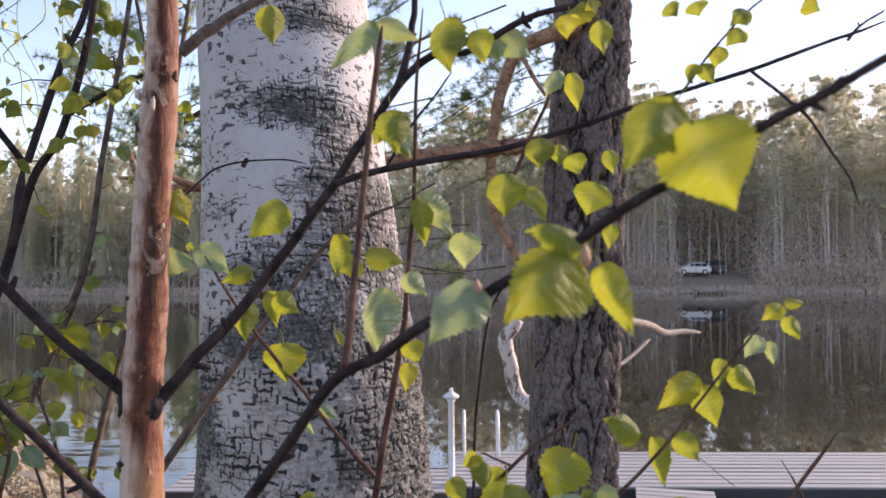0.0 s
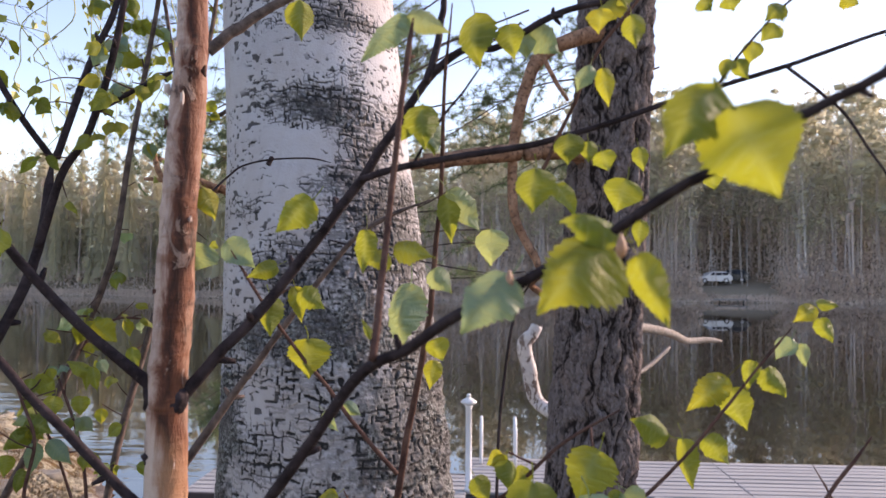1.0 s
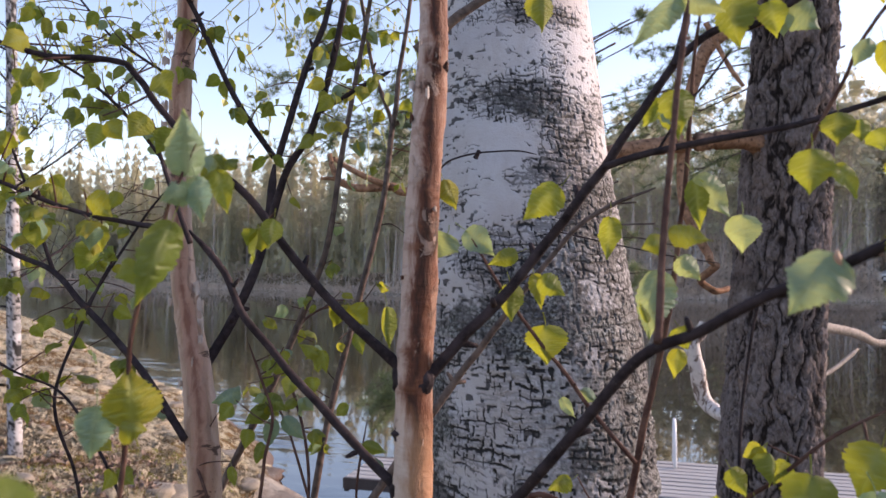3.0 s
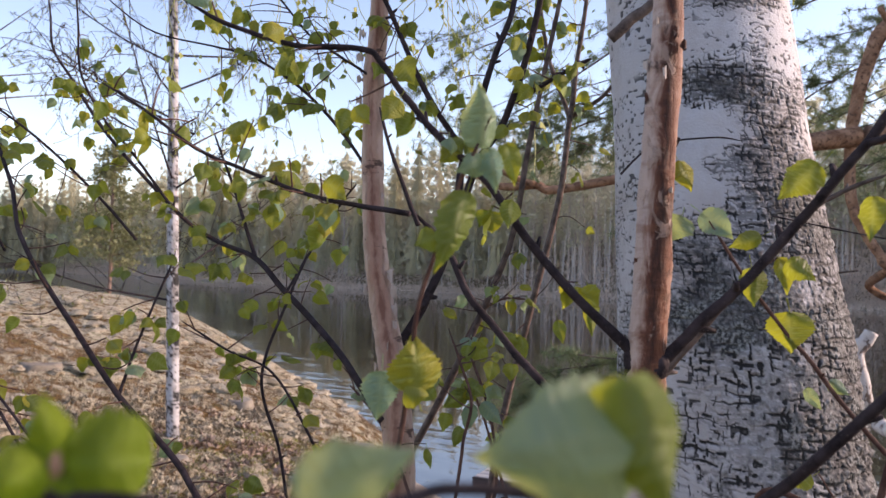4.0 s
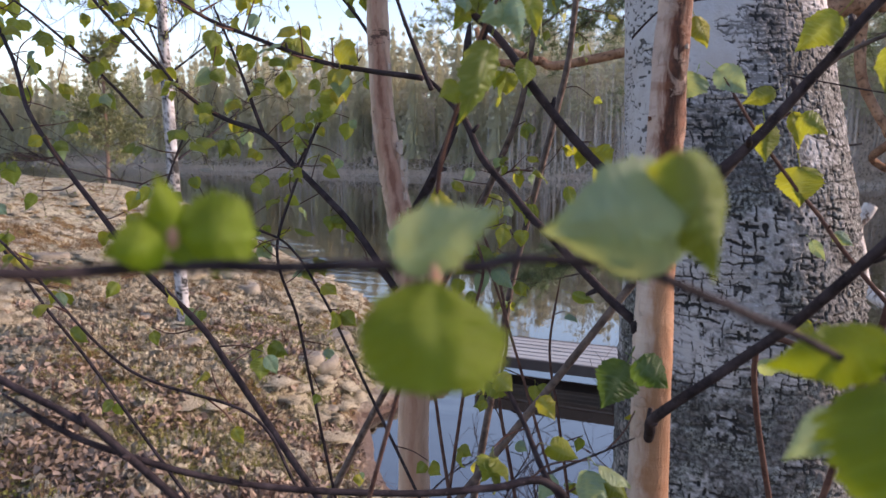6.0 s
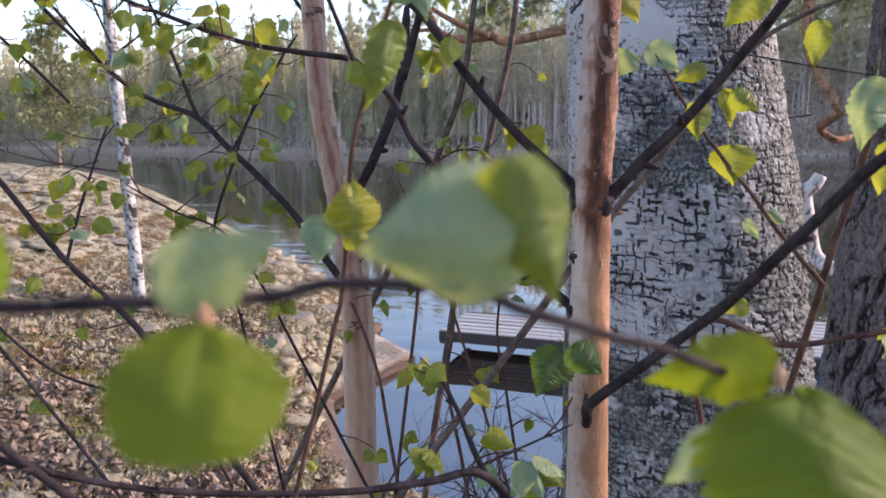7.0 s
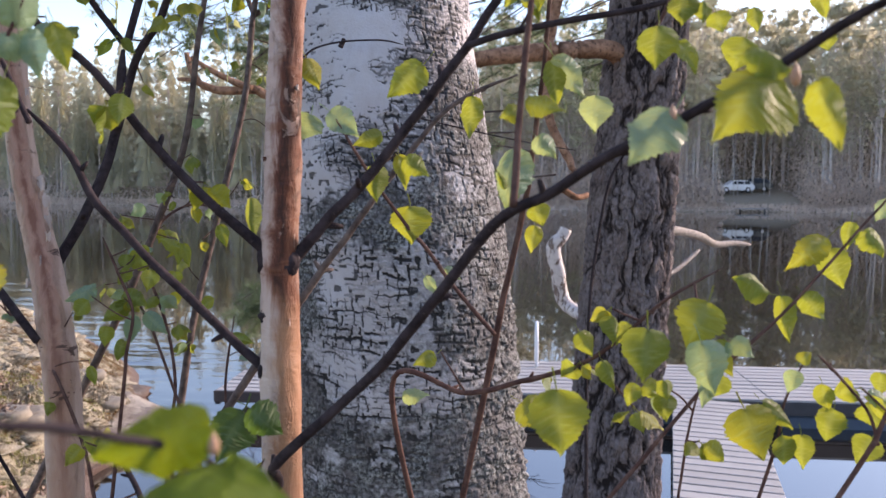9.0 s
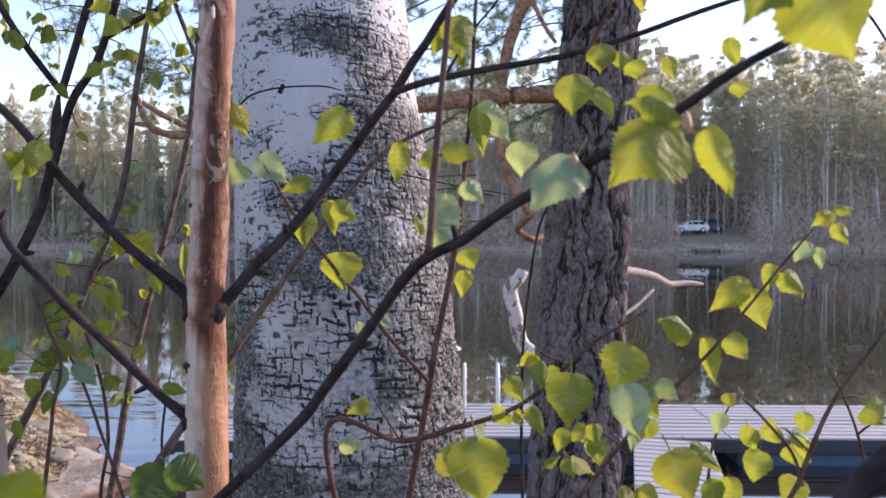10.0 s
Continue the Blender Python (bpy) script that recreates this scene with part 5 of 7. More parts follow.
def small_pine(place, height, r0, seed, label, crown_from=0.55, fine=False):
    r = np.random.default_rng(seed)
    thing = tagged(empty("pine_tree", place), label, "tree")
    p = np.array(place)
    trunk = spline([p + (0, 0, -0.1), p + (0.03 * height * 0.2, 0, height * 0.35), p + (0.0, 0, height * 0.7), p + (0.1, 0, height)], 10)
    local(part("trunk", mesh_of("trunk", *tube_arrays(trunk, (r0 * 1.1, r0 * 0.9, r0 * 0.3), 10, 0.04, seed), SNAG_BARK), None, thing))
    tufts = []
    for k in range(44 if fine else 70):
        q = r.uniform(crown_from, 1.0)
        a = trunk[int(q * (len(trunk) - 1))]
        ang = r.uniform(0, 6.28)
        size = height * (0.2 if fine else 0.27) * (1.25 - q) * r.uniform(0.7, 1.4)
        b = a + np.array((math.cos(ang), math.sin(ang), 0.25)) * size
        tw = spline([a, (a + b) / 2, b], 5)
        local(part("limb", mesh_of("limb", *tube_arrays(tw, (r0 * 0.2, r0 * 0.06), 5), STEM_GREY), None, thing))
        for s in np.linspace(0.4, 1, 9):
            tufts.append(tw[int(s * (len(tw) - 1))] + r.normal(0, 0.1 * size + 0.03, 3))
    if fine:
        crown = needles(np.array(tufts), 0.075, 22, r, 0.0035)
    else:
        c = np.repeat(np.array(tufts), 9, 0) + r.normal(0, 0.014 * height, (len(tufts) * 9, 3))
        crown = scraps(c, r.uniform(0.008, 0.019, len(c)) * height, r)
    local(part("crown", mesh_of("crown", *crown, NEAR_NEEDLE if fine else POINT_PINE, False), None, thing, "green needle crown"))


lx, ly = -9.34, 5.81
small_pine((lx, ly, ground_at(lx, ly)), 7.5, 0.065, 91, "slim pine with reddish trunk on the rock", 0.33, True)
small_pine((-28.05, 25.05, ground_at(-28.05, 25.05)), 7.2, 0.085, 93, "small pine with orange trunk on the far point", 0.2)

sign = tagged(empty("sign_board", (-9.3, 5.74, 3.7)), "dark weathered wooden board nailed to the pine", "sign")
SIGN_AT = Matrix.Translation((-9.24, 5.74, 3.84)) @ Matrix.Rotation(radians(40), 4, "Z")
for k, z in enumerate((-0.13, 0.0, 0.13)):
    bm = box(bmesh.new(), -0.17, -0.012, z - 0.063, 0.17, 0.012, z + 0.063, 0.004)
    bm.transform(SIGN_AT)
    local(part("board", bm, BROWN_WOOD, sign))
for x in (-0.1, 0.1):
    bm = box(bmesh.new(), x - 0.02, 0.0122, -0.19, x + 0.02, 0.034, 0.19, 0.003)
    bm.transform(SIGN_AT)
    local(part("batten", bm, BROWN_WOOD, sign))

# ---- leafless bush at the water's edge ----
bush = tagged(empty("leafless_bush", (-1.35, 3.9, ground_at(-1.35, 3.9))), "tangled leafless bush at the water's edge", "shrub")
br = np.random.default_rng(97)


def sprig(a, d, size, r0, depth, out):
    b = a + d * size
    mid = (a + b) / 2 + br.normal(0, 0.06, 3) * size
    line = spline([a, mid, b], 5)
    out.append(tris(*tube_arrays(line, (r0, r0 * 0.55), 5)))
    if depth:
        for _ in range(int(br.integers(2, 5))):
            s = line[br.integers(3, len(line))]
            n = d + br.normal(0, 0.55, 3)
            sprig(s, n / np.linalg.norm(n), size * br.uniform(0.45, 0.75), r0 * 0.55, depth - 1, out)


for k in range(20):
    x, y = -1.3 + br.normal(0, 0.45), 3.9 + br.normal(0, 0.25)
    d = np.array((br.normal(-0.1, 0.85), br.normal(0, 0.3), 1.0))
    wood = []
    sprig(np.array((x, y, ground_at(x, y) - 0.05)), d / np.linalg.norm(d), br.uniform(0.4, 0.7), 0.008, 3, wood)
    local(part("stem", mesh_of("stem", *joined(wood), TWIG), None, bush))

dwarf = np.random.default_rng(99)
for k in range(26):
    x, y = dwarf.uniform(-6.2, -2.0), dwarf.uniform(3.2, 6.8)
    z = ground_at(x, y)
    if z < 0.2:
        continue
    low = tagged(empty("dwarf_shrub", (x, y, z)), "low leafless shrub with reddish-brown twigs on the slope", "shrub", "low shrubs on the slope")
    for _ in range(3):
        d = np.array((dwarf.normal(0, 0.45), dwarf.normal(0, 0.3), 1.0))
        wood = []
        sprig(np.array((x + dwarf.normal(0, 0.06), y + dwarf.normal(0, 0.06), z - 0.02)), d / np.linalg.norm(d), dwarf.uniform(0.12, 0.28), 0.0035, 2, wood)
        local(part("stem", mesh_of("stem", *joined(wood), TWIG_RED), None, low))

# ---- shore rock, ground cover ----
def boulder(name, place, size, seed, label, fine=4, mat=None):
    r = np.random.default_rng(seed)
    bm = bmesh.new()
    bmesh.ops.create_icosphere(bm, subdivisions=fine, radius=1)
    for v in bm.verts:
        n = noise.fractal(v.co * 1.3 + Vector((seed, 0, 0)), 1.0, 2.0, 5)
        flat = min(v.co.z, 0.55) - 0.25 * max(v.co.z - 0.55, 0)
        v.co = Vector((v.co.x * size[0], v.co.y * size[1], flat * size[2])) * (1 + 0.22 * n)
    for f in bm.faces:
        f.smooth = True
    bm.transform(Matrix.Translation(place) @ Matrix.Rotation(r.uniform(-0.3, 0.3), 4, "Z"))
    return tagged(part(name, bm, mat or ROCK), label, "rock")


# flat bare slab that dips into the water
SLAB = [(-4.62, 5.9, 0.37), (-4.66, 7.1, 0.35), (-4.5, 8.3, 0.3), (-3.55, 7.9, 0.09), (-3.82, 6.75, 0.11), (-3.92, 5.9, 0.12)]
bm = bmesh.new()
top = [bm.verts.new(Vector(q)) for q in SLAB]
low = [bm.verts.new(Vector((q[0] * 1.0, q[1], q[2] - 0.55))) for q in SLAB]
bm.faces.new(top[::-1])
bm.faces.new(low)
for i in range(6):
    bm.faces.new((top[i], top[(i + 1) % 6], low[(i + 1) % 6], low[i]))
bmesh.ops.recalc_face_normals(bm, faces=bm.faces)
bmesh.ops.bevel(bm, geom=bm.edges[:], offset=0.05, segments=2, affect="EDGES")
bmesh.ops.triangulate(bm, faces=bm.faces)
bmesh.ops.subdivide_edges(bm, edges=bm.edges[:], cuts=9, use_grid_fill=True)
for v in bm.verts:
    v.co += Vector((0, 0, 0.028)) * noise.fractal(v.co * 2.2, 1.0, 2.0, 5) + Vector((0.025, 0.015, 0)) * noise.fractal(v.co * 3 + Vector((7, 0, 0)), 1.0, 2.0, 4)
for f in bm.faces:
    f.smooth = True
tagged(part("rock_slab", bm, ROCK), "flat bare pinkish rock slab dipping into the water", "rock")
boulder("shore_rock", (-5.3, 8.9, 0.02), (0.7, 0.6, 0.14), 9, "low bare rock at the waterline")

cover = np.random.default_rng(101)
lie = np.random.default_rng(111)
for k in range(46):
    x, y = lie.uniform(-9.5, -3.0), lie.uniform(4.2, 9.5)
    if ground_at(x, y) < 0.12:
        continue
    s = lie.uniform(0.07, 0.26)
    made = boulder("stone", (x, y, ground_at(x, y) - 0.1 * s), (s, s * lie.uniform(0.6, 0.95), s * lie.uniform(0.35, 0.6)), 20 + k, "half-buried stone grown over with pale lichen", 3, STONE)
    made["group"] = "stones on the slope"


def scatter(n, x0, x1, y0, y1, want):
    x, y = cover.uniform(x0, x1, n), cover.uniform(y0, y1, n)
    z, litter, wet = land(x, y)
    keep = want(litter, wet, fbm(x * 1.3, y * 1.3, 3, 61), fbm(x * 5, y * 5, 4, 62)) & (z > 0.08)
    return np.stack([x, y, z], -1)[keep]


p = scatter(76000, -6.5, 1.5, 1.2, 7.0, lambda l, w, f, g: ((l > 0.2) & (f > 0.44) & (g > 0.49)) | (g > 0.63))
v, f = thin_leaves(p + (0, 0, 0.02), 0.062, cover)
v = v.reshape(-1, 4, 3)
flat = np.abs(cover.normal(0, 0.024, v.shape[:2]))
v[:, :, :2] = p[:, None, :2] + (v[:, :, :2] - p[:, None, :2]) * 1.3
v[:, :, 2] = p[:, None, 2] + 0.012 + flat
tagged(new("leaf_litter", mesh_of("leaf_litter", v.reshape(-1, 3), f, LITTER, False)), "dry brown fallen leaves on the ground", "litter", kind="stuff")


def lumps(points, lo, hi, r):
    n, rows, cols = len(points), 5, 10
    t = np.linspace(0, math.pi / 2, rows)
    a = np.arange(cols) * 2 * math.pi / cols
    unit = np.stack([np.cos(t)[:, None] * np.cos(a), np.cos(t)[:, None] * np.sin(a), np.sin(t)[:, None] + 0 * a], -1).reshape(-1, 3)
    s = lo + (hi - lo) * r.uniform(0, 1, n) ** 2
    wide = np.stack([r.uniform(0.7, 1.5, n), r.uniform(0.6, 1.1, n), r.uniform(0.2, 0.45, n)], -1)[:, None]
    v = points[:, None] + unit[None] * s[:, None, None] * wide * (1 + 0.22 * r.normal(size=(n, len(unit), 1)))
    f = grid_faces(cols, rows, True)
    return v.reshape(-1, 3), (np.arange(n)[:, None, None] * len(unit) + f[None]).reshape(-1, 4)


p = scatter(60000, -13, -0.8, 2.5, 14, lambda l, w, f, g: (l < 0.5) & (w < 0.2) & (f > 0.5))
near = scatter(90000, -7, -1.0, 2.2, 8, lambda l, w, f, g: (w < 0.3) & (g < 0.47))
p = np.concatenate([p + (0, 0, 0.008), near + np.stack([0 * near[:, 0], 0 * near[:, 0], cover.uniform(0.0, 0.045, len(near))], -1)])
v, f = scraps(p, np.concatenate([cover.uniform(0.008, 0.026, len(p) - len(near)), cover.uniform(0.01, 0.042, len(near))]), cover)
tagged(new("lichen_clumps", mesh_of("lichen_clumps", v, f, LICHEN, False)), "pale crisp cushions of reindeer lichen on the rock", "lichen", kind="stuff")
p = scatter(5200, -14, -2.2, 2.5, 13, lambda l, w, f, g: (l < 0.6) & (w < 0.25) & (f > 0.52))
tagged(new("lichen_mounds", mesh_of("lichen_mounds", *lumps(p - (0, 0, 0.02), 0.03, 0.2, cover), LICHEN)), "rounded cream mounds of lichen crowding the rock", "lichen", kind="stuff")
p = scatter(5200, -7, -1.2, 2.2, 8, lambda l, w, f, g: (w < 0.3) & (g < 0.44))
tagged(new("lichen_heaps", mesh_of("lichen_heaps", *lumps(p - (0, 0, 0.015), 0.02, 0.12, cover), LICHEN)), "small ragged heaps of grey-cream lichen among the litter", "lichen", kind="stuff")
p = scatter(50000, -6, 1.5, 1.2, 7.5, lambda l, w, f, g: (w < 0.5) & (np.abs(f - 0.42) < 0.1) & (g > 0.47))
v, f = thin_leaves(p + (0, 0, 0.03), 0.026, cover)
tagged(new("low_evergreens", mesh_of("low_evergreens", v, f, BERRY, False)), "low olive-green leaves of berry plants on the ground", "plants", kind="stuff")


def blades(points, lo, hi, per, r):
    c = np.repeat(points, per, 0) + r.normal(0, 0.025, (len(points) * per, 3)) * (1, 1, 0)
    up = r.normal(size=c.shape) * 0.35 + (0, 0, 1)
    w = np.cross(up, r.normal(size=c.shape))
    w /= np.linalg.norm(w, axis=1)[:, None]
    s = r.uniform(lo, hi, len(c))[:, None]
    v = np.stack([c + w * 0.003, c - w * 0.003, c + up * s], 1).reshape(-1, 3)
    return v, np.arange(len(v)).reshape(-1, 3)


p = scatter(12000, -10, 1.5, 1.2, 11, lambda l, w, f, g: (w < 0.4) & (f < 0.5))
tagged(new("heather", mesh_of("heather", *blades(p, 0.02, 0.075, 12, cover), HEATH, False)), "low brown heather and dry grass tufts", "heather", kind="stuff")

p = scatter(6000, -4.8, -1.0, 3.2, 6.8, lambda l, w, f, g: (w < 0.6) & (f > 0.42) & (g < 0.46))
tagged(new("grass_tufts", mesh_of("grass_tufts", *blades(p, 0.03, 0.1, 7, cover), BERRY, False)), "short green and straw-coloured grass on the bank", "grass", kind="stuff")

# ---- far shore: reeds, jetty, cars ----
rx = cover.uniform(-210, 130, 30000)
rq = cover.uniform(-0.3, 1.6, len(rx))
ry = np.interp(rx, FAR_X, FAR_Y) + rq
p = np.stack([rx, ry, np.maximum(land(rx, ry)[0], -0.05)], -1)
v, f = blades(p, 0.12, 0.4, 1, cover)
v = v.reshape(-1, 3, 3)
wide = (v[:, 0] - v[:, 1]) * 22
v[:, 0], v[:, 1] = v[:, 0] + wide, v[:, 1] - wide
tagged(new("shore_reeds", mesh_of("shore_reeds", v.reshape(-1, 3), f, REED, False)), "pale dry reeds along the far waterline", "reeds", kind="stuff")

jetty = tagged(empty("small_jetty", (28, 88.2, 0)), "small pale wooden jetty on the far shore", "jetty")
local(part("deck", box(bmesh.new(), 25.9, 87.2, 0.32, 29.3, 88.6, 0.42, 0.02), BOARD, jetty))
for x in (26.2, 28.9):
    local(part("pile", mesh_of("pile", *tube_arrays(np.array([(x, 87.5, -0.6), (x, 87.5, 0.1), (x, 87.5, 0.31)]), (0.08, 0.08), 8), BEAM), None, jetty))


def car(place, turn, paint, label, high=1.0):
    """An estate car: body, cabin, windows, wheels and lamps. Its front points along its own -x."""
    thing = tagged(empty("car", place), label, "car")
    m = Matrix.Translation(place) @ Matrix.Rotation(turn, 4, "Z")
    side = [(-2.2, 0.35), (-2.25, 0.62), (-2.1, 0.82), (-1.15, 0.95), (2.05, 0.98), (2.22, 0.8), (2.22, 0.4), (1.9, 0.28), (-1.9, 0.28)]
    roof = [(-1.12, 0.95), (-0.45, 1.42 * high), (0.2, 1.5 * high), (1.5, 1.46 * high), (2.05, 0.98)]

    def prism(rows, half, top_half, name, mat, label=""):
        bm = bmesh.new()
        zs = [z for _, z in rows]
        lo, hi = min(zs), max(zs)
        w = lambda z: half + (top_half - half) * (z - lo) / (hi - lo)
        a = [bm.verts.new((x, -w(z), z)) for x, z in rows]
        b = [bm.verts.new((x, w(z), z)) for x, z in rows]
        bm.faces.new(a)
        bm.faces.new(b[::-1])
        for i in range(len(rows)):
            j = (i + 1) % len(rows)
            bm.faces.new((a[i], b[i], b[j], a[j]))
        bmesh.ops.recalc_face_normals(bm, faces=bm.faces)
        bmesh.ops.bevel(bm, geom=bm.edges[:], offset=0.04, segments=2, affect="EDGES")
        bm.transform(m)
        return local(part(name, bm, mat, thing, label))

    prism(side, 0.88, 0.86, "body", paint)
    prism(roof, 0.82, 0.62, "cabin", paint)
    for x0, x1 in ((-0.85, -0.05), (0.05, 0.85), (0.95, 1.7)):
        for s in (-1, 1):
            bm = bmesh.new()
            quad = [(x0 + (0.2 if x0 < -0.5 else 0), s * 0.815, 1.02), (x1, s * 0.815, 1.02), (x1 - (0.12 if x1 > 1.5 else 0), s * 0.69, 1.36 * high), (x0 + (0.48 if x0 < -0.5 else 0), s * 0.69, 1.36 * high)]
            bm.faces.new([bm.verts.new(q) for q in quad])
            bmesh.ops.solidify(bm, geom=bm.faces[:], thickness=0.02)
            bm.transform(m)
            local(part("window", bm, GLASS_DARK, thing, "dark side window"))
    for x in (-1.38, 1.36):
        for y in (-0.8, 0.8):
            v, f = lathe([(0.0, -0.1), (0.2, -0.1), (0.33, -0.09), (0.34, 0.0), (0.33, 0.09), (0.2, 0.1), (0.0, 0.1)], 18)
            v = v[:, [0, 2, 1]] + (x, y, 0.33)
            tyre = local(part("wheel", mesh_of("wheel", np.array([m @ Vector(q) for q in v]), f, RUBBER), None, thing, "black tyre"))
            v, f = lathe([(0.0, -0.115), (0.19, -0.11), (0.2, -0.1), (0.2, 0.1), (0.19, 0.11), (0.0, 0.115)], 14)
            v = v[:, [0, 2, 1]] + (x, y, 0.33)
            local(part("rim", mesh_of("rim", np.array([m @ Vector(q) for q in v]), f, METAL), None, tyre))
    for y in (-0.6, 0.6):
        bm = box(bmesh.new(), -2.27, y - 0.18, 0.6, -2.15, y + 0.18, 0.74, 0.02)
        bm.transform(m)
        local(part("headlight", bm, GLASS_DARK, thing))
    return thing


car((28.0, 96.2, ground_at(28.0, 96.2) + 0.02), radians(8), CAR_WHITE, "white car parked among the trees on the far shore")
car((31.0, 98.4, ground_at(31.0, 98.4) + 0.02), radians(-25), CAR_DARK, "dark car parked behind the white one", 1.1)


# young birch with peeling bark, in front of the old one
sapling = tagged(empty("young_birch", (-0.29, 0.6, ground_at(-0.29, 0.6))), "slender young birch with peeling rust-orange bark and fresh leaves", "tree")
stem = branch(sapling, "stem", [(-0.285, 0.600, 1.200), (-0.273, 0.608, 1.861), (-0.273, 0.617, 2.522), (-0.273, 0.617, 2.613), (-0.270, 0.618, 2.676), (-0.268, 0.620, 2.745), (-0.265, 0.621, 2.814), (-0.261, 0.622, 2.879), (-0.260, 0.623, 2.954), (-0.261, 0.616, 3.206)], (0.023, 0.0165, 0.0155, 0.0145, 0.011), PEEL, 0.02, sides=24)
arm_left = branch(sapling, "branch", [(-0.271, 0.618, 2.602), (-0.282, 0.614, 2.619), (-0.332, 0.591, 2.670), (-0.372, 0.571, 2.721), (-0.402, 0.554, 2.766), (-0.432, 0.538, 2.796), (-0.463, 0.525, 2.833), (-0.484, 0.514, 2.865), (-0.500, 0.508, 2.877), (-0.557, 0.490, 2.881), (-0.615, 0.471, 2.899), (-0.656, 0.457, 2.924)], (0.0082, 0.0049, 0.0040, 0.0035, 0.0031, 0.0027, 0.0021), TWIG, 0.05)
foliage(arm_left, 12, 0.026, 11, 0.6)
arm_right = branch(sapling, "branch", [(-0.274, 0.619, 2.596), (-0.266, 0.619, 2.608), (-0.230, 0.616, 2.648), (-0.190, 0.613, 2.691), (-0.151, 0.608, 2.738), (-0.110, 0.602, 2.791), (-0.079, 0.595, 2.836), (-0.051, 0.588, 2.874), (-0.024, 0.583, 2.892), (-0.001, 0.582, 2.893), (0.047, 0.580, 2.917), (0.082, 0.578, 2.926), (0.123, 0.577, 2.935), (0.176, 0.575, 2.954)], (0.0095, 0.0060, 0.0050, 0.0044, 0.0038, 0.0034, 0.0030, 0.0026, 0.0022), TWIG, 0.05)
branch(sapling, "branch", [(-0.056, 0.586, 2.866), (-0.049, 0.589, 2.892), (-0.045, 0.593, 2.914), (-0.043, 0.596, 2.938), (-0.041, 0.600, 2.992)], (0.0036, 0.0033, 0.0030, 0.0027), TWIG, 0.05)
branch(sapling, "branch", [(-0.069, 0.600, 2.801), (-0.047, 0.595, 2.836), (-0.028, 0.590, 2.858), (-0.014, 0.585, 2.877)], (0.0014, 0.0012, 0.0010, 0.0008), TWIG, 0.05)
branch(sapling, "branch", [(0.030, 0.572, 2.786), (0.047, 0.563, 2.823), (0.057, 0.556, 2.843), (0.063, 0.549, 2.862), (0.077, 0.541, 2.884), (0.090, 0.534, 2.899), (0.099, 0.527, 2.911), (0.110, 0.520, 2.935)], (0.0016, 0.0014, 0.0013, 0.0011, 0.0010), TWIG_RED, 0.05)
branch(sapling, "branch", [(-0.176, 0.790, 2.752), (-0.109, 0.800, 2.737), (-0.047, 0.800, 2.724), (-0.002, 0.800, 2.717)], (0.0009, 0.0009, 0.0008, 0.0006), TWIG, 0.05)
foliage(arm_right, 4, 0.028, 12, 0.5)
arm_side = branch(sapling, "branch", [(-0.109, 0.597, 2.791), (-0.074, 0.588, 2.800), (-0.003, 0.584, 2.811), (0.048, 0.576, 2.820), (0.096, 0.569, 2.834), (0.138, 0.560, 2.847), (0.174, 0.551, 2.856), (0.215, 0.544, 2.868), (0.254, 0.539, 2.881), (0.294, 0.535, 2.895)], (0.0034, 0.0030, 0.0026, 0.0023, 0.0020, 0.0017, 0.0015), TWIG, 0.05)
branch(sapling, "branch", [(0.188, 0.503, 2.852), (0.209, 0.505, 2.836), (0.226, 0.506, 2.821), (0.240, 0.507, 2.800), (0.252, 0.508, 2.783), (0.259, 0.509, 2.763)], (0.0015, 0.0014, 0.0012, 0.0011, 0.0009, 0.0008), TWIG, 0.05)
branch(sapling, "branch", [(0.142, 0.509, 2.839), (0.148, 0.509, 2.846), (0.161, 0.510, 2.864), (0.174, 0.510, 2.879), (0.189, 0.510, 2.895), (0.209, 0.511, 2.910)], (0.0011, 0.0011, 0.0010, 0.0009, 0.0008, 0.0008), TWIG, 0.05)
branch(sapling, "branch", [(0.252, 0.505, 2.872), (0.259, 0.500, 2.881), (0.272, 0.495, 2.889)], (0.0013, 0.0011, 0.0009), TWIG, 0.05)
front_arm = branch(sapling, "branch", [(-0.277, 0.634, 2.388), (-0.268, 0.588, 2.428), (-0.255, 0.556, 2.457), (-0.176, 0.521, 2.535), (-0.148, 0.494, 2.568), (-0.113, 0.467, 2.615), (-0.080, 0.439, 2.657), (-0.051, 0.413, 2.673), (-0.025, 0.386, 2.692), (0.003, 0.359, 2.708), (0.042, 0.338, 2.729), (0.067, 0.320, 2.747), (0.087, 0.302, 2.759), (0.115, 0.285, 2.776), (0.130, 0.268, 2.785), (0.146, 0.260, 2.794), (0.162, 0.251, 2.803)], (0.0059, 0.0047, 0.0041, 0.0034, 0.0027, 0.0022, 0.0020), TWIG, 0.05)
upright = branch(sapling, "branch", [(-0.072, 0.426, 2.666), (-0.070, 0.437, 2.697), (-0.068, 0.446, 2.727), (-0.063, 0.450, 2.782), (-0.058, 0.453, 2.835), (-0.053, 0.455, 2.871)], (0.0024, 0.0022, 0.0020, 0.0019, 0.0018, 0.0016), TWIG_RED, 0.05)
low_arm = branch(sapling, "branch", [(-0.274, 0.617, 2.503), (-0.288, 0.615, 2.516), (-0.318, 0.618, 2.542), (-0.361, 0.616, 2.584), (-0.395, 0.614, 2.618), (-0.439, 0.609, 2.669), (-0.459, 0.612, 2.706), (-0.495, 0.609, 2.743)], (0.0057, 0.0049, 0.0047, 0.0044, 0.0041, 0.0038, 0.0035), TWIG, 0.05)
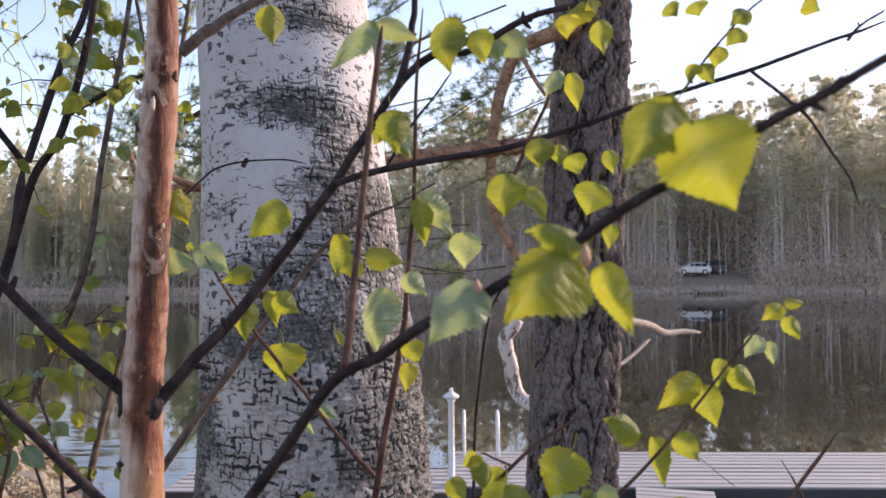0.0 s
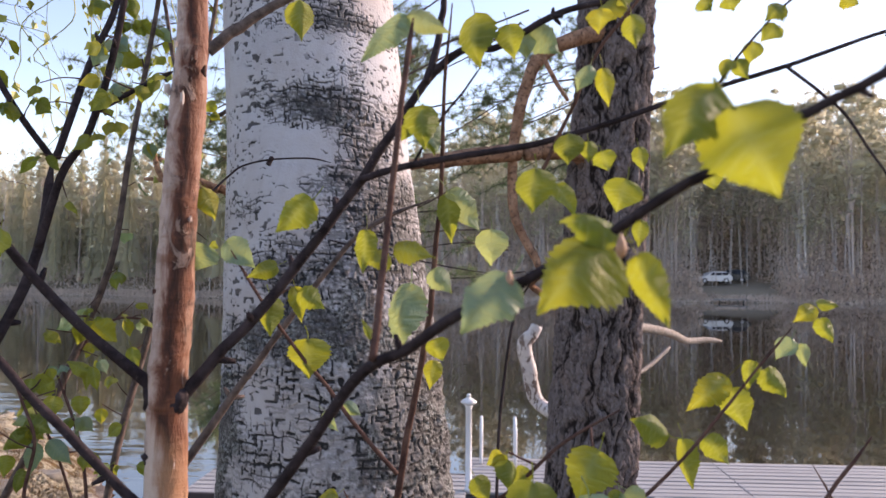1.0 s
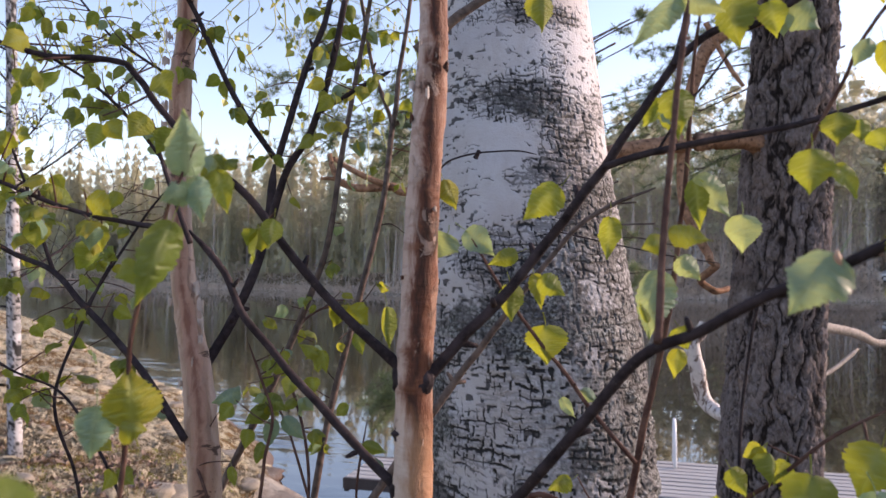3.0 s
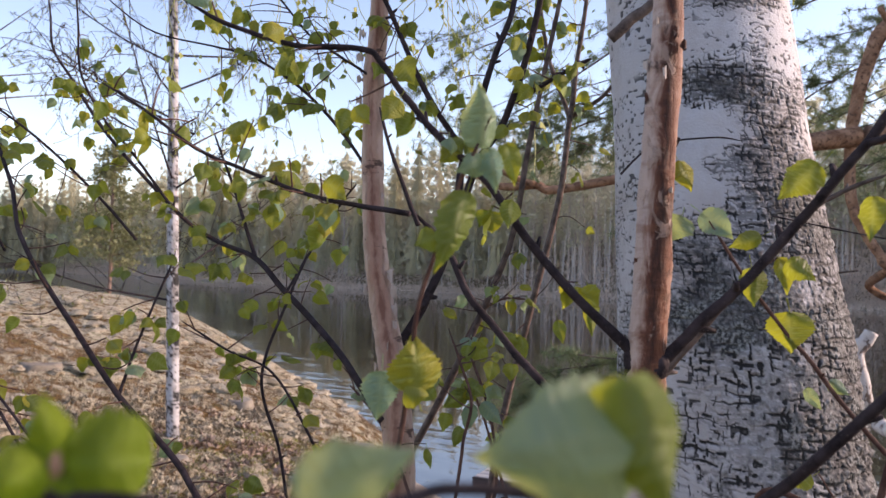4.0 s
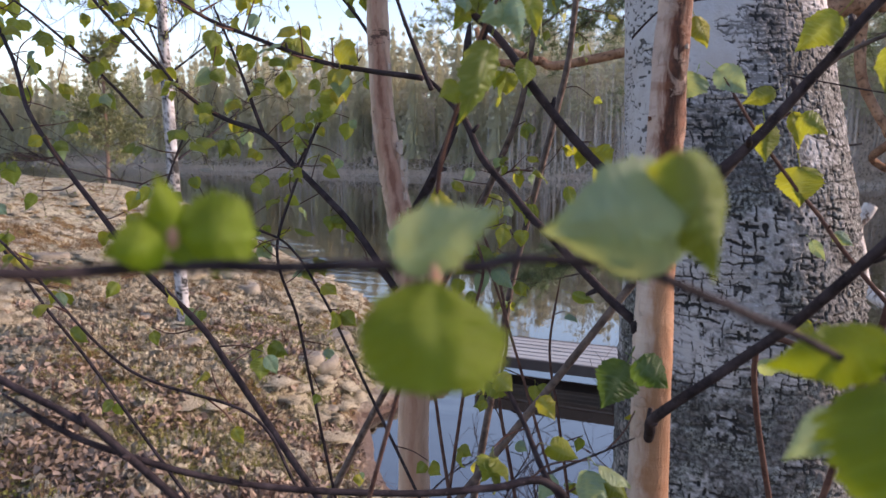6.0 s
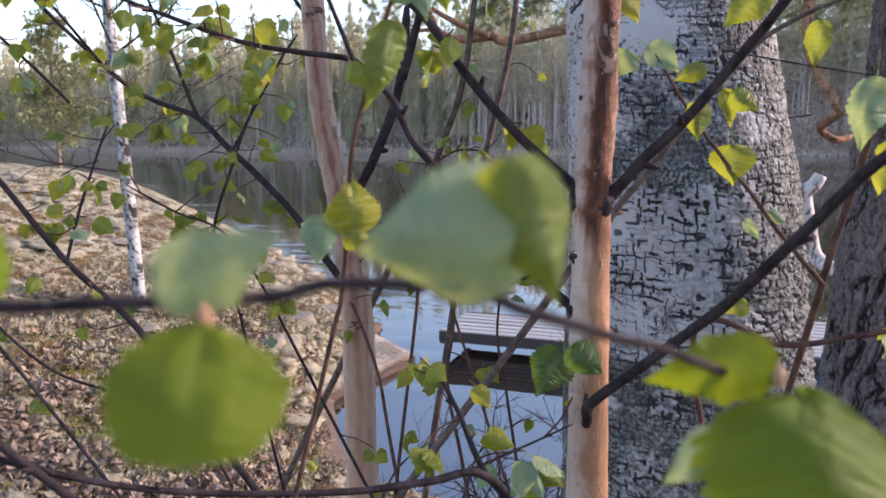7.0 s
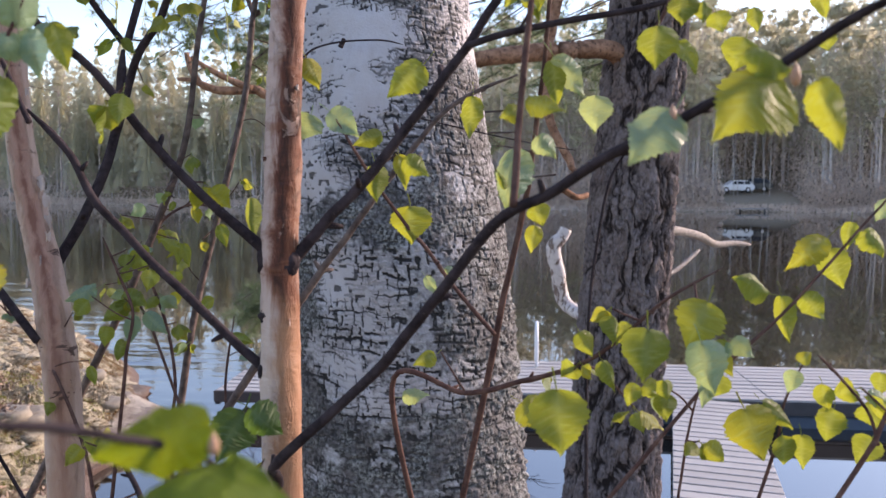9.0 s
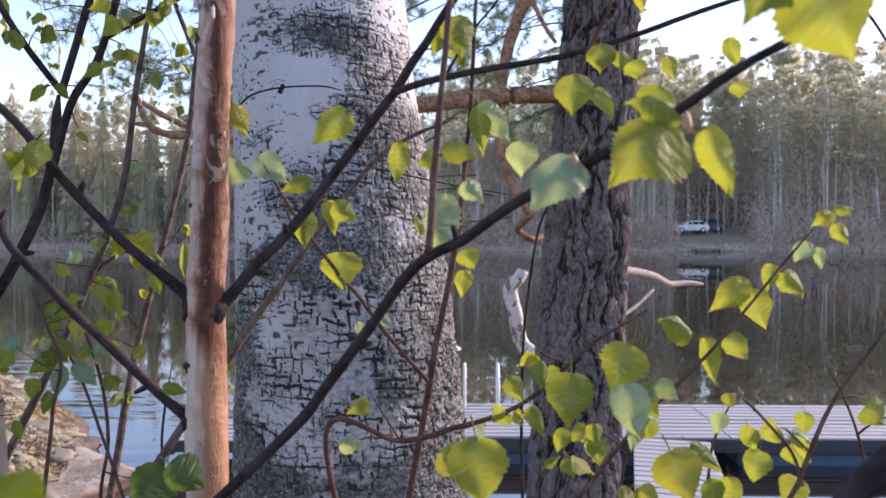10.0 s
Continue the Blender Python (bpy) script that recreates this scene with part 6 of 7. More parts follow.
low_arm_tip = branch(sapling, "branch", [(-0.493, 0.594, 2.741), (-0.544, 0.590, 2.749), (-0.594, 0.586, 2.758), (-0.641, 0.583, 2.773), (-0.684, 0.582, 2.789), (-0.741, 0.576, 2.812), (-0.814, 0.565, 2.860), (-0.877, 0.559, 2.895)], (0.0033, 0.0029, 0.0026, 0.0025, 0.0024, 0.0020, 0.0016), TWIG, 0.05)
foliage(low_arm_tip, 22, 0.026, 13, 0.7)
branch(sapling, "branch", [(-0.486, 0.598, 2.730), (-0.505, 0.603, 2.769), (-0.524, 0.607, 2.810), (-0.540, 0.613, 2.852)], (0.0030, 0.0025, 0.0021, 0.0017), TWIG, 0.05)

# leaves of the front arm and of the arms behind it
leaf(front_arm, (0.053, 0.308, 2.722), (0.068, 0.319, 2.693), 0.0140, LEAF, 0)
leaf(front_arm, (0.046, 0.332, 2.725), (0.014, 0.322, 2.697), 0.0367, LEAF, 0)
leaf(front_arm, (0.050, 0.332, 2.730), (0.024, 0.340, 2.737), 0.0162, LEAF, 0)
leaf(front_arm, (0.003, 0.350, 2.713), (-0.019, 0.339, 2.688), 0.0273, LEAF_PALE, 0)
leaf(front_arm, (0.077, 0.282, 2.782), (0.055, 0.273, 2.755), 0.0249, LEAF, 0)
leaf(front_arm, (0.080, 0.272, 2.773), (0.093, 0.266, 2.740), 0.0379, LEAF, 0)
leaf(arm_right, (-0.161, 0.643, 2.659), (-0.160, 0.644, 2.625), 0.0398, LEAF, 0)
leaf(arm_right, (-0.143, 0.574, 2.772), (-0.171, 0.574, 2.747), 0.0271, LEAF, 0)
leaf(arm_right, (-0.104, 0.598, 2.750), (-0.107, 0.599, 2.716), 0.0190, LEAF, 0)
leaf(arm_right, (-0.057, 0.547, 2.838), (-0.054, 0.549, 2.806), 0.0249, LEAF, 0)
leaf(arm_right, (-0.164, 0.607, 2.940), (-0.162, 0.608, 2.906), 0.0261, LEAF, 0)
leaf(arm_right, (-0.184, 0.624, 2.722), (-0.209, 0.623, 2.712), 0.0171, LEAF, 0)
leaf(arm_right, (-0.190, 0.625, 2.695), (-0.188, 0.626, 2.663), 0.0247, LEAF, 0)
leaf(arm_right, (-0.169, 0.626, 2.704), (-0.163, 0.627, 2.674), 0.0161, LEAF, 0)
leaf(arm_right, (-0.250, 0.627, 2.787), (-0.240, 0.629, 2.760), 0.0222, LEAF, 0)
leaf(arm_right, (-0.247, 0.629, 2.739), (-0.257, 0.630, 2.717), 0.0289, LEAF_PALE, 0)
leaf(arm_right, (-0.230, 0.630, 2.742), (-0.205, 0.633, 2.720), 0.0260, LEAF_PALE, 0)
leaf(arm_side, (-0.017, 0.547, 2.905), (-0.012, 0.549, 2.865), 0.0290, LEAF, 0)
leaf(arm_side, (0.007, 0.549, 2.898), (0.012, 0.550, 2.872), 0.0215, LEAF, 0)
leaf(arm_side, (0.068, 0.503, 2.892), (0.066, 0.503, 2.875), 0.0188, LEAF, 0)
leaf(arm_side, (0.088, 0.504, 2.888), (0.091, 0.505, 2.865), 0.0173, LEAF, 0)
leaf(arm_side, (0.063, 0.524, 2.860), (0.054, 0.524, 2.841), 0.0149, LEAF_PALE, 0)
leaf(arm_side, (0.072, 0.524, 2.858), (0.076, 0.526, 2.831), 0.0141, LEAF, 0)
leaf(arm_side, (0.052, 0.555, 2.818), (0.051, 0.555, 2.795), 0.0249, LEAF, 0)
leaf(arm_side, (0.066, 0.556, 2.813), (0.066, 0.556, 2.797), 0.0149, LEAF, 0)
leaf(arm_side, (0.076, 0.557, 2.806), (0.081, 0.557, 2.791), 0.0174, LEAF, 0)
leaf(arm_side, (0.103, 0.558, 2.809), (0.106, 0.559, 2.791), 0.0133, LEAF, 0)
leaf(arm_side, (0.025, 0.504, 2.785), (0.023, 0.505, 2.756), 0.0301, LEAF, 0)
leaf(arm_side, (0.038, 0.505, 2.775), (0.051, 0.507, 2.754), 0.0166, LEAF, 0)
leaf(arm_side, (0.089, 0.528, 2.781), (0.081, 0.529, 2.758), 0.0290, LEAF, 0)
leaf(arm_side, (0.099, 0.530, 2.753), (0.097, 0.531, 2.734), 0.0125, LEAF, 0)
leaf(arm_side, (0.148, 0.560, 2.823), (0.156, 0.562, 2.800), 0.0141, LEAF, 0)
leaf(arm_side, (0.156, 0.562, 2.790), (0.159, 0.563, 2.778), 0.0141, LEAF, 0)
leaf(arm_side, (0.189, 0.510, 2.895), (0.176, 0.510, 2.884), 0.0136, LEAF, 0)
leaf(arm_side, (0.186, 0.510, 2.881), (0.173, 0.510, 2.870), 0.0151, LEAF, 0)
leaf(arm_side, (0.170, 0.510, 2.871), (0.166, 0.510, 2.855), 0.0143, LEAF, 0)
leaf(arm_side, (0.153, 0.509, 2.859), (0.148, 0.509, 2.847), 0.0128, LEAF, 0)
leaf(arm_side, (0.157, 0.509, 2.858), (0.166, 0.510, 2.846), 0.0128, LEAF, 0)
leaf(arm_side, (0.134, 0.507, 2.899), (0.141, 0.507, 2.891), 0.0128, LEAF, 0)
leaf(arm_side, (0.153, 0.508, 2.901), (0.156, 0.508, 2.891), 0.0151, LEAF, 0)
leaf(arm_side, (0.204, 0.461, 2.882), (0.215, 0.462, 2.878), 0.0115, LEAF, 0)
leaf(upright, (-0.058, 0.460, 2.874), (-0.086, 0.460, 2.846), 0.0175, LEAF_PALE, 0)
leaf(upright, (-0.057, 0.461, 2.875), (-0.031, 0.463, 2.864), 0.0161, LEAF_PALE, 0)
leaf(upright, (-0.064, 0.461, 2.731), (-0.039, 0.462, 2.725), 0.0152, LEAF, 0)
leaf(upright, (-0.067, 0.461, 2.725), (-0.081, 0.460, 2.720), 0.0139, LEAF, 0)
leaf(upright, (-0.077, 0.452, 2.676), (-0.082, 0.451, 2.689), 0.0054, LEAF, 0)
leaf(low_arm, (-0.284, 0.552, 2.496), (-0.302, 0.538, 2.459), 0.0402, LEAF_DEEP, 0)
leaf(low_arm, (-0.274, 0.540, 2.503), (-0.250, 0.547, 2.481), 0.0273, LEAF_DEEP, 0)
leaf(low_arm, (-0.390, 0.528, 2.478), (-0.376, 0.531, 2.466), 0.0193, LEAF, 0)
leaf(low_arm, (-0.354, 0.540, 2.461), (-0.341, 0.541, 2.442), 0.0164, LEAF, 0)
shred(stem, (-0.2662, 0.6101, 2.905), 0.007, -0.4, 3, SHRED)
shred(stem, (-0.2546, 0.6106, 2.895), 0.008, 0.5, 4, PEEL)
shred(stem, (-0.2738, 0.6160, 2.87), 0.006, -1.1, 5, SHRED)
shred(stem, (-0.2499, 0.6151, 2.885), 0.007, 1.0, 6, PEEL)
shred(stem, (-0.2611, 0.6084, 2.86), 0.006, 0.1, 7, SHRED)
shred(stem, (-0.2733, 0.6120, 2.84), 0.005, -0.8, 8, PEEL)
shred(stem, (-0.2568, 0.6115, 2.76), 0.005, 0.9, 9, SHRED)
shred(stem, (-0.2801, 0.6104, 2.7), 0.004, -0.9, 10, PEEL)
shred(stem, (-0.2644, 0.6067, 2.56), 0.005, 0.7, 11, SHRED)
collar(stem, (-0.2825, 0.6140, 2.6120), (0.0088, 0.0085, 0.0170))
collar(stem, (-0.2645, 0.6125, 2.6100), (0.0105, 0.0085, 0.0130))
collar(stem, (-0.2840, 0.6130, 2.5160), (0.0075, 0.0085, 0.0120))
collar(stem, (-0.2810, 0.6090, 2.5640), (0.0085, 0.0065, 0.0070))

# stalk with leaves close in front of the old birch
shoot = tagged(empty("birch_shoot", (-0.09, 0.7, ground_at(-0.09, 0.7))), "thin reddish birch shoot with young hanging leaves", "shrub")
shoot_stem = branch(shoot, "stem", [(-0.333, 0.976, 1.150), (-0.237, 0.883, 1.630), (-0.149, 0.755, 2.178), (-0.087, 0.682, 2.521), (-0.076, 0.668, 2.585), (-0.065, 0.655, 2.637), (-0.056, 0.641, 2.686), (-0.051, 0.627, 2.734), (-0.046, 0.613, 2.785), (-0.044, 0.600, 2.824), (-0.041, 0.585, 2.875), (-0.035, 0.571, 2.924)], (0.0040, 0.0034, 0.0030, 0.0026, 0.0020, 0.0016, 0.0011), TWIG_RED, 0.05)
branch(shoot, "branch", [(-0.085, 0.656, 2.543), (-0.119, 0.649, 2.583), (-0.147, 0.643, 2.622), (-0.167, 0.638, 2.647), (-0.195, 0.632, 2.686), (-0.224, 0.625, 2.735)], (0.0020, 0.0019, 0.0018, 0.0016, 0.0014, 0.0012), TWIG_RED, 0.05)
leaf(shoot_stem, (-0.040, 0.601, 2.779), (-0.036, 0.602, 2.739), 0.0190, LEAF, 0)
leaf(shoot_stem, (-0.038, 0.601, 2.782), (-0.013, 0.603, 2.749), 0.0235, LEAF_PALE, 0)
leaf(shoot_stem, (-0.004, 0.604, 2.751), (-0.005, 0.605, 2.721), 0.0289, LEAF_PALE, 0)
leaf(shoot_stem, (-0.067, 0.587, 2.707), (-0.074, 0.588, 2.654), 0.0291, LEAF_PALE, 0)
leaf(shoot_stem, (-0.052, 0.602, 2.718), (-0.036, 0.604, 2.700), 0.0181, LEAF_PALE, 0)
leaf(shoot_stem, (-0.051, 0.624, 2.662), (-0.044, 0.626, 2.644), 0.0196, LEAF, 0)
leaf(shoot_stem, (-0.051, 0.625, 2.644), (-0.055, 0.626, 2.620), 0.0168, LEAF, 0)
leaf(shoot_stem, (-0.131, 0.652, 2.603), (-0.116, 0.653, 2.593), 0.0127, LEAF_PALE, 0)
leaf(shoot_stem, (-0.148, 0.651, 2.596), (-0.136, 0.652, 2.579), 0.0108, LEAF_PALE, 0)
branch(shoot, "branch", [(-1.307, 0.964, 1.150), (-0.954, 0.917, 1.629), (-0.572, 0.842, 2.175), (-0.328, 0.802, 2.517), (-0.277, 0.794, 2.588), (-0.237, 0.785, 2.638), (-0.186, 0.776, 2.705), (-0.131, 0.769, 2.764), (-0.066, 0.764, 2.792)], (0.0061, 0.0055, 0.0048, 0.0041, 0.0033, 0.0026, 0.0020), STEM_GREY, 0.05)

# pale young birch beside it
pale_birch = tagged(empty("young_birch", (-0.66, 0.95, ground_at(-0.66, 0.95))), "crooked young birch with pale peeling bark and dark forking limbs", "tree")
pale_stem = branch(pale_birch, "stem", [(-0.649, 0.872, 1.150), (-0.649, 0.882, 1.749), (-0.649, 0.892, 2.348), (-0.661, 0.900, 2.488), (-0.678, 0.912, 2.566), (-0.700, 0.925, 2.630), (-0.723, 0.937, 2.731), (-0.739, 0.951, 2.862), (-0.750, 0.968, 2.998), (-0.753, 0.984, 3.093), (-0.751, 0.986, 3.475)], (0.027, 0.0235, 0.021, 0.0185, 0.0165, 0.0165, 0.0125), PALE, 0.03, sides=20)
shred(pale_stem, (-0.7672, 0.9744, 3.06), 0.013, -1.3, 23)
shred(pale_stem, (-0.7654, 0.9660, 3.02), 0.0143, -1.2, 24)
shred(pale_stem, (-0.7646, 0.9637, 2.985), 0.013, -1.4, 25)
shred(pale_stem, (-0.7610, 0.9563, 2.95), 0.0117, -1.2, 26)
shred(pale_stem, (-0.7572, 0.9497, 2.92), 0.0104, -1.0, 27)
shred(pale_stem, (-0.6968, 0.9250, 2.68), 0.013, 1.2, 28)
shred(pale_stem, (-0.6904, 0.9244, 2.655), 0.0143, 1.35, 29)
shred(pale_stem, (-0.6854, 0.9192, 2.63), 0.0143, 1.2, 30)
shred(pale_stem, (-0.6800, 0.9124, 2.61), 0.0117, 1.0, 31)
shred(pale_stem, (-0.7167, 0.9384, 2.8), 0.0078, 1.2, 32)
shred(pale_stem, (-0.7220, 0.9227, 2.66), 0.0091, -1.2, 33)
shred(pale_stem, (-0.6784, 0.8998, 2.58), 0.0091, 0.3, 34)
shred(pale_stem, (-0.6862, 0.8987, 2.55), 0.0104, -0.8, 35)
branch(pale_birch, "limb", [(-0.687, 0.945, 2.565), (-0.657, 0.966, 2.633), (-0.621, 0.987, 2.735), (-0.612, 1.003, 2.866)], (0.0084, 0.0081, 0.0077, 0.0073), TWIG, 0.05)
limb_d1l = branch(pale_birch, "limb", [(-0.612, 1.003, 2.874), (-0.664, 0.979, 2.960), (-0.702, 0.957, 3.052), (-0.717, 0.940, 3.095)], (0.0053, 0.0050, 0.0045, 0.0039), TWIG, 0.05)
foliage(limb_d1l, 10, 0.026, 21, 0.8)
limb_d1r = branch(pale_birch, "limb", [(-0.606, 1.004, 2.874), (-0.580, 1.029, 3.003), (-0.558, 1.052, 3.086), (-0.554, 1.070, 3.136)], (0.0061, 0.0057, 0.0052, 0.0048), TWIG, 0.05)
foliage(limb_d1r, 9, 0.026, 22, 0.8)
limb_d2 = branch(pale_birch, "limb", [(-0.606, 0.968, 2.750), (-0.564, 0.950, 2.849), (-0.519, 0.933, 2.899), (-0.480, 0.914, 2.991), (-0.456, 0.894, 3.065)], (0.0067, 0.0061, 0.0056, 0.0052, 0.0047), TWIG, 0.05)
foliage(limb_d2, 6, 0.026, 23, 0.6)
limb_d2r = branch(pale_birch, "limb", [(-0.493, 0.905, 2.919), (-0.437, 0.892, 2.943), (-0.387, 0.877, 2.959)], (0.0037, 0.0032, 0.0028), TWIG, 0.05)
foliage(limb_d2r, 5, 0.026, 24, 0.6)
limb_v = branch(pale_birch, "limb", [(-0.672, 0.878, 2.478), (-0.755, 0.890, 2.571), (-0.863, 0.912, 2.650), (-0.937, 0.929, 2.703), (-1.052, 0.960, 2.733), (-1.157, 0.973, 2.790), (-1.379, 1.014, 2.951), (-1.524, 1.051, 3.076)], (0.0059, 0.0056, 0.0052, 0.0047, 0.0042, 0.0038, 0.0036), TWIG, 0.05)
foliage(limb_v, 30, 0.027, 25, 0.9)
limb_v2 = branch(pale_birch, "limb", [(-0.937, 0.929, 2.703), (-0.971, 0.933, 2.778), (-1.006, 0.944, 2.837), (-1.054, 0.955, 2.919)], (0.0037, 0.0031, 0.0025, 0.0020), TWIG, 0.05)
foliage(limb_v2, 9, 0.026, 26, 0.7)
limb_v3 = branch(pale_birch, "limb", [(-0.863, 0.912, 2.650), (-0.843, 0.943, 2.713), (-0.809, 0.970, 2.787), (-0.785, 0.982, 2.824)], (0.0026, 0.0024, 0.0021, 0.0018), TWIG, 0.05)
foliage(limb_v3, 9, 0.026, 27, 0.7)

# slim stems behind
thicket = tagged(empty("birch_thicket", (-0.62, 1.25, ground_at(-0.62, 1.25))), "slim brown birch stems growing close together", "shrub")
thicket_a = branch(thicket, "stem", [(-1.496, 1.372, 1.150), (-1.224, 1.296, 1.580), (-0.934, 1.188, 2.071), (-0.746, 1.126, 2.377), (-0.644, 1.093, 2.546), (-0.577, 1.068, 2.677), (-0.542, 1.049, 2.753), (-0.508, 1.027, 2.909), (-0.461, 0.994, 3.078)], (0.0082, 0.0074, 0.0065, 0.0058, 0.0051, 0.0042, 0.0032), STEM_GREY, 0.05)
foliage(thicket_a, 14, 0.026, 31, 0.8)
thicket_b = branch(thicket, "stem", [(-0.777, 1.073, 1.150), (-0.711, 1.118, 1.562), (-0.656, 1.148, 2.033), (-0.616, 1.173, 2.327), (-0.597, 1.195, 2.468), (-0.567, 1.221, 2.624), (-0.527, 1.248, 2.826), (-0.515, 1.268, 2.971), (-0.506, 1.287, 3.100), (-0.497, 1.307, 3.211)], (0.0081, 0.0072, 0.0063, 0.0059, 0.0056, 0.0046, 0.0037), STEM_GREY, 0.05)
foliage(thicket_b, 14, 0.026, 32, 0.8)
thicket_c = branch(thicket, "branch", [(-0.520, 1.287, 2.975), (-0.459, 1.295, 3.015), (-0.418, 1.295, 3.075)], (0.0042, 0.0036, 0.0031), STEM_GREY, 0.05)
foliage(thicket_c, 3, 0.026, 33, 0.5)
thicket_d = branch(thicket, "branch", [(-0.520, 1.287, 2.973), (-0.559, 1.281, 3.081), (-0.578, 1.282, 3.178)], (0.0042, 0.0037, 0.0032), STEM_GREY, 0.05)
foliage(thicket_d, 3, 0.026, 34, 0.5)
thicket_e = branch(thicket, "branch", [(-0.664, 1.158, 2.573), (-0.637, 1.167, 2.620), (-0.601, 1.175, 2.644), (-0.563, 1.181, 2.644)], (0.0024, 0.0022, 0.0020, 0.0019), TWIG_RED, 0.05)
foliage(thicket_e, 6, 0.026, 35, 0.8)
thicket_f = branch(thicket, "stem", [(-0.296, 0.890, 1.150), (-0.363, 0.924, 1.513), (-0.462, 0.941, 1.928), (-0.517, 0.958, 2.188), (-0.542, 0.965, 2.306), (-0.535, 0.974, 2.400), (-0.559, 0.994, 2.492), (-0.607, 1.013, 2.587)], (0.0036, 0.0033, 0.0030, 0.0027, 0.0024, 0.0022, 0.0020), TWIG_RED, 0.05)
foliage(thicket_f, 14, 0.026, 36, 0.9)
thicket_g = branch(thicket, "stem", [(-0.351, 0.785, 1.150), (-0.422, 0.819, 1.529), (-0.524, 0.838, 1.963), (-0.582, 0.855, 2.234), (-0.604, 0.862, 2.340), (-0.634, 0.866, 2.419), (-0.686, 0.892, 2.478), (-0.747, 0.915, 2.517)], (0.0033, 0.0030, 0.0027, 0.0024, 0.0022, 0.0020, 0.0019), TWIG_RED, 0.05)
foliage(thicket_g, 14, 0.026, 37, 0.9)
thicket_h = branch(thicket, "stem", [(-0.278, 0.942, 1.150), (-0.327, 0.977, 1.505), (-0.405, 0.995, 1.911), (-0.447, 1.012, 2.165), (-0.465, 1.019, 2.272), (-0.483, 1.026, 2.371), (-0.472, 1.037, 2.487)], (0.0032, 0.0030, 0.0027, 0.0025, 0.0022, 0.0019, 0.0017), TWIG_RED, 0.05)
foliage(thicket_h, 10, 0.026, 38, 0.9)
thicket_i = branch(thicket, "stem", [(-0.724, 0.871, 1.150), (-0.649, 0.868, 1.591), (-0.585, 0.844, 2.095), (-0.539, 0.835, 2.410), (-0.530, 0.833, 2.474), (-0.519, 0.831, 2.526), (-0.536, 0.828, 2.577), (-0.551, 0.826, 2.615)], (0.0029, 0.0027, 0.0024, 0.0022, 0.0020, 0.0017, 0.0013), TWIG_RED, 0.05)
foliage(thicket_i, 10, 0.026, 39, 0.9)
thicket_j = branch(thicket, "stem", [(-0.112, 0.959, 1.150), (-0.234, 0.944, 1.585), (-0.395, 0.906, 2.082), (-0.489, 0.888, 2.393), (-0.510, 0.885, 2.461), (-0.527, 0.882, 2.508), (-0.551, 0.878, 2.555)], (0.0026, 0.0024, 0.0022, 0.0020, 0.0018, 0.0016, 0.0014), TWIG_RED, 0.05)
foliage(thicket_j, 8, 0.026, 40, 0.9)
leaf(thicket_i, (-0.462, 0.840, 2.602), (-0.491, 0.844, 2.612), 0.0194, LEAF, 0)
leaf(thicket_j, (-0.463, 0.840, 2.608), (-0.468, 0.844, 2.581), 0.0137, LEAF, 0)
leaf(thicket_i, (-0.458, 0.840, 2.608), (-0.454, 0.844, 2.579), 0.0135, LEAF, 0)
leaf(thicket_j, (-0.504, 0.840, 2.592), (-0.531, 0.844, 2.581), 0.0288, LEAF, 0)
leaf(thicket_i, (-0.527, 0.840, 2.576), (-0.543, 0.844, 2.557), 0.0147, LEAF, 0)
leaf(thicket_j, (-0.471, 0.840, 2.575), (-0.474, 0.844, 2.553), 0.0197, LEAF, 0)
leaf(thicket_i, (-0.569, 0.840, 2.552), (-0.611, 0.844, 2.535), 0.0248, LEAF_PALE, 0)
leaf(thicket_j, (-0.533, 0.840, 2.533), (-0.562, 0.844, 2.512), 0.0259, LEAF, 0)
leaf(thicket_i, (-0.535, 0.840, 2.547), (-0.505, 0.844, 2.530), 0.0233, LEAF, 0)
leaf(thicket_j, (-0.535, 0.840, 2.548), (-0.554, 0.844, 2.541), 0.0133, LEAF_PALE, 0)
leaf(thicket_i, (-0.522, 0.840, 2.521), (-0.532, 0.844, 2.483), 0.0200, LEAF_PALE, 0)
leaf(thicket_j, (-0.508, 0.840, 2.523), (-0.482, 0.844, 2.496), 0.0221, LEAF_PALE, 0)
leaf(thicket_i, (-0.557, 0.840, 2.506), (-0.563, 0.844, 2.480), 0.0185, LEAF, 0)
leaf(thicket_j, (-0.536, 0.840, 2.490), (-0.547, 0.844, 2.463), 0.0160, LEAF, 0)
leaf(thicket_i, (-0.423, 0.840, 2.542), (-0.441, 0.844, 2.529), 0.0171, LEAF, 0)
leaf(thicket_j, (-0.413, 0.840, 2.631), (-0.407, 0.844, 2.603), 0.0167, LEAF, 0)
leaf(thicket_i, (-0.375, 0.840, 2.662), (-0.371, 0.844, 2.614), 0.0224, LEAF, 0)
leaf(thicket_j, (-0.403, 0.840, 2.498), (-0.374, 0.844, 2.488), 0.0166, LEAF, 0)

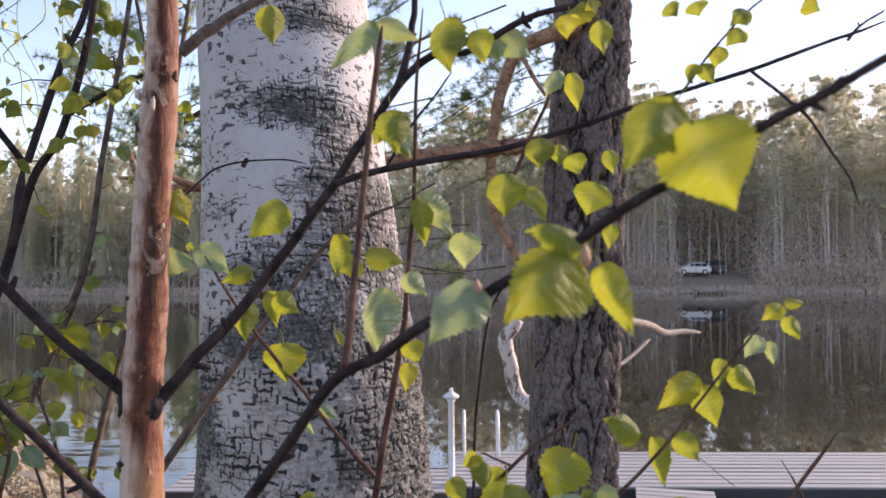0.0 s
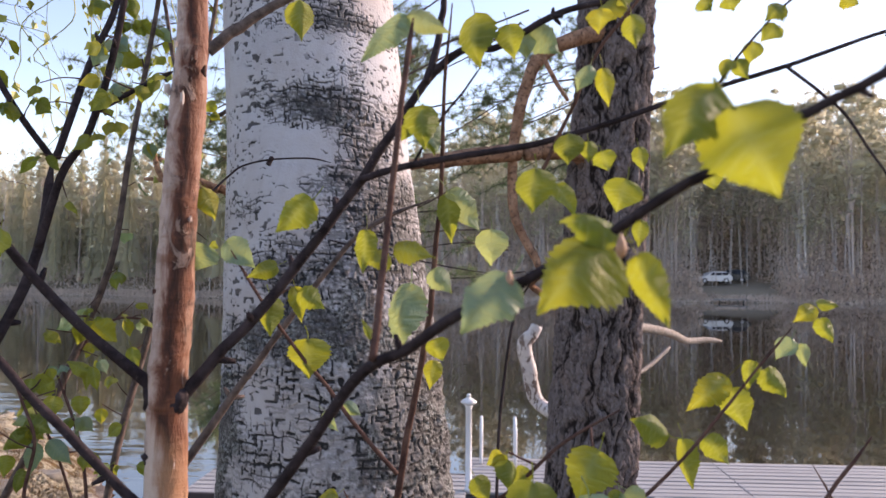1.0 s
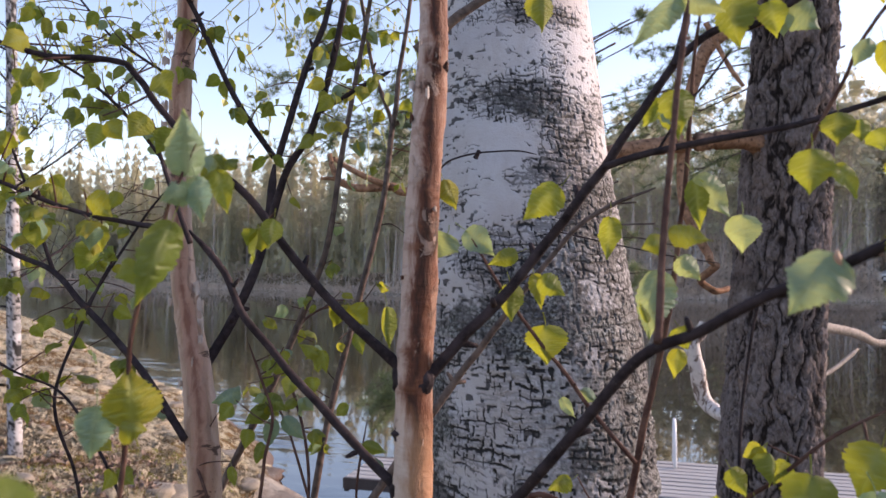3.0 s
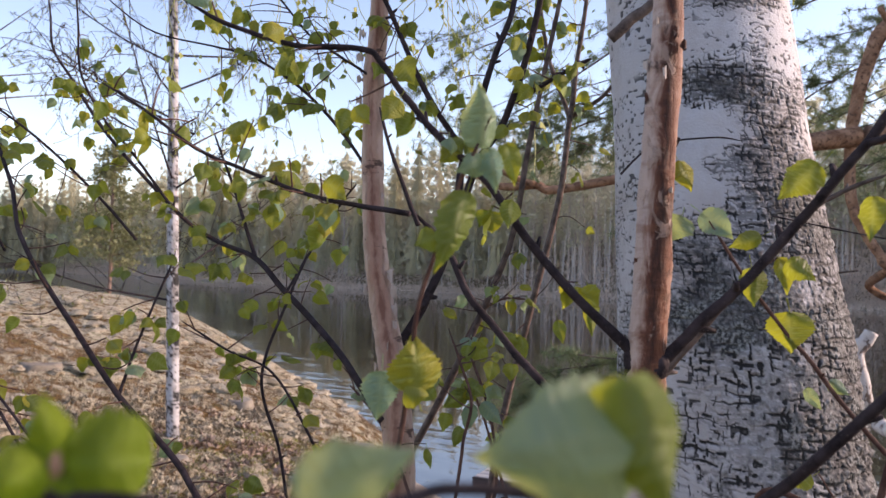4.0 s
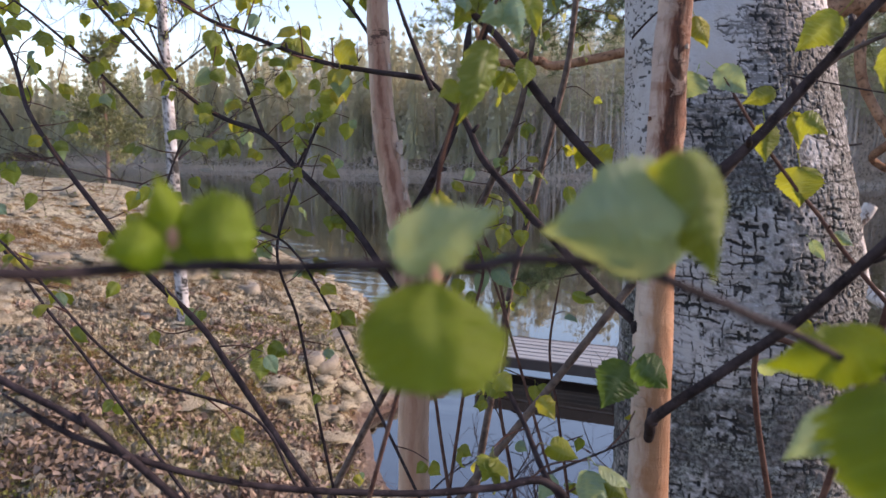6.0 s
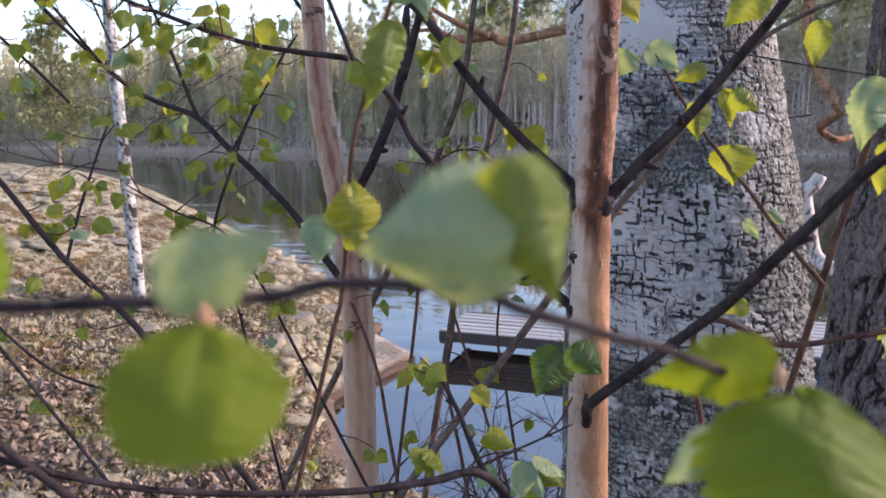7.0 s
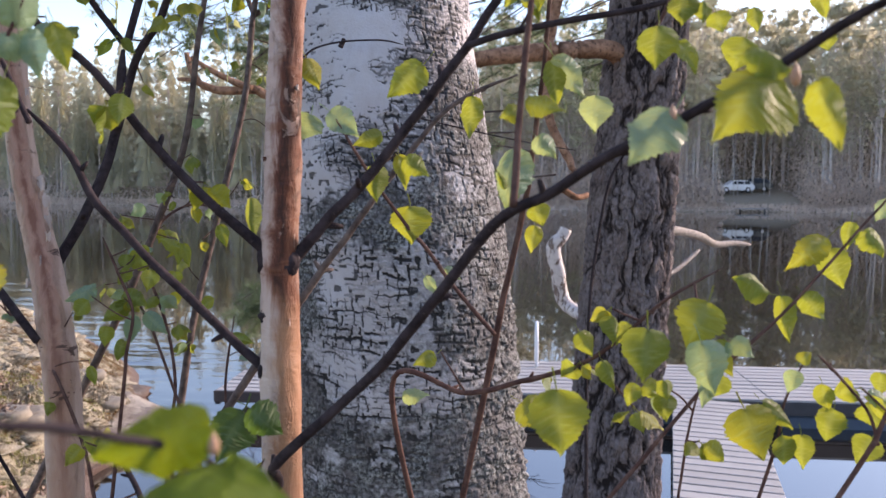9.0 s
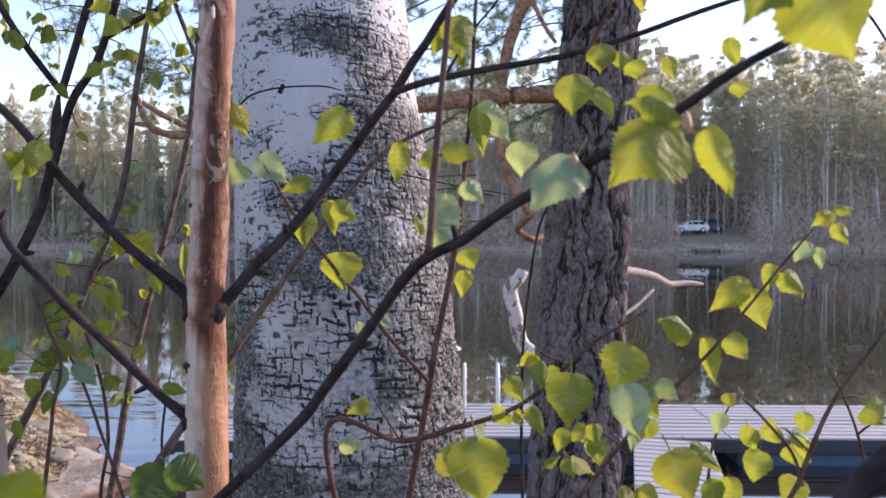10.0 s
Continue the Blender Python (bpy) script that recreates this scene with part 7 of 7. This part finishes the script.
# shoot close to the lens on the lake side
near_shoot = tagged(empty("birch_shoot", (-0.4, 0.42, ground_at(-0.4, 0.42))), "thin birch shoot with bright folded leaves", "shrub")
near_stem = branch(near_shoot, "stem", [(-0.819, 0.452, 1.150), (-0.666, 0.441, 1.627), (-0.514, 0.407, 2.172), (-0.412, 0.392, 2.512), (-0.395, 0.390, 2.567), (-0.382, 0.378, 2.621), (-0.370, 0.364, 2.664), (-0.355, 0.356, 2.699), (-0.341, 0.353, 2.735), (-0.331, 0.349, 2.752), (-0.320, 0.350, 2.775)], (0.0022, 0.0019, 0.0017, 0.0016, 0.0013, 0.0011, 0.0008), TWIG_RED, 0.05)
leaf(near_stem, (-0.334, 0.349, 2.731), (-0.351, 0.341, 2.684), 0.0214, LEAF, 0)
leaf(near_stem, (-0.349, 0.342, 2.706), (-0.360, 0.336, 2.700), 0.0168, LEAF, 0)
leaf(near_stem, (-0.327, 0.352, 2.758), (-0.329, 0.350, 2.795), 0.0240, LEAF_PALE, 0)
leaf(near_stem, (-0.323, 0.354, 2.757), (-0.319, 0.357, 2.731), 0.0142, LEAF_PALE, 0)
leaf(near_stem, (-0.317, 0.368, 2.762), (-0.312, 0.371, 2.737), 0.0146, LEAF, 0)
leaf(near_stem, (-0.325, 0.353, 2.750), (-0.340, 0.346, 2.743), 0.0142, LEAF_PALE, 0)
leaf(near_stem, (-0.375, 0.375, 2.612), (-0.378, 0.373, 2.648), 0.0326, LEAF, 0)
leaf(near_stem, (-0.397, 0.370, 2.622), (-0.400, 0.369, 2.591), 0.0222, LEAF_PALE, 0)
leaf(near_stem, (-0.382, 0.372, 2.611), (-0.368, 0.379, 2.608), 0.0212, LEAF, 0)
leaf(near_stem, (-0.448, 0.480, 2.823), (-0.460, 0.474, 2.805), 0.0226, LEAF, 0)

# shrub over the rock
rock_shrub = tagged(empty("birch_shrub", (-0.8, 0.75, ground_at(-0.8, 0.75))), "thin dark birch shrub with small spring leaves", "shrub")
rock_stem = branch(rock_shrub, "stem", [(0.375, 0.624, 1.150), (-0.009, 0.635, 1.588), (-0.469, 0.626, 2.090), (-0.751, 0.626, 2.403), (-0.804, 0.626, 2.461), (-0.887, 0.616, 2.531), (-0.968, 0.616, 2.610), (-1.039, 0.620, 2.677), (-1.098, 0.634, 2.731), (-1.154, 0.661, 2.798), (-1.229, 0.686, 2.873), (-1.336, 0.698, 3.027)], (0.0059, 0.0051, 0.0044, 0.0040, 0.0036, 0.0032, 0.0027), TWIG, 0.05)
foliage(rock_stem, 26, 0.026, 41, 1.0)
rock_side = branch(rock_shrub, "branch", [(-0.921, 0.650, 2.524), (-0.922, 0.678, 2.587), (-0.922, 0.706, 2.642), (-0.921, 0.736, 2.697)], (0.0025, 0.0021, 0.0018, 0.0016), TWIG, 0.05)
foliage(rock_side, 8, 0.026, 42, 0.7)
rock_side_b = branch(rock_shrub, "branch", [(-0.622, 0.986, 1.150), (-0.678, 0.954, 1.563), (-0.764, 0.896, 2.034), (-0.812, 0.866, 2.329), (-0.827, 0.856, 2.428), (-0.851, 0.842, 2.527), (-0.833, 0.877, 2.643), (-0.814, 0.913, 2.730)], (0.0032, 0.0029, 0.0027, 0.0025, 0.0025, 0.0024, 0.0022), TWIG, 0.05)
foliage(rock_side_b, 18, 0.026, 43, 0.9)
rock_side_c = branch(rock_shrub, "branch", [(0.302, 0.631, 1.150), (-0.102, 0.612, 1.588), (-0.586, 0.569, 2.089), (-0.881, 0.549, 2.403), (-0.963, 0.543, 2.484), (-1.045, 0.556, 2.542), (-1.141, 0.582, 2.592)], (0.0029, 0.0027, 0.0025, 0.0022, 0.0021, 0.0020, 0.0019), TWIG, 0.05)
foliage(rock_side_c, 10, 0.026, 44, 0.7)
rock_side_d = branch(rock_shrub, "branch", [(-0.017, 0.837, 1.150), (-0.244, 0.838, 1.577), (-0.525, 0.819, 2.065), (-0.695, 0.813, 2.370), (-0.750, 0.811, 2.469), (-0.807, 0.808, 2.542), (-0.896, 0.819, 2.567), (-0.990, 0.826, 2.604)], (0.0029, 0.0027, 0.0024, 0.0022, 0.0020, 0.0019, 0.0017), TWIG, 0.05)
foliage(rock_side_d, 18, 0.026, 45, 0.9)
rock_low = branch(rock_shrub, "branch", [(-0.615, 0.550, 2.326), (-0.673, 0.550, 2.395), (-0.801, 0.511, 2.438), (-0.928, 0.504, 2.531), (-1.015, 0.517, 2.576)], (0.0020, 0.0019, 0.0018, 0.0018, 0.0017), TWIG, 0.05)
foliage(rock_low, 10, 0.026, 46, 0.7)
branch(rock_shrub, "branch", [(0.627, 0.889, 1.150), (0.218, 0.691, 1.609), (-0.271, 0.444, 2.133), (-0.571, 0.295, 2.461), (-0.598, 0.281, 2.486), (-0.642, 0.259, 2.515), (-0.683, 0.238, 2.545), (-0.724, 0.218, 2.570)], (0.0039, 0.0036, 0.0032, 0.0030, 0.0029, 0.0027, 0.0024), TWIG, 0.05)
rock_low_c = branch(rock_shrub, "branch", [(0.487, 0.865, 1.150), (0.225, 0.755, 1.565), (-0.096, 0.608, 2.039), (-0.290, 0.523, 2.335), (-0.333, 0.504, 2.401), (-0.374, 0.472, 2.403), (-0.422, 0.429, 2.408), (-0.504, 0.367, 2.423), (-0.554, 0.314, 2.448), (-0.611, 0.277, 2.480), (-0.642, 0.257, 2.508)], (0.0055, 0.0048, 0.0041, 0.0035, 0.0028, 0.0026, 0.0025), TWIG, 0.05)
foliage(rock_low_c, 7, 0.026, 47, 0.7)
rock_low_d = branch(rock_shrub, "branch", [(-0.313, 0.519, 2.372), (-0.342, 0.526, 2.394), (-0.368, 0.537, 2.437), (-0.393, 0.548, 2.472)], (0.0033, 0.0030, 0.0026, 0.0020), TWIG, 0.05)
foliage(rock_low_d, 6, 0.027, 48, 0.6)
rock_low_e = branch(rock_shrub, "branch", [(-0.373, 0.508, 2.387), (-0.320, 0.565, 2.402), (-0.280, 0.585, 2.421)], (0.0017, 0.0012, 0.0010), TWIG, 0.05)
foliage(rock_low_e, 3, 0.026, 49, 0.6)
rock_top = branch(rock_shrub, "branch", [(-1.128, 0.866, 2.728), (-1.225, 0.843, 2.823), (-1.334, 0.814, 2.912), (-1.413, 0.772, 2.968), (-1.501, 0.727, 2.996)], (0.0028, 0.0026, 0.0024, 0.0022, 0.0020), TWIG, 0.05)
foliage(rock_top, 20, 0.027, 61, 1.0)
rock_top_b = branch(rock_shrub, "branch", [(-1.150, 0.966, 2.789), (-1.233, 0.949, 2.888), (-1.300, 0.942, 2.954), (-1.338, 0.921, 3.037), (-1.344, 0.916, 3.132)], (0.0030, 0.0028, 0.0026, 0.0024, 0.0021), TWIG, 0.05)
foliage(rock_top_b, 16, 0.027, 62, 0.9)
rock_top_c = branch(rock_shrub, "branch", [(-1.268, 0.739, 2.703), (-1.317, 0.712, 2.810), (-1.335, 0.701, 2.918), (-1.360, 0.686, 3.026)], (0.0023, 0.0021, 0.0020, 0.0018), TWIG, 0.05)
foliage(rock_top_c, 12, 0.027, 63, 0.9)
pale_top = branch(pale_birch, "limb", [(-0.742, 0.948, 2.835), (-0.798, 0.946, 2.908), (-0.868, 0.937, 2.975), (-0.948, 0.923, 3.026), (-1.023, 0.913, 3.050)], (0.0030, 0.0029, 0.0027, 0.0023, 0.0019), TWIG, 0.05)
foliage(pale_top, 22, 0.026, 64, 1.1)
pale_top_b = branch(pale_birch, "limb", [(-0.746, 0.954, 2.985), (-0.790, 0.945, 3.014), (-0.845, 0.932, 3.053), (-0.894, 0.921, 3.110)], (0.0026, 0.0024, 0.0021, 0.0018), TWIG, 0.05)
foliage(pale_top_b, 12, 0.026, 65, 1.1)

# twigs with leaves in front of the pine
lake_shoot = tagged(empty("birch_shoot", (0.1, 0.62, ground_at(0.1, 0.62))), "leafy birch shoots rising in front of the pine", "shrub")
lake_a = branch(lake_shoot, "branch", [(-0.150, 0.800, 2.200), (-0.188, 0.709, 2.477), (-0.112, 0.680, 2.481), (-0.063, 0.647, 2.502), (-0.015, 0.610, 2.527), (0.015, 0.586, 2.554), (0.048, 0.569, 2.590), (0.089, 0.559, 2.618)], (0.0032, 0.0028, 0.0025, 0.0021, 0.0017, 0.0014, 0.0011), TWIG_RED, 0.05)
foliage(lake_a, 6, 0.022, 51, 0.8)
lake_b = branch(lake_shoot, "stem", [(-1.006, 0.491, 1.150), (-0.637, 0.525, 1.605), (-0.237, 0.543, 2.125), (0.020, 0.560, 2.450), (0.044, 0.562, 2.481), (0.087, 0.565, 2.533), (0.130, 0.562, 2.578), (0.158, 0.559, 2.613), (0.195, 0.557, 2.660), (0.209, 0.553, 2.679)], (0.0023, 0.0020, 0.0017, 0.0016, 0.0013, 0.0010, 0.0008), TWIG_RED, 0.05)
lake_c = branch(lake_shoot, "stem", [(-0.442, 0.694, 1.150), (-0.216, 0.649, 1.609), (0.021, 0.575, 2.134), (0.175, 0.536, 2.462), (0.190, 0.532, 2.493), (0.204, 0.529, 2.535), (0.222, 0.525, 2.572), (0.247, 0.522, 2.609)], (0.0024, 0.0022, 0.0020, 0.0018, 0.0017, 0.0014, 0.0012), TWIG_RED, 0.05)
foliage(lake_c, 4, 0.024, 52, 1.0)
branch(lake_shoot, "branch", [(0.027, 0.646, 1.150), (0.028, 0.668, 1.594), (0.008, 0.671, 2.102), (0.002, 0.679, 2.419), (0.001, 0.681, 2.493), (0.002, 0.682, 2.556), (0.007, 0.680, 2.620), (0.017, 0.674, 2.682), (0.032, 0.668, 2.713)], (0.0024, 0.0022, 0.0019, 0.0017, 0.0016, 0.0014, 0.0013), TWIG, 0.05)
branch(lake_shoot, "branch", [(0.196, 0.537, 2.491), (0.188, 0.538, 2.516), (0.167, 0.538, 2.541), (0.151, 0.537, 2.557)], (0.0012, 0.0012, 0.0011, 0.0010), TWIG_RED, 0.05)
branch(lake_shoot, "stem", [(-1.363, 0.102, 1.150), (-0.864, 0.141, 1.654), (-0.315, 0.163, 2.230), (0.035, 0.184, 2.590), (0.048, 0.185, 2.603), (0.061, 0.182, 2.613), (0.076, 0.176, 2.624)], (0.0035, 0.0033, 0.0030, 0.0027, 0.0027, 0.0026, 0.0024), TWIG, 0.05)
leaf(lake_b, (0.127, 0.578, 2.596), (0.098, 0.576, 2.607), 0.0270, LEAF, 0)
leaf(lake_b, (0.139, 0.579, 2.593), (0.147, 0.580, 2.557), 0.0186, LEAF, 0)
leaf(lake_b, (0.156, 0.580, 2.595), (0.173, 0.581, 2.575), 0.0186, LEAF, 0)
leaf(lake_b, (0.174, 0.589, 2.638), (0.143, 0.588, 2.612), 0.0223, LEAF, 0)
leaf(lake_b, (0.177, 0.590, 2.629), (0.190, 0.592, 2.598), 0.0260, LEAF, 0)
leaf(lake_b, (0.193, 0.590, 2.651), (0.190, 0.590, 2.628), 0.0129, LEAF, 0)
leaf(lake_b, (0.202, 0.591, 2.644), (0.218, 0.592, 2.623), 0.0189, LEAF, 0)
leaf(lake_b, (0.223, 0.591, 2.668), (0.211, 0.591, 2.651), 0.0180, LEAF_PALE, 0)
leaf(lake_b, (0.231, 0.592, 2.664), (0.234, 0.592, 2.646), 0.0094, LEAF_PALE, 0)
leaf(lake_b, (0.241, 0.591, 2.692), (0.224, 0.591, 2.680), 0.0137, LEAF, 0)
leaf(lake_b, (0.242, 0.591, 2.695), (0.259, 0.592, 2.692), 0.0094, LEAF, 0)
leaf(lake_b, (0.244, 0.592, 2.683), (0.254, 0.593, 2.665), 0.0129, LEAF, 0)
leaf(lake_a, (0.023, 0.504, 2.579), (0.020, 0.503, 2.542), 0.0360, LEAF, 0)
leaf(lake_a, (0.069, 0.526, 2.595), (0.054, 0.524, 2.562), 0.0342, LEAF, 0)
leaf(lake_a, (0.060, 0.505, 2.571), (0.070, 0.504, 2.534), 0.0305, LEAF_PALE, 0)
leaf(lake_a, (0.100, 0.535, 2.516), (0.114, 0.534, 2.478), 0.0398, LEAF, 0)
leaf(lake_a, (-0.044, 0.431, 2.554), (-0.041, 0.430, 2.513), 0.0380, LEAF, 0)
leaf(lake_a, (-0.065, 0.440, 2.543), (-0.048, 0.440, 2.529), 0.0208, LEAF, 0)
leaf(lake_a, (-0.016, 0.582, 2.561), (-0.006, 0.582, 2.541), 0.0181, LEAF, 0)
leaf(lake_a, (0.051, 0.583, 2.523), (0.054, 0.583, 2.507), 0.0163, LEAF, 0)
leaf(lake_a, (0.022, 0.583, 2.569), (0.014, 0.583, 2.551), 0.0154, LEAF, 0)
leaf(lake_a, (0.080, 0.535, 2.557), (0.091, 0.535, 2.539), 0.0141, LEAF, 0)
leaf(lake_a, (-0.186, 0.773, 2.449), (-0.156, 0.774, 2.451), 0.0181, LEAF_PALE, 0)
leaf(lake_a, (0.000, 0.562, 2.542), (0.009, 0.562, 2.518), 0.0149, LEAF, 0)
leaf(lake_a, (0.026, 0.562, 2.525), (0.020, 0.562, 2.507), 0.0131, LEAF, 0)
lake_g = branch(lake_shoot, "branch", [(-0.239, 0.537, 1.150), (-0.099, 0.563, 1.602), (0.040, 0.572, 2.119), (0.133, 0.584, 2.442), (0.142, 0.585, 2.474), (0.148, 0.586, 2.510), (0.164, 0.588, 2.546)], (0.0018, 0.0016, 0.0015, 0.0014, 0.0012, 0.0010, 0.0007), TWIG_RED, 0.05)
lake_h = branch(lake_shoot, "branch", [(0.398, 0.579, 1.150), (0.368, 0.599, 1.599), (0.312, 0.601, 2.113), (0.283, 0.609, 2.434), (0.279, 0.610, 2.485), (0.265, 0.611, 2.532), (0.246, 0.611, 2.569)], (0.0018, 0.0017, 0.0015, 0.0014, 0.0012, 0.0010, 0.0007), TWIG_RED, 0.05)
foliage(lake_h, 3, 0.024, 55, 0.9)
lake_i = branch(lake_shoot, "branch", [(-0.080, 0.603, 1.150), (-0.013, 0.626, 1.594), (0.041, 0.632, 2.102), (0.081, 0.641, 2.419), (0.086, 0.643, 2.458), (0.096, 0.644, 2.503), (0.111, 0.646, 2.538)], (0.0016, 0.0015, 0.0014, 0.0012, 0.0011, 0.0009, 0.0007), TWIG_RED, 0.05)
foliage(lake_i, 3, 0.022, 56, 0.9)
leaf(lake_c, (0.084, 0.560, 2.540), (0.077, 0.564, 2.506), 0.0175, LEAF_PALE, 0)
leaf(lake_g, (0.093, 0.560, 2.533), (0.084, 0.564, 2.515), 0.0151, LEAF, 0)
leaf(lake_c, (0.122, 0.560, 2.514), (0.145, 0.564, 2.492), 0.0171, LEAF, 0)
leaf(lake_g, (0.137, 0.560, 2.488), (0.140, 0.564, 2.464), 0.0203, LEAF, 0)
leaf(lake_c, (0.151, 0.560, 2.489), (0.155, 0.564, 2.461), 0.0189, LEAF, 0)
leaf(lake_g, (0.174, 0.560, 2.510), (0.171, 0.564, 2.484), 0.0209, LEAF, 0)
leaf(lake_c, (0.165, 0.560, 2.529), (0.172, 0.564, 2.508), 0.0161, LEAF, 0)
leaf(lake_g, (0.145, 0.560, 2.539), (0.141, 0.564, 2.521), 0.0136, LEAF_PALE, 0)
leaf(lake_c, (0.147, 0.560, 2.546), (0.157, 0.564, 2.553), 0.0106, LEAF, 0)
leaf(lake_g, (0.203, 0.560, 2.489), (0.194, 0.564, 2.467), 0.0216, LEAF, 0)
leaf(lake_c, (0.207, 0.560, 2.539), (0.208, 0.564, 2.520), 0.0156, LEAF, 0)
leaf(lake_g, (0.196, 0.560, 2.515), (0.210, 0.564, 2.496), 0.0195, LEAF, 0)
leaf(lake_c, (0.032, 0.560, 2.526), (0.043, 0.564, 2.517), 0.0157, LEAF, 0)

# twig right before the lens
lens_twig = tagged(empty("birch_twig", (-1.0, -0.1, ground_at(-1.0, -0.1))), "dark birch twig with large fresh leaves hanging close to the viewer", "shrub")
lens_stem = branch(lens_twig, "stem", [(-1.020, -0.100, 1.200), (-0.850, -0.110, 2.100), (-0.560, -0.070, 2.520), (-0.390, -0.035, 2.625), (-0.325, 0.005, 2.644), (-0.301, 0.030, 2.643), (-0.293, 0.046, 2.643), (-0.264, 0.052, 2.644), (-0.237, 0.063, 2.645), (-0.233, 0.073, 2.643), (-0.225, 0.083, 2.644), (-0.207, 0.093, 2.643), (-0.194, 0.098, 2.638), (-0.181, 0.118, 2.629), (-0.169, 0.137, 2.621), (-0.157, 0.154, 2.612), (-0.143, 0.161, 2.603)], (0.005, 0.0032, 0.0018, 0.0015, 0.0014, 0.0014, 0.0013, 0.0013, 0.0013), TWIG, 0.05)
leaf(lens_stem, (-0.288, 0.046, 2.649), (-0.296, 0.037, 2.646), 0.0105, LEAF_FRESH, 0, 5)
leaf(lens_stem, (-0.287, 0.047, 2.650), (-0.290, 0.046, 2.662), 0.0077, LEAF_FRESH, 0, 5)
leaf(lens_stem, (-0.286, 0.048, 2.650), (-0.275, 0.058, 2.650), 0.0166, LEAF_FRESH, 0, 4)
leaf(lens_stem, (-0.286, 0.048, 2.648), (-0.284, 0.049, 2.643), 0.0061, LEAF_FRESH, 0, 5)
leaf(lens_stem, (-0.241, 0.055, 2.647), (-0.223, 0.063, 2.656), 0.0133, LEAF_PALE, 0, 5)
leaf(lens_stem, (-0.234, 0.057, 2.642), (-0.228, 0.044, 2.625), 0.0286, LEAF_FRESH, 0, 4)
leaf(lens_stem, (-0.194, 0.093, 2.654), (-0.223, 0.088, 2.650), 0.0284, LEAF_PALE, 0, 5)
leaf(lens_stem, (-0.196, 0.093, 2.666), (-0.189, 0.098, 2.640), 0.0185, LEAF, -15, 5)
leaf(lens_stem, (-0.148, 0.155, 2.617), (-0.178, 0.152, 2.609), 0.0171, LEAF_FRESH, 0, 5)
leaf(lens_stem, (-0.143, 0.153, 2.609), (-0.145, 0.121, 2.586), 0.0401, LEAF_FRESH, 0, 4)
leaf(lens_stem, (-0.157, 0.149, 2.599), (-0.172, 0.144, 2.586), 0.0112, LEAF_PALE, 0, 5)
leaf(lens_stem, (-0.126, 0.157, 2.597), (-0.116, 0.149, 2.585), 0.0117, LEAF_FRESH, 0, 5)
bud(lens_stem, (-0.287, 0.047, 2.649), 0.0022)
bud(lens_stem, (-0.234, 0.057, 2.643), 0.0022)
bud(lens_stem, (-0.202, 0.092, 2.646), 0.0022)
bud(lens_stem, (-0.147, 0.154, 2.613), 0.0024)
bud(front_arm, (0.049, 0.322, 2.726), 0.004)
bud(front_arm, (0.003, 0.350, 2.711), 0.004)
